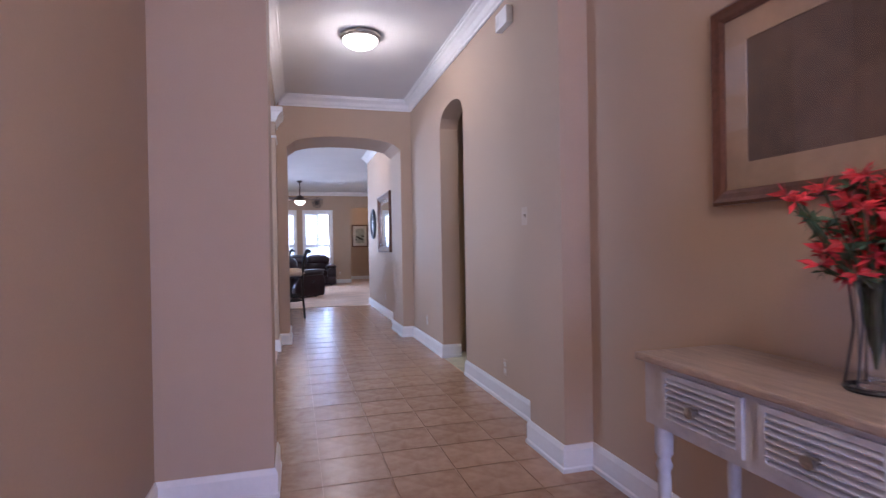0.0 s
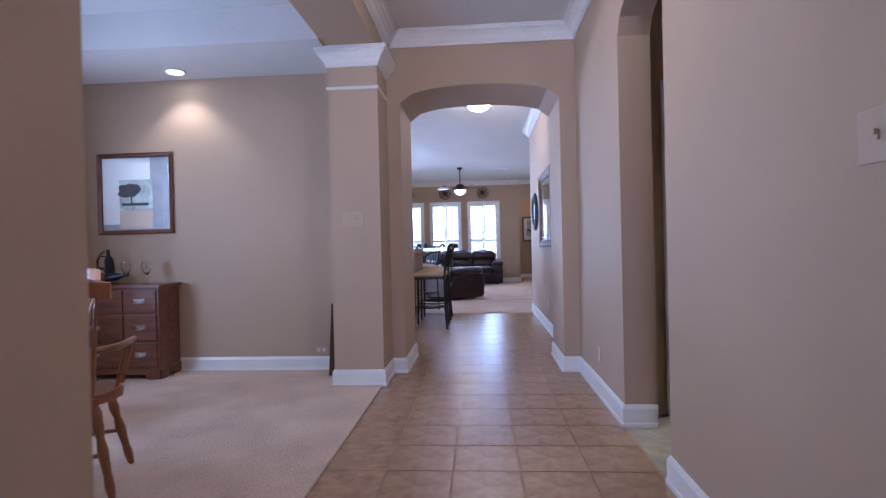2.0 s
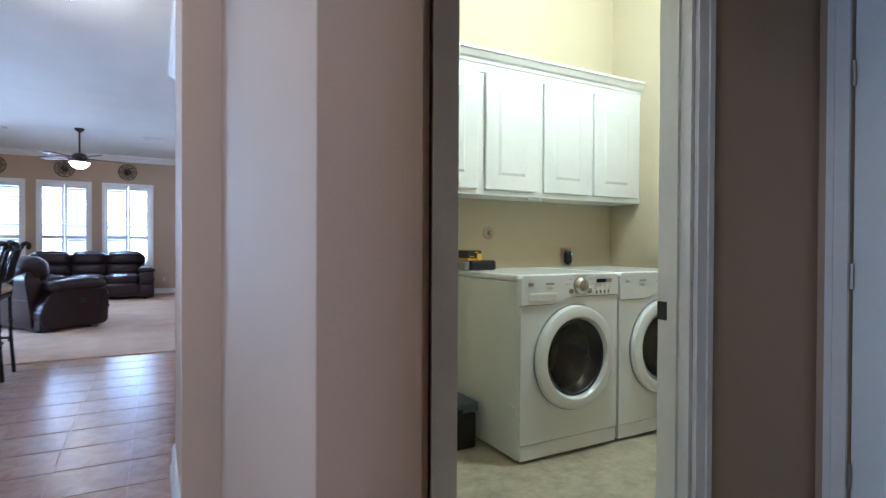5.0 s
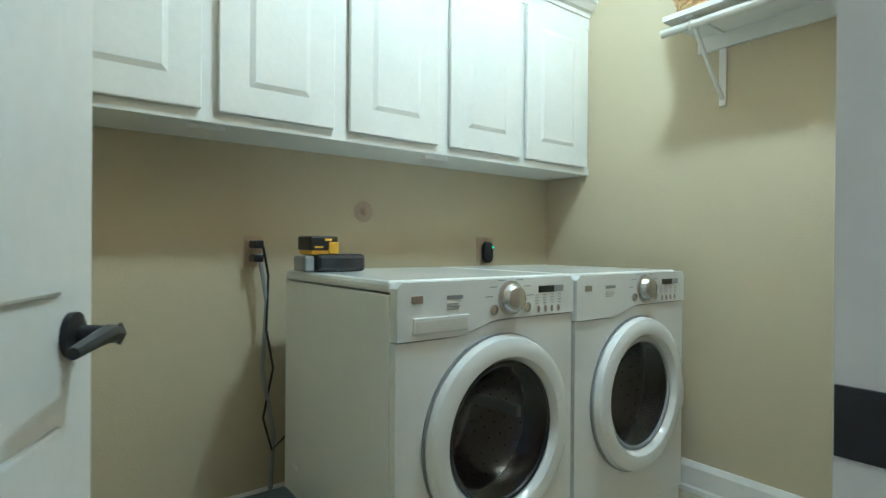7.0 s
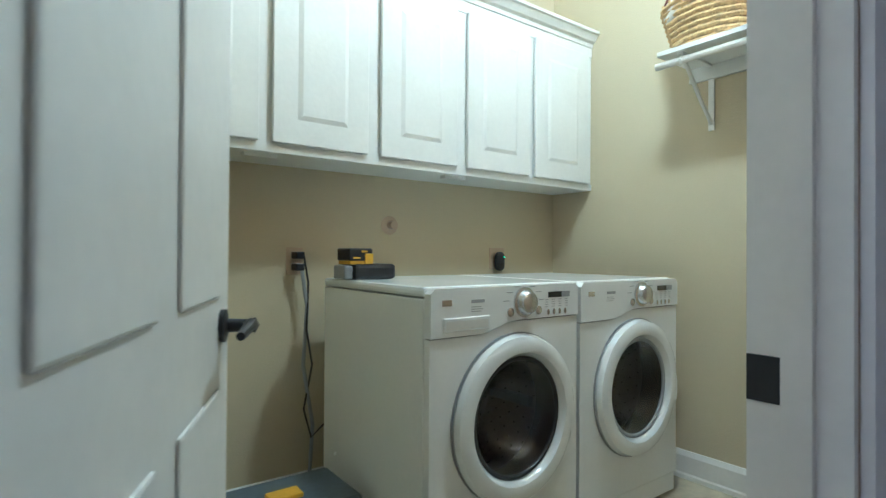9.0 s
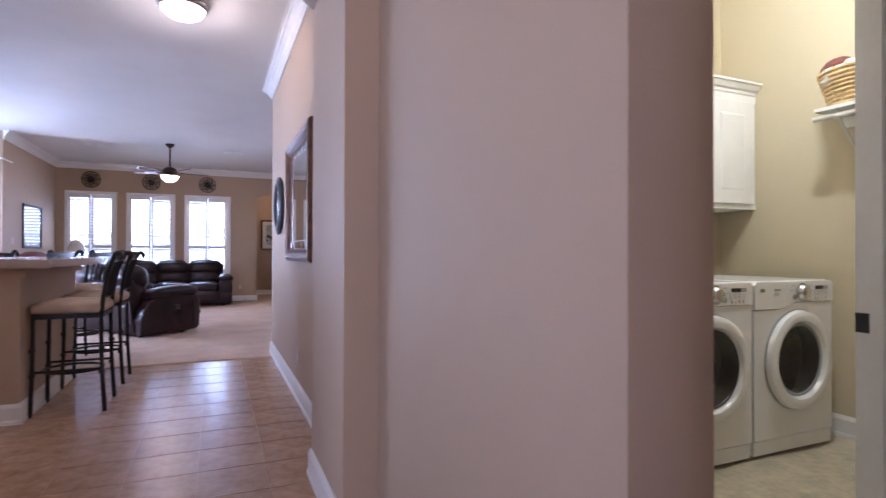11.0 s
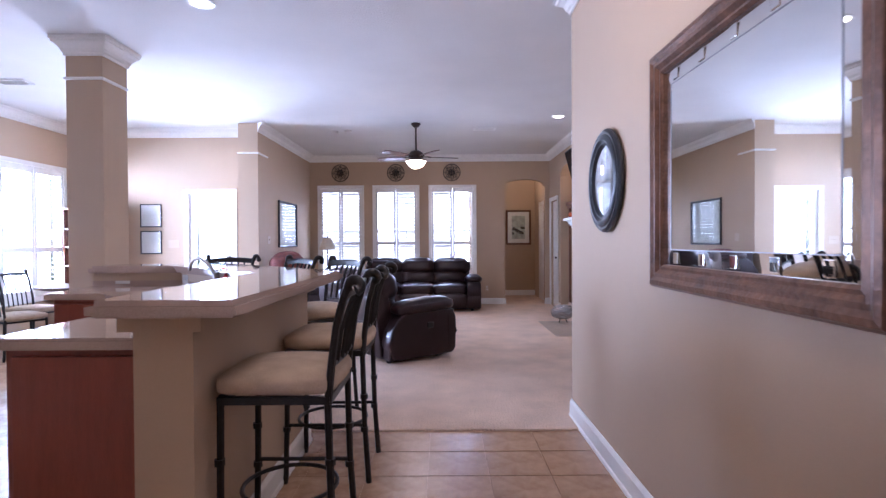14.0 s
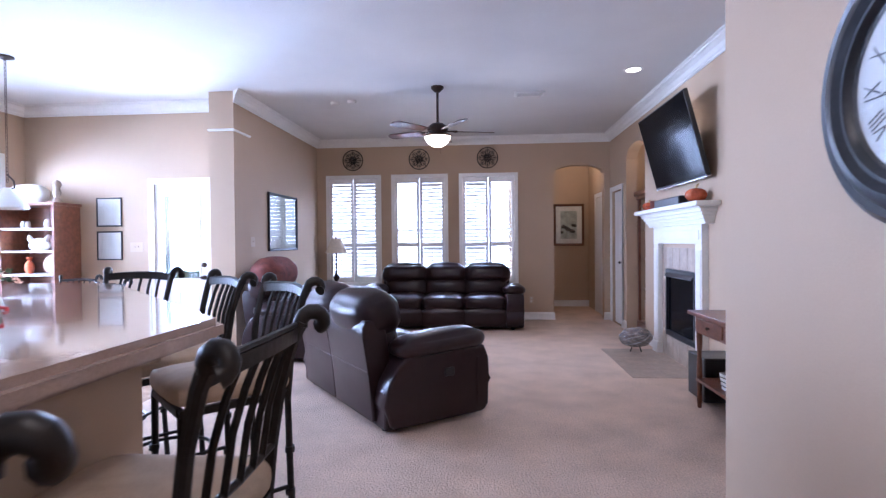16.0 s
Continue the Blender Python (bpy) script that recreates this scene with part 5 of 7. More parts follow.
for a, b in ((2.26, 2.68), (2.73, 3.12), (3.18, 3.58), (3.64, 4.05), (4.09, 4.52)):
    bm = boxes((a, b, 8.165, 8.184, 1.475, 2.2), bevel=0.004)
    for k, (o1, dep) in enumerate(((0.055, 8.166),)):
        box(bm, a + 0.055, b - 0.055, 8.1655, 8.17, 1.53, 2.145)
    d = part("door", bm, M["cabinet"], lc, "white raised-panel door")
    pm = bmesh.new()
    rings = [[pm.verts.new((x, y, z)) for x, z in ((a + o, 1.475 + o), (b - o, 1.475 + o), (b - o, 2.2 - o), (a + o, 2.2 - o))] for o, y in ((0.058, 8.165), (0.064, 8.172), (0.075, 8.172), (0.11, 8.158), (0.113, 8.158))]
    for p, q in zip(rings, rings[1:]):
        for i in range(4):
            pm.faces.new((p[i], p[(i + 1) % 4], q[(i + 1) % 4], q[i]))
    pm.faces.new(rings[-1])
    part("raised_panel", pm, M["cabinet"], d)
cp = [(0, 2.255), (0.012, 2.255), (0.015, 2.275), (0.03, 2.285), (0.05, 2.315), (0.06, 2.32), (0.06, 2.335), (0, 2.335)]
moulding("cornice", (2.0, 8.19), (4.569, 8.19), (0, -1), cp, M["cabinet"], lc)
for x in (2.705, 3.61):
    part("underside_clip", boxes((x - 0.06, x + 0.06, 8.22, 8.26, 1.425, 1.44)), M["cabinet"], lc)
sh = thing("wall_shelf", "white closet shelf with a hanging rod on brackets", "shelf", at=(0, 0, 0))
part("board", boxes((4.27, 4.569, 6.6, 7.6, 1.965, 1.985), (4.55, 4.569, 6.6, 7.6, 1.90, 1.965)), M["cabinet"], sh)
part("rod", tube([(4.30, 6.6, 1.93), (4.30, 7.62, 1.93)], 0.016, 10), M["paper"], sh, "cream hanging rod")
for y in (6.9, 7.5):
    bm = boxes((4.562, 4.5695, y - 0.014, y + 0.014, 1.66, 1.965), (4.29, 4.569, y - 0.012, y + 0.012, 1.955, 1.9645))
    tube([(4.565, y, 1.69), (4.45, y, 1.80), (4.31, y, 1.95)], 0.01, 6, bm)
    tube([(4.31, y, 1.95), (4.285, y, 1.93), (4.30, y, 1.912)], 0.008, 6, bm)
    part("bracket", bm, M["cabinet"], sh)
bk = thing("laundry_basket", "pale wicker basket holding folded cloths on the shelf", "basket", at=(4.41, 7.42, 1.985))
for k in range(9):
    s = 1 + 0.045 * k
    ringp = [(0.105 * s * math.cos(a), 0.16 * s * math.sin(a), 0.012 + 0.024 * k) for a in (i * 2 * math.pi / 28 for i in range(29))]
    part("weave", tube([(x * (1 + 0.02 * (-1) ** i), y * (1 + 0.02 * (-1) ** i), z) for i, (x, y, z) in enumerate(ringp)], 0.0125, 6), M["wicker"], bk)
for k in range(20):
    a = k * 2 * math.pi / 20
    part("stake", tube([(0.105 * math.cos(a), 0.16 * math.sin(a), 0.005), (0.15 * math.cos(a), 0.225 * math.sin(a), 0.225)], 0.006, 5), M["wicker"], bk)
part("base", lathe([(0, 0.0), (1, 0.0), (1, 0.01), (0, 0.011)], 24, None, Matrix.Diagonal((0.105, 0.16, 1, 1))), M["wicker"], bk)
part("cloth", cushion(-0.11, 0.11, -0.17, 0.17, 0.12, 0.25, 0.03), M["paper"], bk, "folded white cloth", True)
part("cloth", cushion(-0.09, 0.03, 0.02, 0.18, 0.2, 0.28, 0.02), M["throw"], bk, "dark red cloth", True)
cg = thing("battery_charger", "black battery charger with a yellow-black battery on top", "battery charger", at=(3.09, 8.12, 0.974))
part("body", boxes((-0.08, 0.10, -0.06, 0.08, 0, 0.06), bevel=0.014), M["plastic"], cg)
part("vents", boxes(*[(-0.02 + 0.014 * k, -0.014 + 0.014 * k, -0.0612, -0.0602, 0.032, 0.042) for k in range(8)]), M["plastic"], cg)
part("side_block", boxes((-0.115, -0.078, -0.04, 0.06, 0.0, 0.055), bevel=0.008), M["grey"], cg)
part("battery", boxes((-0.10, 0.0, -0.05, 0.06, 0.072, 0.12), bevel=0.007), M["plastic"], cg, "black tool battery")
part("battery_band", boxes((-0.095, -0.005, -0.045, 0.055, 0.058, 0.073), (-0.035, 0.0, -0.054, -0.045, 0.06, 0.10), bevel=0.003), M["yellow"], cg, "yellow battery collar")
part("print", boxes((-0.05, -0.025, -0.0512, -0.0502, 0.104, 0.111), (-0.085, -0.055, -0.0512, -0.0502, 0.080, 0.086)), M["yellow"], cg)
outlet((2.93, 8.47, 1.04), -90, "beige double outlet with plugged black cords", False)
cd_ = thing("extension_cord", "black power cords hanging from the outlet", "cable", at=(2.93, 8.43, 0))
part("plug", boxes((-0.015, 0.02, -0.03, 0.036, 1.05, 1.08), (-0.015, 0.02, -0.03, 0.036, 1.0, 1.03), bevel=0.004), M["plastic"], cd_)
part("cord", tube([(0.02, -0.02, 1.06), (0.04, -0.02, 0.95), (0.03, -0.03, 0.75), (0.06, -0.02, 0.6), (0.02, -0.03, 0.42), (0.05, -0.04, 0.3), (0.1, -0.04, 0.34), (0.14, -0.03, 0.36)], 0.0045, 6), M["plastic"], cd_, "", True)
part("cord", tube([(0.01, -0.02, 1.01), (0.035, -0.02, 0.85), (0.02, -0.02, 0.6), (0.06, -0.03, 0.35), (0.05, -0.02, 0.1), (0.08, 0.0, 0.01)], 0.008, 6), M["grey"], cd_, "thick grey cord", True)
vl = thing("gas_valve", "small round cream wall valve", "valve")
vl.matrix_world = on_wall(3.40, 8.47, 1.21, -90)
part("rosette", lathe([(0.045, 0), (0.045, 0.006), (0.03, 0.012), (0.020, 0.014), (0.020, 0.05), (0, 0.052)], 20), M["plate"], vl, "", True)
ps = tagged(thing("power_outlet", "cream outlet with a black plug-in freshener", "outlet"))
ps.matrix_world = on_wall(4.10, 8.47, 1.05, -90)
part("plate", boxes((-0.055, 0.055, -0.06, 0.06, 0, 0.005), bevel=0.002), M["plate"], ps)
af = thing("plug_in_freshener", "black plug-in air freshener with green light", "air freshener")
af.matrix_world = on_wall(4.10, 8.47, 1.03, -90)
part("body", cushion(-0.028, 0.028, -0.045, 0.055, 0.006, 0.05, 0.004, 4, 0.02), M["plastic"], af, "", True)
part("indicator", lathe([(0.004, 0), (0.003, 0.003), (0, 0.0035)], 8, None, pose(0.012, 0.03, 0.053)), glow("green_led", (0.1, 1.0, 0.4), 4.0), af, "green indicator light")
tb = thing("tool_box", "black plastic tool box with a slate lid on the floor", "tool box", at=(2.72, 8.02, 0))
part("body", boxes((-0.18, 0.22, -0.14, 0.14, 0.0, 0.2), bevel=0.015), M["plastic"], tb)
part("lid", boxes((-0.19, 0.23, -0.15, 0.15, 0.2, 0.26), bevel=0.014), M["slate"], tb, "slate grey lid")
for x in (-0.04, 0.10):
    part("latch", boxes((x - 0.02, x + 0.02, -0.158, -0.148, 0.17, 0.23), bevel=0.002), M["plastic"], tb)
part("lid_tray", boxes((-0.05, 0.06, -0.05, 0.02, 0.26, 0.275), bevel=0.004), M["yellow"], tb, "yellow label")

# ---- kitchen bar ----
bar = tagged(wall("bar_wall", prism([(-0.37, 9.88), (-0.165, 9.88), (-0.165, 11.39), (-1.32, 12.55), (-2.145, 12.55), (-2.145, 12.36), (-1.41, 12.36), (-0.37, 11.32)], "z", 0, 1.03), None, "beige plastered raised bar wall"), kind="structure")
part("cap_trim", prism([(-0.40, 9.84), (-0.12, 9.84), (-0.12, 11.41), (-1.31, 12.60), (-2.141, 12.60), (-2.141, 12.33), (-1.42, 12.33), (-0.40, 11.31)], "z", 0.955, 1.029), M["wall"], bar)
baseboard((-0.37, 9.88), (-0.165, 9.88), (0, -1), 1, 1)
baseboard((-0.165, 9.88), (-0.165, 11.39), (1, 0), 1, 0.4)
q = 0.7071
baseboard((-0.165, 11.39), (-1.32, 12.55), (q, q), 0.4, 0.4)
bt = thing("bar_counter", "polished speckled beige solid-surface raised bar top", "countertop", at=(0, 0, 0))
part("slab", prism([(-0.42, 9.71), (0.05, 9.71), (0.05, 11.44), (-1.21, 12.74), (-2.141, 12.74), (-2.141, 12.28), (-1.44, 12.28), (-0.42, 11.26)], "z", 1.028, 1.074, None, 0.019), M["counter"], bt)
part("edge", prism([(-0.40, 9.725), (0.035, 9.725), (0.035, 11.43), (-1.22, 12.725), (-2.141, 12.725), (-2.141, 12.29), (-1.43, 12.29), (-0.40, 11.26)], "z", 1.018, 1.0295), M["counter"], bt)
bc = thing("base_cabinet", "cherry wood base cabinets under the kitchen counter", "cabinet", at=(0, 0, 0))
part("body", prism([(-0.92, 10.02), (-0.372, 10.02), (-0.372, 11.31), (-1.43, 12.355), (-2.145, 12.355), (-2.145, 12.49), (-2.16, 12.49), (-2.0, 11.72), (-1.6, 11.72), (-0.92, 11.04)], "z", 0.09, 0.87), M["redwood"], bc)
part("toe_kick", prism([(-0.87, 10.04), (-0.372, 10.04), (-0.372, 11.31), (-1.43, 12.35), (-2.12, 12.35), (-1.96, 11.78), (-1.57, 11.78), (-0.87, 11.08)], "z", 0.0, 0.09), M["darkwood"], bc)
part("end_panel", boxes((-0.89, -0.41, 10.0, 10.019, 0.13, 0.84), bevel=0.004), M["redwood"], bc)
for x in (-1.985,):
    part("door", boxes((x, x + 0.37, 11.70, 11.719, 0.13, 0.68), (x, x + 0.37, 11.70, 11.719, 0.71, 0.84), bevel=0.004), M["redwood"], bc)
kt = thing("kitchen_counter", "polished speckled beige kitchen counter with backsplash", "countertop", at=(0, 0, 0))
part("slab", prism([(-0.96, 9.97), (-0.372, 9.97), (-0.372, 11.31), (-1.42, 12.355), (-2.145, 12.355), (-2.145, 12.495), (-2.20, 12.495), (-2.04, 11.68), (-1.62, 11.68), (-0.96, 11.02)], "z", 0.87, 0.912, None, 0.010), M["counter"], kt)
part("backsplash", prism([(-0.385, 10.0), (-0.373, 10.0), (-0.373, 11.315), (-1.415, 12.353), (-2.145, 12.353), (-2.145, 12.341), (-1.42, 12.341), (-0.385, 11.31)], "z", 0.912, 1.017), M["counter"], kt)
outlet((-1.90, 12.34, 0.967), -90, "cream wide outlet on the backsplash", True, "paper")
outlet((-1.36, 12.274, 0.967), -135, "cream wide outlet on the backsplash", True, "paper")
sk = thing("kitchen_sink", "brown composite kitchen sink set in the counter", "sink", at=(-0.98, 11.55, 0.913), turn=-45)
part("rim", boxes((-0.30, -0.27, -0.2, 0.2, 0, 0.008), (0.27, 0.30, -0.2, 0.2, 0, 0.008), (-0.27, 0.27, -0.2, -0.17, 0, 0.008), (-0.27, 0.27, 0.17, 0.2, 0, 0.008)), M["counter"], sk)
part("basin", boxes((-0.27, 0.27, -0.17, 0.17, 0.0, 0.003)), M["bronze"], sk)
fa = thing("kitchen_faucet", "brushed nickel kitchen faucet with curved spout", "faucet", at=(-0.86, 11.685, 0.912), turn=150)
part("base", lathe([(0.03, 0), (0.028, 0.02), (0.02, 0.05), (0.022, 0.1), (0.026, 0.13), (0.012, 0.15), (0, 0.155)], 18), M["nickel"], fa, "", True)
part("spout", tube([(0, 0, 0.1), (0.05, 0, 0.165), (0.11, 0, 0.205), (0.18, 0, 0.235), (0.24, 0, 0.225), (0.285, 0, 0.19), (0.295, 0, 0.15)], [0.015, 0.014, 0.013, 0.012, 0.012, 0.012, 0.013], 10), M["nickel"], fa, "", True)
part("lever", tube([(0, 0, 0.14), (-0.04, 0.02, 0.165), (-0.10, 0.04, 0.16)], [0.01, 0.008, 0.006], 8), M["nickel"], fa, "", True)
sp = thing("soap_pump", "small red soap bottle beside the faucet", "soap bottle", at=(-0.755, 11.585, 0.912))
part("bottle", lathe([(0.028, 0), (0.03, 0.01), (0.03, 0.10), (0.012, 0.125), (0.012, 0.14)], 16), M["red"], sp, "", True)
part("pump", tube([(0, 0, 0.14), (0, 0, 0.17), (-0.035, 0.0, 0.172)], 0.006, 8), M["red"], sp)
pl = thing("serving_tray", "small clear-edged white tray on the counter", "tray", at=(-1.0, 11.05, 0.913), turn=20)
part("plate", boxes((-0.12, 0.12, -0.05, 0.05, 0, 0.012), bevel=0.004), M["chrome"], pl)

# ---- bar stools ----


def scroll(side, base, seg=10):
    """A finial that curls outward from the top of a post."""
    x, y, z = base
    pts = []
    for i in range(seg):
        a = -0.4 + i * 0.52
        r = 0.033 - 0.0021 * i
        pts.append((x + 0.028 + r * -math.cos(a), y + side * 0.004 * i, z + 0.012 + r * math.sin(a)))
    return pts


def bar_stool(at, turn):
    t = thing("bar_stool", "black iron bar stool with tan padded seat", "bar stool", "bar stools round the counter", at=at, turn=turn)
    part("seat", cushion(-0.215, 0.215, -0.215, 0.215, 0.69, 0.775, 0.018, 6, 0.032), M["fabric"], t, "tan striped fabric seat pad", True)
    bm = boxes((-0.205, 0.205, -0.21, -0.185, 0.662, 0.69), (-0.205, 0.205, 0.185, 0.21, 0.662, 0.69), (-0.21, -0.185, -0.185, 0.185, 0.662, 0.69), (0.185, 0.21, -0.185, 0.185, 0.662, 0.69))
    part("seat_frame", bm, M["iron"], t)
    for sy in (-1, 1):
        y = sy * 0.196
        part("leg", tube([(-0.196, y, 0.68), (-0.20, y, 0.3), (-0.205, y, 0.12), (-0.205, y * 1.03, 0.04), (-0.212, y * 1.05, 0.0)], [0.014, 0.014, 0.014, 0.014, 0.017], 8), M["iron"], t, "", True)
        part("leg", tube([(0.196, y, 0.68), (0.205, y, 0.3), (0.225, y * 1.02, 0.0)], [0.014, 0.014, 0.015], 8), M["iron"], t, "", True)
        post = [(0.196, y, 0.66), (0.21, y, 0.80), (0.23, y * 1.03, 0.94), (0.26, y * 1.08, 1.05), (0.28, y * 1.1, 1.095)]
        p = part("back_post", tube(post, [0.015, 0.015, 0.015, 0.016, 0.018], 8), M["iron"], t, "", True)
        part("finial", tube(scroll(sy, (0.28, y * 1.1, 1.08)), [0.018, 0.018, 0.019, 0.02, 0.02, 0.019, 0.018, 0.018, 0.019, 0.021], 10), M["iron"], p, "scrolled finial", True)
        for z in (0.28, 0.45):
            part("collar", tube([(-0.201, y, z - 0.012), (-0.201, y, z + 0.012)], 0.02, 8), M["iron"], t)
            part("collar", tube([(0.203, y, z - 0.012), (0.203, y, z + 0.012)], 0.02, 8), M["iron"], t)
        part("side_bar", tube([(-0.2, y, 0.30), (0.204, y, 0.30)], 0.009, 8), M["iron"], t, "", True)
    part("foot_ring", tube(ring_path(0.185, 28, 0.28), 0.009, 8), M["iron"], t, "round iron foot ring", True)
    top = [(0.264 + 0.03 * (1 - (i / 6 - 1) ** 2), -0.213 + 0.426 * i / 12, 1.065 + 0.012 * (1 - (i / 6 - 1) ** 2)) for i in range(13)]
    bmr = bmesh.new()
    rr = [[bmr.verts.new((x + dx, y, z + dz)) for dx, dz in ((-0.008, -0.016), (0.008, -0.016), (0.010, 0.016), (-0.006, 0.018))] for x, y, z in top]
    for a, b in zip(rr, rr[1:]):
        for i in range(4):
            bmr.faces.new((a[i], a[(i + 1) % 4], b[(i + 1) % 4], b[i]))
    bmr.faces.new(rr[0])
    bmr.faces.new(rr[-1])
    part("top_rail", bmr, M["iron"], t)
    part("rope_trim", tube([(x + 0.004, y, z + 0.022) for x, y, z in top], 0.007, 6), M["iron"], t)
    part("low_rail", tube([(0.212, -0.196, 0.80), (0.222, 0, 0.80), (0.212, 0.196, 0.80)], 0.009, 8), M["iron"], t)
    for k in range(5):
        y = -0.125 + 0.0625 * k
        b = 0.008 * (1 - (k / 2 - 1) ** 2)
        part("back_rod", tube([(0.216 + b, y, 0.80), (0.235 + b, y, 0.92), (0.262 + b, y, 1.01), (0.285 + b, y, 1.065)], 0.0085, 6), M["iron"], t, "", True)
    return t


s1 = bar_stool((0.07, 10.2, 0), 0)
for x, y, turn in ((0.07, 11.02, 0), (-0.27, 12.03, 45), (-0.72, 12.40, 47), (-1.33, 12.80, 88)):
    copy_thing(s1, pose(x, y, 0.012 if y > 11.6 else 0, 0, 0, turn))


def iron_chair(at, turn):
    t = thing("dining_chair", "black iron dining chair with tan padded seat", "dining chair", "iron chairs round the breakfast table", at=at, turn=turn)
    part("seat", cushion(-0.21, 0.21, -0.21, 0.21, 0.42, 0.49, 0.015, 5, 0.03), M["fabric"], t, "tan fabric seat pad", True)
    for sy in (-1, 1):
        y = sy * 0.19
        part("leg", tube([(-0.19, y, 0.43), (-0.2, y, 0.1), (-0.225, y, 0.0)], 0.013, 8), M["iron"], t, "", True)
        part("leg", tube([(0.19, y, 0.43), (0.21, y, 0.0)], 0.013, 8), M["iron"], t, "", True)
        p = part("back_post", tube([(0.19, y, 0.42), (0.21, y, 0.6), (0.26, y, 0.8), (0.30, y, 0.90)], 0.013, 8), M["iron"], t, "", True)
        part("finial", tube(scroll(sy, (0.30, y, 0.895)), 0.017, 8), M["iron"], p, "", True)
    part("seat_frame", boxes((-0.2, 0.2, -0.2, -0.18, 0.40, 0.42), (-0.2, 0.2, 0.18, 0.2, 0.40, 0.42), (-0.2, -0.18, -0.18, 0.18, 0.40, 0.42), (0.18, 0.2, -0.18, 0.18, 0.40, 0.42)), M["iron"], t)
    part("top_rail", tube([(0.295, -0.19, 0.88), (0.315, 0, 0.89), (0.295, 0.19, 0.88)], 0.015, 8), M["iron"], t, "", True)
    for k in range(5):
        y = -0.12 + 0.06 * k
        part("back_rod", tube([(0.20, y, 0.45), (0.225, y, 0.62), (0.27, y, 0.8), (0.305, y, 0.885)], 0.007, 6), M["iron"], t, "", True)
    return t


c1 = iron_chair((-4.05, 13.95, 0), -120)
for x, y, turn in ((-3.05, 14.75, 0), (-3.75, 15.35, 100), (-4.4, 14.6, 170)):
    copy_thing(c1, pose(x, y, 0, 0, 0, turn))
btb = thing("breakfast_table", "round dark breakfast table", "dining table", at=(-3.72, 14.6, 0))
part("tabletop", lathe([(0.0, 0.72), (0.52, 0.72), (0.54, 0.735), (0.53, 0.75), (0.0, 0.751)], 40), M["darkwood"], btb, "", True)
part("pedestal", lathe([(0.22, 0), (0.22, 0.03), (0.06, 0.08), (0.05, 0.6), (0.15, 0.72)], 20), M["iron"], btb, "", True)
fv = thing("flower_bowl", "vase of pale yellow flowers on the breakfast table", "flowers", at=(-3.72, 14.6, 0.751))
part("pot", lathe([(0.05, 0), (0.07, 0.06), (0.06, 0.14), (0.065, 0.15), (0.05, 0.15)], 18), M["yellow"], fv, "yellow glass vase", True)
rf = random.Random(3)
M["petal"] = mat("pale_petals", (0.72, 0.50, 0.36), 0.6, var=0.2, scale=30)
for k in range(16):
    c = Vector((rf.gauss(0, 0.09), rf.gauss(0, 0.09), rf.uniform(0.17, 0.3)))
    bf = bmesh.new()
    for j in range(9):
        d = Vector((rf.gauss(0, 1), rf.gauss(0, 1), rf.gauss(0.5, 0.6))).normalized()
        n = d.orthogonal().normalized() * 0.014
        bf.faces.new([bf.verts.new(p) for p in (c, c + d * 0.025 + n, c + d * 0.05, c + d * 0.025 - n)])
    part("bloom", bf, M["petal"] if k % 3 else M["leaf"], fv)
pd = thing("pendant_lamp", "white glass pendant lamp on a long chain", "pendant lamp", at=(-3.45, 14.4, 0))
part("canopy", lathe([(0.07, H), (0.07, H - 0.012), (0.02, H - 0.03), (0.0, H - 0.032)], 20), M["bronze"], pd, "", True)
bm = bmesh.new()
for k in range(34):
    z = H - 0.05 - k * 0.032
    tube([(0.010 * math.cos(a) * (k % 2), 0.010 * math.cos(a) * ((k + 1) % 2), z + 0.018 * math.sin(a)) for a in (i * 0.7854 for i in range(9))], 0.0028, 4, bm)
part("chain", bm, M["bronze"], pd)
part("arm", tube([(0, 0, 1.92), (0.06, 0, 1.86), (0.07, 0, 1.80), (0, 0, 1.78)], 0.008, 6), M["bronze"], pd)
part("shade", lathe([(0.03, 1.80), (0.06, 1.77), (0.12, 1.70), (0.16, 1.62), (0.15, 1.61), (0.11, 1.69), (0.0, 1.76)], 28), M["enamel"], pd, "white glass bell shade", True)
# hutch
hu = thing("hutch", "open cherry bookcase hutch with white-edged shelves", "bookcase", at=(-4.42, 15.83, 0))
part("side_panel", boxes((-0.34, -0.315, -0.2, 0.2, 0, 1.74)), M["chest"], hu)
part("side_panel", boxes((0.315, 0.34, -0.2, 0.2, 0, 1.74)), M["chest"], hu)
part("back_panel", boxes((-0.315, 0.315, 0.185, 0.2, 0, 1.74)), M["chest"], hu)
part("top", boxes((-0.36, 0.36, -0.22, 0.205, 1.74, 1.775), bevel=0.006), M["chest"], hu)
for z in (0.08, 0.62, 0.93, 1.20, 1.46):
    part("shelf", boxes((-0.315, 0.315, -0.19, 0.185, z, z + 0.022)), M["trim"] if z > 0.6 else M["chest"], hu)
part("door", boxes((-0.31, -0.004, -0.205, -0.19, 0.11, 0.61), bevel=0.003), M["chest"], hu)
part("door", boxes((0.004, 0.31, -0.205, -0.19, 0.11, 0.61), bevel=0.003), M["chest"], hu)


def pot(name, label, cat, at, prof, material, seg=18):
    t = thing(name, label, cat, at=at)
    part("body", lathe(prof, seg), material, t, "", True)
    return t


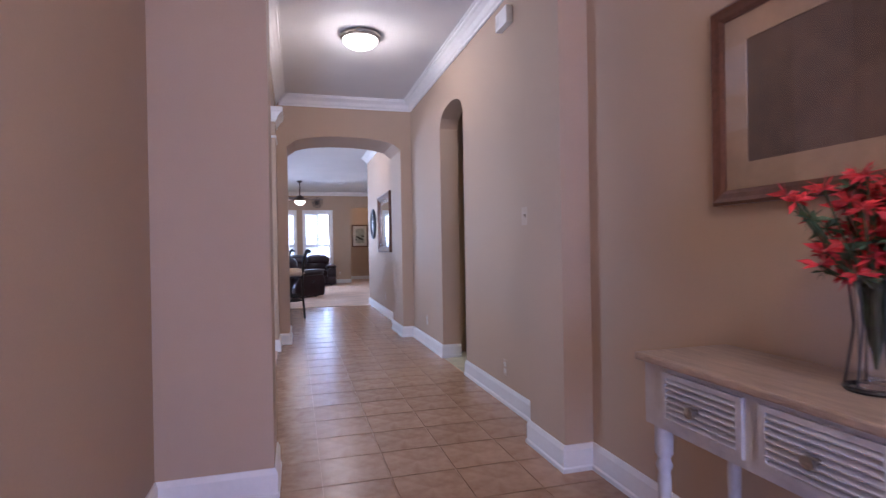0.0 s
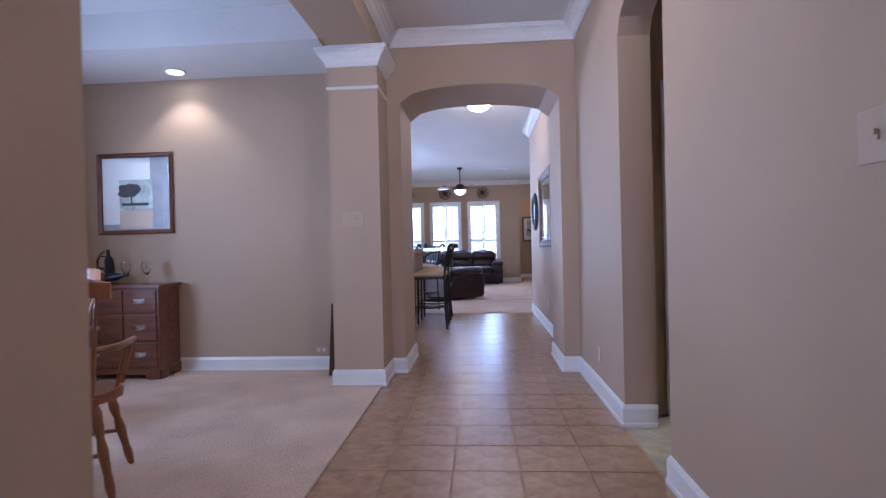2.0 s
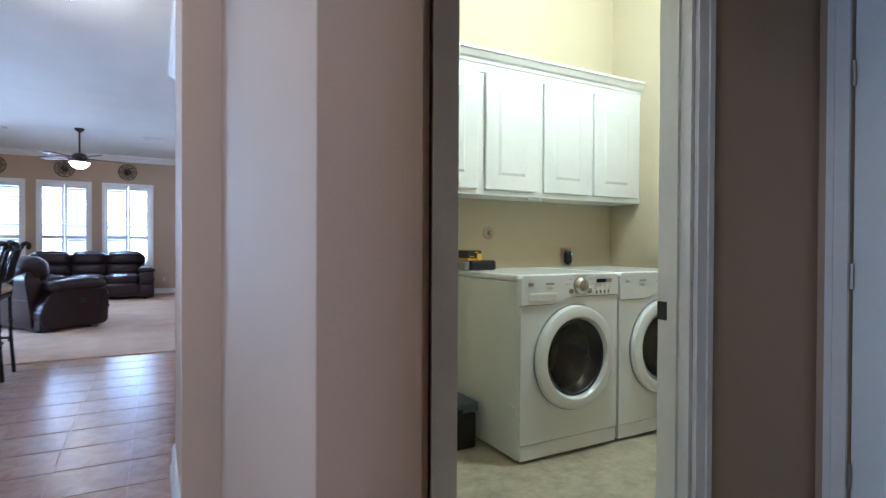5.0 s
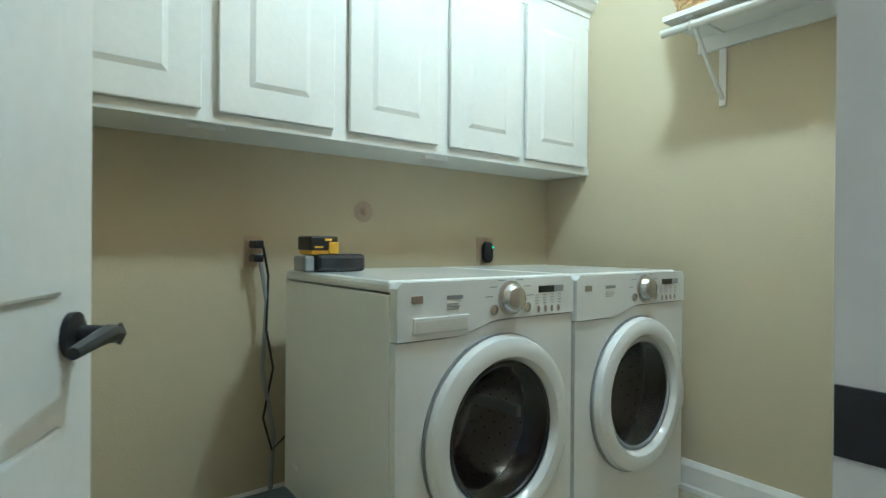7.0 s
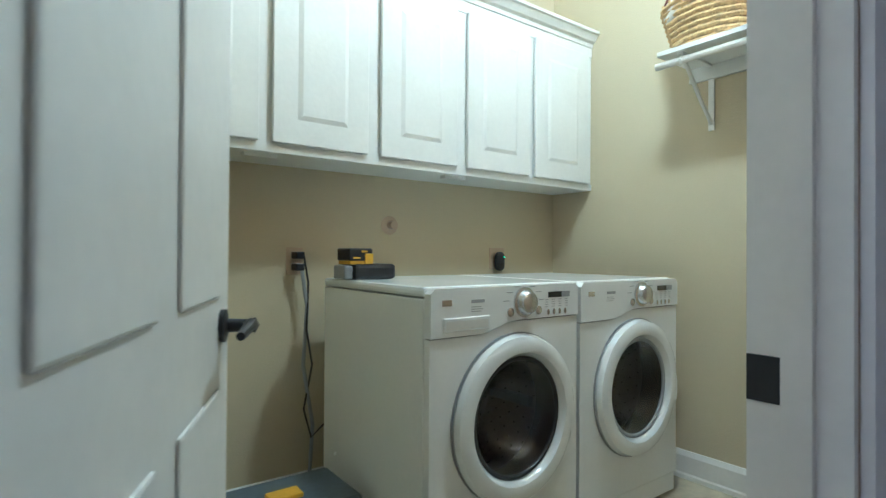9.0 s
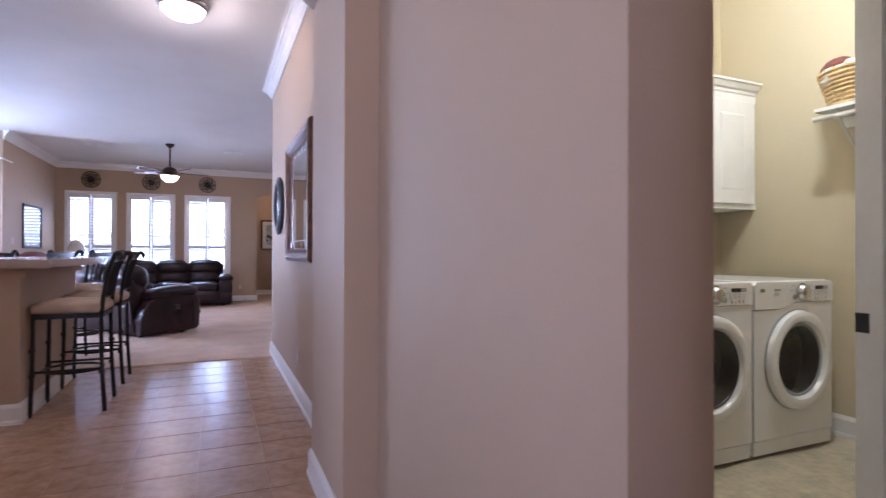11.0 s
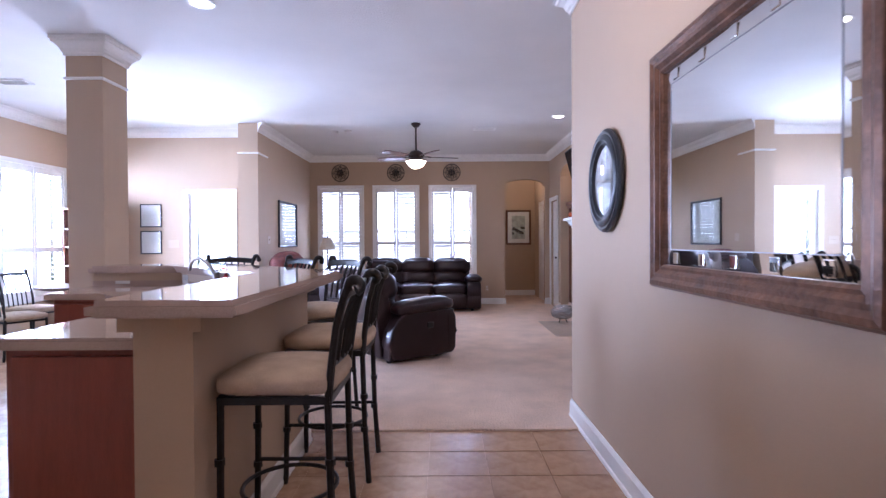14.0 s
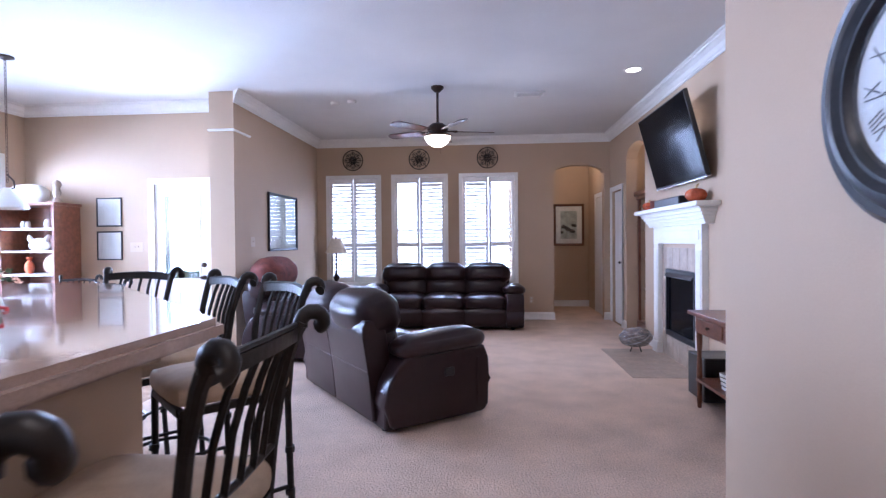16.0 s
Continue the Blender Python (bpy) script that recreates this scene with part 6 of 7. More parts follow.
hx, hy = -4.42, 15.78
for dx, z, s in ((-0.17, 1.482, 0.8), (-0.11, 1.482, 0.8), (0.13, 1.482, 1.0)):
    pot("jar", "small cream ceramic jar on the hutch shelf", "jar", (hx + dx, hy, z), [(0.03 * s, 0), (0.035 * s, 0.06 * s), (0.025 * s, 0.1 * s), (0.0, 0.11 * s)], M["paper"])
hen = thing("hen_figurine", "white ceramic hen on the hutch shelf", "figurine", at=(hx + 0.03, hy, 1.222))
bm = cushion(-0.10, 0.10, -0.05, 0.05, 0.0, 0.12, 0.03, 5, 0.045)
tube([(0.07, 0, 0.10), (0.10, 0, 0.15), (0.12, 0, 0.18)], [0.035, 0.025, 0.018], 8, bm)
tube([(-0.08, 0, 0.09), (-0.12, 0, 0.14), (-0.13, 0, 0.18)], [0.03, 0.03, 0.012], 8, bm)
part("body", bm, M["paper"], hen, "", True)
pot("jar", "brown glazed urn on the hutch shelf", "jar", (hx - 0.1, hy, 0.952), [(0.035, 0), (0.055, 0.06), (0.045, 0.12), (0.02, 0.15), (0.04, 0.19), (0.0, 0.2)], M["pumpkin"])
dp = thing("display_plate", "cream plate standing on the hutch shelf", "plate", at=(hx + 0.14, hy + 0.06, 0.952))
part("plate", lathe([(0.0, 0.0), (0.06, 0.0), (0.11, 0.014), (0.11, 0.018), (0.06, 0.006), (0.0, 0.005)], 28, None, pose(0, 0, 0.11, 78)), M["plate"], dp, "", True)
bkx = thing("bread_box", "long white oval platter on top of the hutch", "platter", at=(hx - 0.08, hy, 1.775))
part("dish", cushion(-0.22, 0.2, -0.09, 0.09, 0.0, 0.2, 0.02, 5, 0.07), M["paper"], bkx, "", True)
ss = thing("statuette", "pink stone statuette on top of the hutch", "statuette", at=(hx + 0.26, hy, 1.775))
part("body", lathe([(0.05, 0), (0.05, 0.03), (0.025, 0.06), (0.045, 0.12), (0.03, 0.17), (0.05, 0.21), (0.035, 0.25), (0.0, 0.27)], 12), M["stone"], ss, "", True)
for z in (1.675, 1.27):
    framed("framed_picture", "small black framed certificate with white mat", "picture", (-3.72, 16.05, z), -90, 0.32, 0.35, 0.016, "black", "paper", 0.05, "paper", 0.018)
switch((-3.38, 16.05, 1.25), -90, 2)

# ---- living room ----


def recliner(name, label, cat, n, at, turn, group="leather reclining seats"):
    t = thing(name, label, cat, group, at=at, turn=turn)
    sw, aw = 0.60, 0.25
    w = n * sw / 2
    part("base", boxes((-w - aw + 0.03, w + aw - 0.03, -0.36, 0.36, 0.03, 0.30), bevel=0.02), M["leather"], t)
    for sx in (-1, 1):
        a0, a1 = sorted((sx * w, sx * (w + aw)))
        side = [(-0.43, 0.05), (-0.465, 0.09), (-0.47, 0.24), (-0.455, 0.275), (-0.475, 0.31), (-0.47, 0.43), (-0.43, 0.52), (0.16, 0.53), (0.27, 0.45), (0.345, 0.33), (0.375, 0.2), (0.33, 0.06), (0.30, 0.04), (-0.40, 0.04)]
        bma = prism(side, "x", a0, a1)
        bmesh.ops.bevel(bma, geom=[e for e in bma.edges if abs(e.verts[0].co.x - e.verts[1].co.x) < 1e-5], offset=0.022, segments=3, affect="EDGES", profile=0.5)
        part("arm", bma, M["leather"], t, "", True)
        part("arm_pad", cushion(a0 - 0.012, a1 + 0.012, -0.47, 0.20, 0.49, 0.63, 0.03, 8, 0.065, None, pose(0, 0, -0.01, -3)), M["leather"], t, "padded leather armrest", True)
        part("side_seam", tube([(sx * (w + aw) * 1.001, -0.36, 0.44), (sx * (w + aw) * 1.001, -0.36, 0.10)], 0.004, 5), M["leather"], t)
        lv = boxes((sx * (w + aw + 0.004) - 0.006, sx * (w + aw + 0.004) + 0.012, -0.16, -0.08, 0.34, 0.40), bevel=0.008)
        part("release_lever", lv, M["plastic"], t, "black recess release lever")
    tilt = pose(0, 0.20, 0.45, -13) @ pose(0, -0.20, -0.45)
    for k in range(n):
        x0 = -w + k * sw + 0.006
        x1 = x0 + sw - 0.012
        part("seat_cushion", cushion(x0, x1, -0.43, 0.22, 0.28, 0.48, 0.03, 7, 0.06), M["leather"], t, "", True)
        part("footrest", cushion(x0, x1, -0.48, -0.40, 0.07, 0.31, 0.02, 6, 0.035), M["leather"], t, "", True)
        part("back_cushion", cushion(x0, x1, 0.10, 0.32, 0.42, 0.72, 0.045, 7, 0.07, None, tilt), M["leather"], t, "", True)
        e0, e1 = x0 - (0.07 if k == 0 else 0), x1 + (0.07 if k == n - 1 else 0)
        part("head_cushion", cushion(e0, e1, 0.06, 0.375, 0.62, 0.925, 0.035, 10, 0.11, None, tilt), M["leather"], t, "", True)
    o = [(0.30, 0.06), (0.385, 0.06), (0.41, 0.35), (0.452, 0.62), (0.458, 0.70), (0.43, 0.745), (0.34, 0.75), (0.29, 0.72), (0.25, 0.5)]
    for k in range(n):
        x0 = -w + k * sw - (0.085 if k == 0 else 0)
        x1 = -w + (k + 1) * sw + (0.085 if k == n - 1 else 0)
        bms = prism(o, "x", x0 + 0.004, x1 - 0.004)
        bmesh.ops.bevel(bms, geom=[e for e in bms.edges if abs(e.verts[0].co.x - e.verts[1].co.x) < 1e-5], offset=0.016, segments=3, affect="EDGES", profile=0.5)
        part("back_shell", bms, M["leather"], t, "", True)
        part("seam", tube([(x0 + 0.01, 0.418, 0.40), (x1 - 0.01, 0.418, 0.40)], 0.005, 6), M["leather"], t)
    for sx in (-1, 1):
        for y in (-0.3, 0.3):
            part("foot", lathe([(0.025, 0), (0.03, 0.03)], 10, None, pose(sx * (w + 0.1), y, 0.0)), M["plastic"], t)
    return t


recliner("sofa", "dark brown leather three-seat reclining sofa under the windows", "sofa", 3, (0.20, 17.90, 0.012), 0)
recliner("loveseat", "dark brown leather reclining loveseat facing the fireplace", "loveseat", 2, (-0.06, 14.24, 0.012), 127)
recliner("recliner_chair", "dark brown leather recliner in the corner", "armchair", 1, (-1.40, 15.98, 0.012), 84)
tw = thing("throw_blanket", "red-brown throw folded over the recliner's back", "blanket", at=(-1.62, 15.95, 0.77), turn=84)
part("cloth", cushion(-0.30, 0.34, -0.14, 0.20, 0.0, 0.32, 0.04, 9, 0.13), M["throw"], tw, "", True)
# end table and lamp
et = thing("end_table", "dark wood end table beside the sofa", "end table", at=(-1.52, 17.95, 0.012))
part("top", boxes((-0.33, 0.33, -0.28, 0.28, 0.56, 0.59), bevel=0.008), M["darkwood"], et)
part("apron", boxes((-0.28, 0.28, -0.23, 0.23, 0.47, 0.56)), M["darkwood"], et)
for sx in (-1, 1):
    for sy in (-1, 1):
        part("leg", tube([(sx * 0.25, sy * 0.2, 0.5), (sx * 0.26, sy * 0.21, 0.25), (sx * 0.28, sy * 0.23, 0.0)], [0.03, 0.022, 0.03], 8), M["darkwood"], et, "", True)
part("shelf", boxes((-0.25, 0.25, -0.2, 0.2, 0.16, 0.18)), M["darkwood"], et)
lp = thing("table_lamp", "black iron table lamp with cream linen shade", "table lamp", at=(-1.50, 18.05, 0.602))
part("base", lathe([(0.085, 0), (0.085, 0.02), (0.04, 0.045), (0.022, 0.08), (0.045, 0.12), (0.05, 0.15), (0.02, 0.19), (0.012, 0.25), (0.012, 0.56), (0.0, 0.57)], 20), M["iron"], lp, "", True)
part("shade", lathe([(0.17, 0.52), (0.075, 0.74), (0.07, 0.74), (0.165, 0.52)], 32, None, None, True), M["linen"], lp, "cream linen shade", True)
part("finial", lathe([(0.012, 0.56), (0.008, 0.76), (0.014, 0.775), (0.0, 0.8)], 10), M["iron"], lp)
# medallions over the windows
for x in (-1.35, -0.25, 0.86):
    t = thing("wall_medallion", "round black iron scroll medallion over the window", "wall decor", "iron medallions")
    t.matrix_world = on_wall(x, 18.58, 2.63, -90)
    part("ring", tube(ring_path(0.165, 32, 0.015), 0.008, 6), M["iron"], t)
    part("ring", tube(ring_path(0.06, 20, 0.015), 0.006, 6), M["iron"], t)
    for k in range(8):
        a = k * math.pi / 4
        c, s_ = math.cos(a), math.sin(a)
        pts = [(r * c - off * s_, r * s_ + off * c, 0.015) for r, off in ((0.02, 0), (0.06, 0.02), (0.10, 0.035), (0.135, 0.02), (0.12, 0.0), (0.10, 0.012))]
        bm = tube(pts, 0.006, 5)
        tube([(r * c + off * s_, r * s_ - off * c, 0.015) for r, off in ((0.02, 0), (0.06, 0.02), (0.10, 0.035), (0.135, 0.02), (0.12, 0.0), (0.10, 0.012))], 0.006, 5, bm)
        tube([(0.0, 0.0, 0.015), (0.165 * c, 0.165 * s_, 0.015)], 0.005, 5, bm)
        part("scrollwork", bm, M["iron"], t)
# pictures
framed("framed_picture", "wide dark framed print with glass reflecting the windows", "picture", (-1.96, 17.05, 1.56), 0, 1.02, 0.76, 0.035, "black", None, 0, "sage")
t, iw, ih = framed("framed_picture", "walnut framed landscape print in the passage", "picture", (2.42, 20.3, 1.58), -90, 0.58, 0.80, 0.045, "walnut", "paper", 0.09, "sage")
bm = bmesh.new()
for k in range(14):
    cx, cy = -0.13 + 0.26 * ((k * 0.37) % 1), -0.14 + 0.14 * ((k * 0.61) % 1)
    prism([(cx + 0.035 * math.cos(a), cy + 0.028 * math.sin(a)) for a in (j * 0.7854 for j in range(8))], "z", 0.0042, 0.0052 + 0.0001 * k, bm)
part("tree_shapes", bm, M["darktree"], t)
switch((-1.96, 16.1, 1.3), 0)
outlet((2.80, 14.3, 1.42), 180, "beige wall plate beside the mantel")
outlet((1.55, 18.58, 0.33), -90)
# ceiling fan
HF = 3.03
fan = thing("ceiling_fan", "bronze ceiling fan with five wooden blades and lit bowl", "ceiling fan", at=(0.30, 15.74, -0.06))
part("canopy", lathe([(0.07, HF - 0.001), (0.07, HF - 0.02), (0.03, HF - 0.06), (0.015, HF - 0.065)][::-1], 20), M["bronze"], fan, "", True)
part("downrod", lathe([(0.014, 2.62), (0.014, HF - 0.05)], 12), M["bronze"], fan)
part("motor", lathe([(0.02, 2.64), (0.06, 2.63), (0.10, 2.60), (0.115, 2.56), (0.10, 2.53), (0.06, 2.515), (0.055, 2.50), (0.0, 2.495)][::-1], 28), M["bronze"], fan, "dark bronze motor housing", True)
for k in range(5):
    a = 12 + 72 * k
    m = pose(0, 0, 2.545, 0, 0, a)
    bm = tube([(0.10, 0, 0), (0.16, 0.0, 0.005), (0.20, 0.03, 0), (0.22, 0, 0), (0.20, -0.03, 0), (0.16, 0, 0.005)], 0.008, 6)
    bmesh.ops.transform(bm, matrix=m, verts=bm.verts)
    b = part("blade_iron", bm, M["bronze"], fan)
    bm = prism([(0.18, -0.045), (0.30, -0.06), (0.58, -0.066), (0.62, -0.045), (0.63, 0), (0.62, 0.045), (0.58, 0.066), (0.30, 0.06), (0.18, 0.045)], "z", -0.004, 0.004)
    bmesh.ops.transform(bm, matrix=m @ pose(0, 0, 0, 12), verts=bm.verts)
    part("blade", bm, M["darkwood"], fan, "dark wood fan blade")
sh = part("bowl", lathe([(0.0, 2.375), (0.05, 2.38), (0.10, 2.41), (0.13, 2.45), (0.145, 2.485), (0.15, 2.49), (0.0, 2.493)], 32), M["bowl"], fan, "glowing frosted glass bowl", True)
sh.visible_shadow = False
part("bowl_rim", lathe([(0.148, 2.482), (0.155, 2.488), (0.155, 2.498), (0.148, 2.502), (0.05, 2.504)], 32), M["bronze"], fan)
part("pull_chain", tube([(0.03, -0.03, 2.37), (0.03, -0.03, 2.30)], 0.002, 4), M["bronze"], fan)
# fireplace
fp = thing("fireplace", "white mantel fireplace with tile surround and black firebox", "fireplace", at=(2.798, 15.55, 0))
part("pilaster", boxes((-0.06, 0.0, -0.67, -0.52, 0.0, 1.24), (-0.068, -0.06, -0.65, -0.54, 0.16, 1.18), (-0.075, 0.0, -0.68, -0.515, 0, 0.14), bevel=0.003), M["trim"], fp)
part("pilaster", boxes((-0.06, 0.0, 0.52, 0.67, 0.0, 1.24), (-0.068, -0.06, 0.54, 0.65, 0.16, 1.18), (-0.075, 0.0, 0.515, 0.68, 0, 0.14), bevel=0.003), M["trim"], fp)
part("frieze", boxes((-0.062, 0.0, -0.67, 0.67, 1.2405, 1.42), (-0.07, -0.062, -0.62, 0.62, 1.28, 1.37), bevel=0.003), M["trim"], fp)
for o_, z0, z1 in ((0.14, 1.4205, 1.445), (0.15, 1.4455, 1.465), (0.165, 1.4655, 1.495), (0.185, 1.4955, 1.525), (0.205, 1.5255, 1.555), (0.22, 1.5555, 1.57)):
    part("cornice_moulding", boxes((0.06 - o_, 0, -0.65 - o_, 0.65 + o_, z0, z1), bevel=0.003), M["trim"], fp)
part("mantel_shelf", boxes((-0.21, 0.0, -0.93, 0.93, 1.5705, 1.615), bevel=0.01), M["trim"], fp)
for y0, y1, z0, z1 in [(-0.518, -0.40, 0.0 + 0.30 * k, 0.297 + 0.30 * k) for k in range(4)] + [(0.40, 0.518, 0.30 * k, 0.297 + 0.30 * k) for k in range(4)] + [(-0.397 + 0.2 * k, -0.20 + 0.2 * k - 0.003, 0.97, 1.197) for k in range(4)] + [(-0.397 + 0.2 * k, -0.20 + 0.2 * k - 0.003, 0.0, 0.24) for k in range(4)]:
    part("tile", boxes((-0.012, 0.0, y0, y1, z0, z1), bevel=0.002), M["stone"], fp)
part("firebox_frame", boxes((-0.02, 0.02, -0.40, -0.37, 0.25, 0.965), (-0.02, 0.02, 0.37, 0.40, 0.25, 0.965), (-0.02, 0.02, -0.37, 0.37, 0.93, 0.965), (-0.02, 0.02, -0.37, 0.37, 0.25, 0.30)), M["plastic"], fp)
part("hood", prism([(-0.02, 0.90), (-0.045, 0.885), (-0.04, 0.90), (-0.015, 0.93)], "y", -0.37, 0.37), M["plastic"], fp)
part("fire_glass", boxes((0.005, 0.01, -0.37, 0.37, 0.30, 0.93)), M["screen"], fp, "dark firebox glass")
he = thing("hearth", "brown flush hearth tiles in the carpet", "hearth", at=(0, 0, 0.012))
for i in range(2):
    for j in range(4):
        part("tile", boxes((2.15 + 0.315 * i, 2.462 + 0.315 * i, 14.95 + 0.33 * j, 15.277 + 0.33 * j, -0.004, 0.004), bevel=0.001), M["stone"], he)
tv = thing("television", "large black flat television tilted on the wall", "television")
tv.matrix_world = pose(2.63, 15.36, 2.21, 0, -15, 0) @ pose(0, 0, 0)
part("panel", boxes((-0.02, 0.02, -0.66, 0.66, -0.39, 0.39), bevel=0.004), M["plastic"], tv)
part("screen", boxes((-0.023, -0.02, -0.648, 0.648, -0.372, 0.378)), M["screen"], tv, "black glossy screen")
part("bottom_edge", boxes((-0.024, 0.018, -0.66, 0.66, -0.398, -0.389)), M["chrome"], tv, "thin silver bottom edge")
part("wall_mount", boxes((0.02, 0.05, -0.25, 0.25, -0.2, 0.2), (0.05, 0.16, -0.1, 0.1, -0.08, 0.02)), M["plastic"], tv)
sb = thing("soundbar", "black soundbar on the mantel shelf", "soundbar", at=(2.68, 15.5, 1.615))
part("body", boxes((-0.05, 0.05, -0.36, 0.36, 0, 0.085), bevel=0.012), M["plastic"], sb)


def gourd(at, s, label):
    t = thing("pumpkin", label, "pumpkin", at=at)
    bm = bmesh.new()
    bmesh.ops.create_uvsphere(bm, u_segments=32, v_segments=14, radius=0.08 * s)
    for v in bm.verts:
        a = math.atan2(v.co.y, v.co.x)
        k = 1 + 0.07 * math.cos(8 * a)
        v.co = Vector((v.co.x * k * 1.15, v.co.y * k * 1.15, v.co.z * 0.8 + 0.064 * s))
    part("body", bm, M["pumpkin"], t, "", True)
    part("stem", tube([(0, 0, 0.115 * s), (0.01 * s, 0.01, 0.15 * s), (0.03 * s, 0.02, 0.165 * s)], [0.014 * s, 0.01 * s, 0.008 * s], 8), M["wicker"], t)


gourd((2.69, 14.88, 1.615), 1.0, "orange glazed ceramic pumpkin on the mantel")
gourd((2.69, 16.24, 1.615), 0.75, "small orange glazed pumpkin on the mantel")
pot("candle_jar", "red candle jar on the mantel", "candle", (2.68, 16.05, 1.615), [(0.03, 0), (0.032, 0.01), (0.032, 0.1), (0.0, 0.101)], M["throw"])
wb2 = thing("wire_sculpture", "oval grey woven wire sculpture on the hearth", "sculpture", at=(2.50, 16.1, 0.016), turn=-8)
rw = random.Random(11)
for k in range(44):
    u = Vector((rw.gauss(0, 1), rw.gauss(0, 1), rw.gauss(0, 1))).normalized()
    v = u.cross(Vector((rw.gauss(0, 1), rw.gauss(0, 1), rw.gauss(0, 1)))).normalized()
    q = rw.uniform(0.8, 1.0)
    ps = [u * math.cos(2 * math.pi * i / 16) + v * math.sin(2 * math.pi * i / 16) for i in range(17)]
    part("wire_loop", tube([(0.19 * q * p.x, 0.085 * q * p.y, 0.165 + 0.115 * q * p.z) for p in ps], 0.0055, 5), M["chrome"], wb2)
part("stand", tube([(-0.06, 0, 0.0), (-0.04, 0, 0.06), (0.04, 0, 0.06), (0.06, 0, 0.0)], 0.008, 6), M["iron"], wb2)
# curio cabinet in the niche
cu = thing("curio_cabinet", "tall narrow wooden curio cabinet with glass door", "cabinet", at=(3.10, 17.18, 0.011))
part("base", boxes((-0.2, 0.22, -0.3, 0.3, 0, 0.16), bevel=0.006), M["chest"], cu)
for sx in (-1, 1):
    for sy in (-1, 1):
        part("post", boxes((0.01 + sx * 0.18 - 0.02, 0.01 + sx * 0.18 + 0.02, sy * 0.26 - 0.02, sy * 0.26 + 0.02, 0.16, 1.82)), M["chest"], cu)
part("back_panel", boxes((0.195, 0.21, -0.24, 0.24, 0.16, 1.82)), M["chest"], cu)
part("cornice", boxes((-0.21, 0.22, -0.3, 0.3, 1.82, 1.87), (-0.23, 0.22, -0.33, 0.33, 1.87, 1.93), bevel=0.008), M["chest"], cu)
for z in (0.6, 1.0, 1.4):
    part("shelf", boxes((-0.15, 0.19, -0.24, 0.24, z, z + 0.012)), M["chest"], cu)
g = part("glass_door", boxes((-0.178, -0.172, -0.24, 0.24, 0.18, 1.8)), M["glass"], cu)
g.visible_shadow = False
# side table by the near wall
st_ = thing("side_table", "brown wooden side table with a drawer and lower shelf", "side table", at=(2.56, 13.60, 0.012))
part("top", boxes((-0.21, 0.21, -0.58, 0.58, 0.70, 0.73), bevel=0.006), M["chest"], st_)
part("apron", boxes((-0.17, 0.18, -0.52, 0.52, 0.57, 0.70)), M["chest"], st_)
for s in (-1, 1):
    d = part("drawer", boxes((-0.178, -0.168, s * 0.26 - 0.2, s * 0.26 + 0.2, 0.59, 0.68), bevel=0.003), M["chest"], st_)
    part("knob", lathe([(0.006, 0), (0.006, 0.012), (0.014, 0.018), (0.0, 0.028)], 10, None, pose(-0.178, s * 0.26, 0.635, 0, -90, 0)), M["bronze"], d)
for sx in (-0.15, 0.16):
    for sy in (-0.5, 0.5):
        part("leg", lathe([(0.014, 0), (0.02, 0.06), (0.016, 0.12), (0.022, 0.24), (0.016, 0.40), (0.022, 0.50), (0.024, 0.57)], 10, None, pose(sx, sy, 0)), M["chest"], st_, "", True)
part("shelf", boxes((-0.17, 0.18, -0.52, 0.52, 0.20, 0.222)), M["chest"], st_)
sw_ = thing("subwoofer", "black subwoofer box under the side table", "speaker", at=(2.60, 14.3, 0.012))
part("body", boxes((-0.14, 0.16, -0.16, 0.16, 0.02, 0.36), bevel=0.01), M["plastic"], sw_)
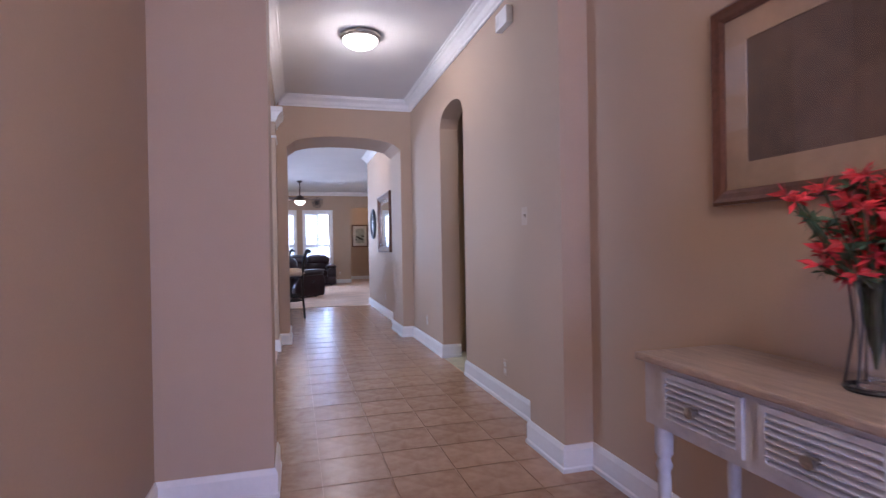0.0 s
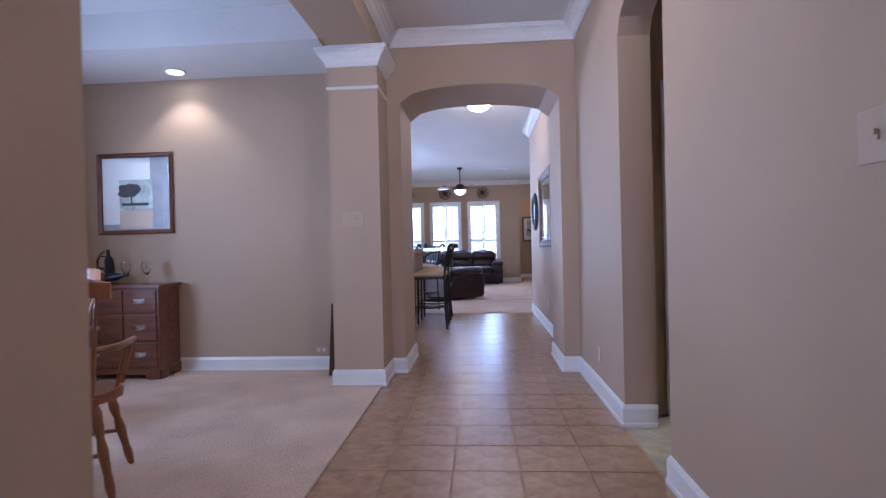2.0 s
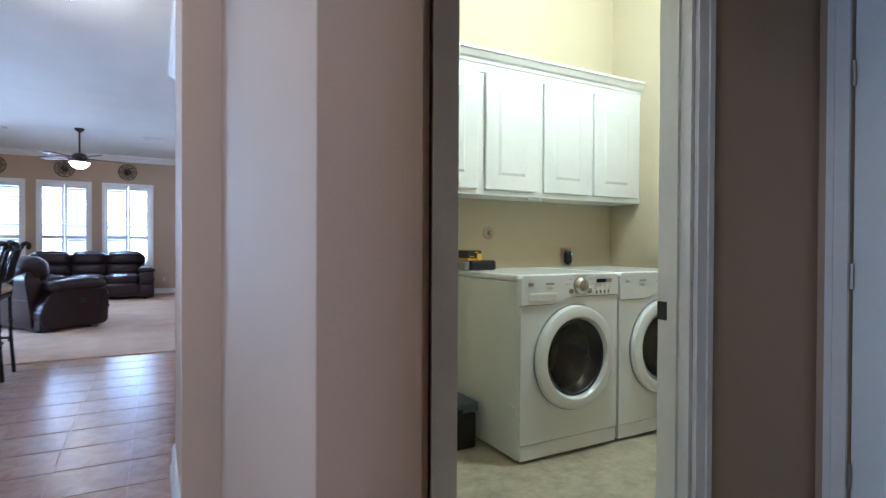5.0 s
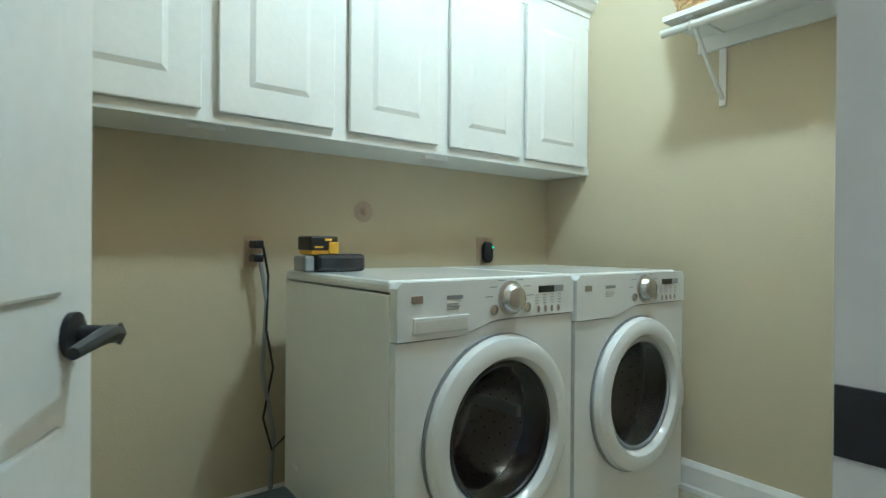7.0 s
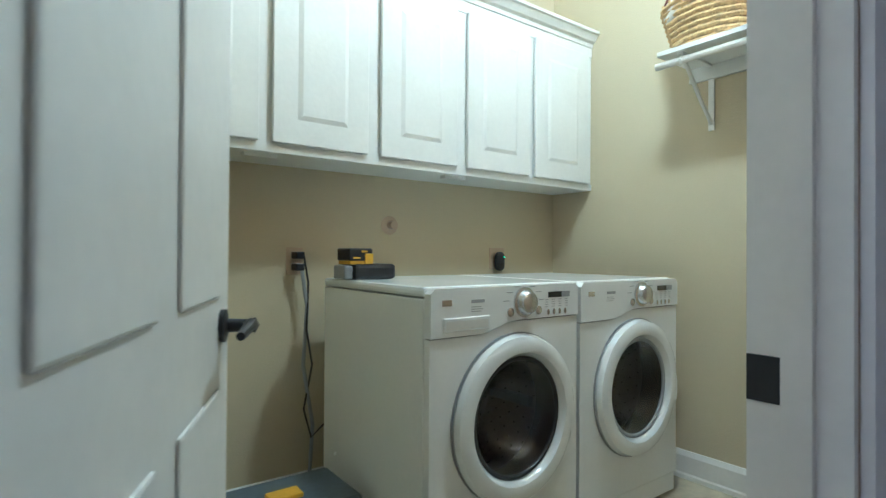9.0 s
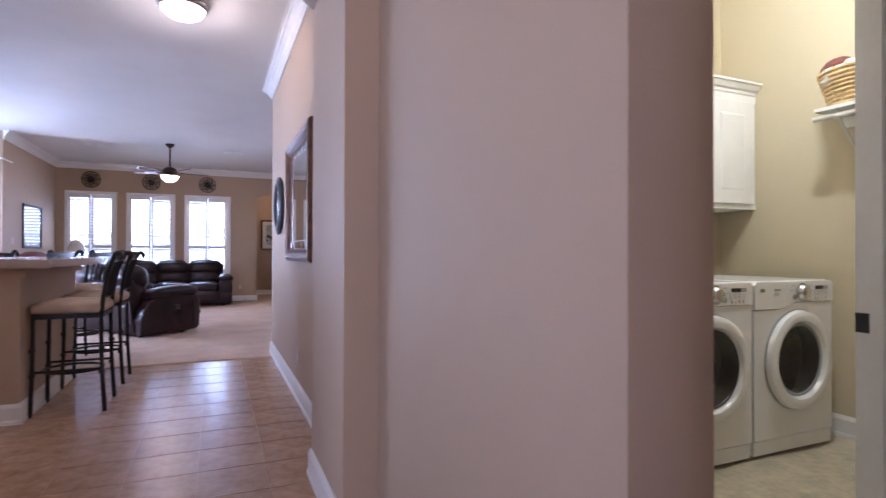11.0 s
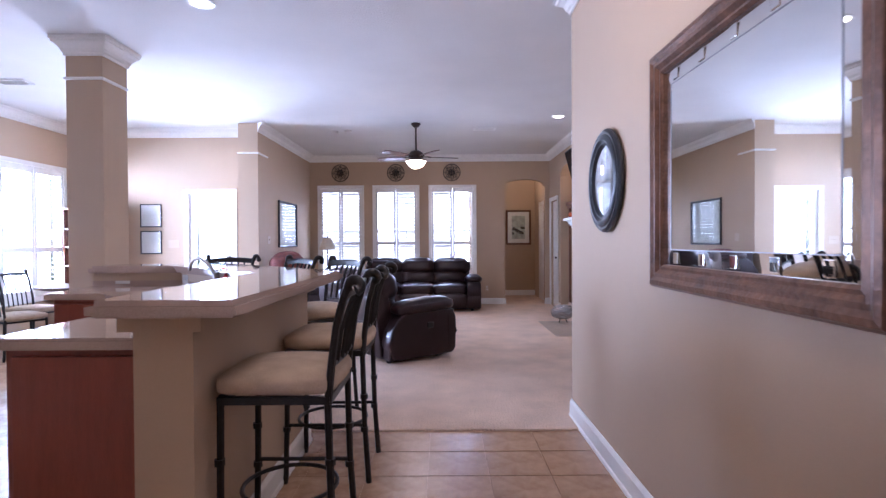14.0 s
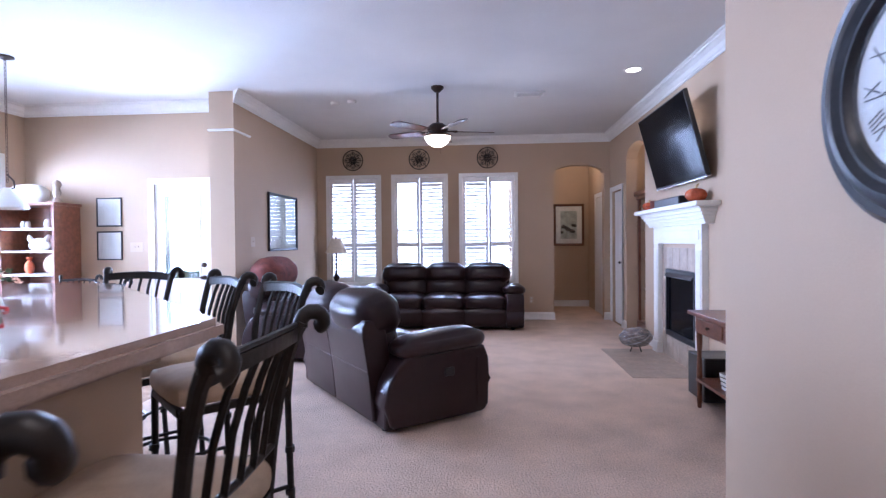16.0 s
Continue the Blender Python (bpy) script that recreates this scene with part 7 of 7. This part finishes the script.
for k in range(4):
    b = thing("book", "closed paperback book on the side table shelf", "book", "books on the shelf", at=(2.52, 13.7, 0.234 + 0.031 * k), turn=4 * k)
    part("cover", boxes((-0.08, 0.08, -0.11, 0.11, 0, 0.003), (-0.08, 0.08, -0.11, 0.11, 0.025, 0.028), (0.077, 0.08, -0.11, 0.11, 0.003, 0.025)), M[("throw", "slate", "leaf", "walnut")[k]], b)
    part("pages", boxes((-0.077, 0.077, -0.107, 0.107, 0.003, 0.025)), M["paper"], b)

# ---- floor tiles ----
TS, GAP = 0.33, 0.003
tile_mesh = None
rest = []
TX0, TY0 = 0.60, 9.24


def tile_at(i, j):
    return TX0 + i * TS, TY0 + j * TS


def tile_allowed(x0, y0):
    x1, y1 = x0 + TS, y0 + TS
    return x1, y1


areas = [(-0.04, 1.6, -1.5, 8.33), (-4.8, 1.6, 8.33, 11.56), (-4.8, -1.96, 11.56, 16.05)]
bm_rest = bmesh.new()
for x0a, x1a, y0a, y1a in areas:
    for i in range(math.floor((x0a - TX0) / TS), math.ceil((x1a - TX0) / TS)):
        for j in range(math.floor((y0a - TY0) / TS), math.ceil((y1a - TY0) / TS)):
            x, y = tile_at(i, j)
            a, b, c, d = max(x + GAP / 2, x0a), min(x + TS - GAP / 2, x1a), max(y + GAP / 2, y0a), min(y + TS - GAP / 2, y1a)
            if b - a < 0.01 or d - c < 0.01:
                continue
            whole = b - a > TS - GAP - 0.001 and d - c > TS - GAP - 0.001
            if whole and -0.05 < x < 1.6 and 3.2 < y < 11.4:
                if tile_mesh is None:
                    bt = bmesh.new()
                    h = TS / 2 - GAP / 2
                    prism([(-h, -h), (h, -h), (h, h), (-h, h)], "z", -0.006, 0.0, bt, bevel=0.002)
                    ob = part("tile", bt, M["tile"], floor)
                    tile_mesh = ob.data
                else:
                    ob = new("tile", tile_mesh)
                    ob.parent = floor
                ob.location = (x + TS / 2, y + TS / 2, 0)
            else:
                box(bm_rest, a, b, c, d, -0.006, 0.0)
tagged(part("floor_tiles_rest", bm_rest, M["tile"], floor), kind="stuff")
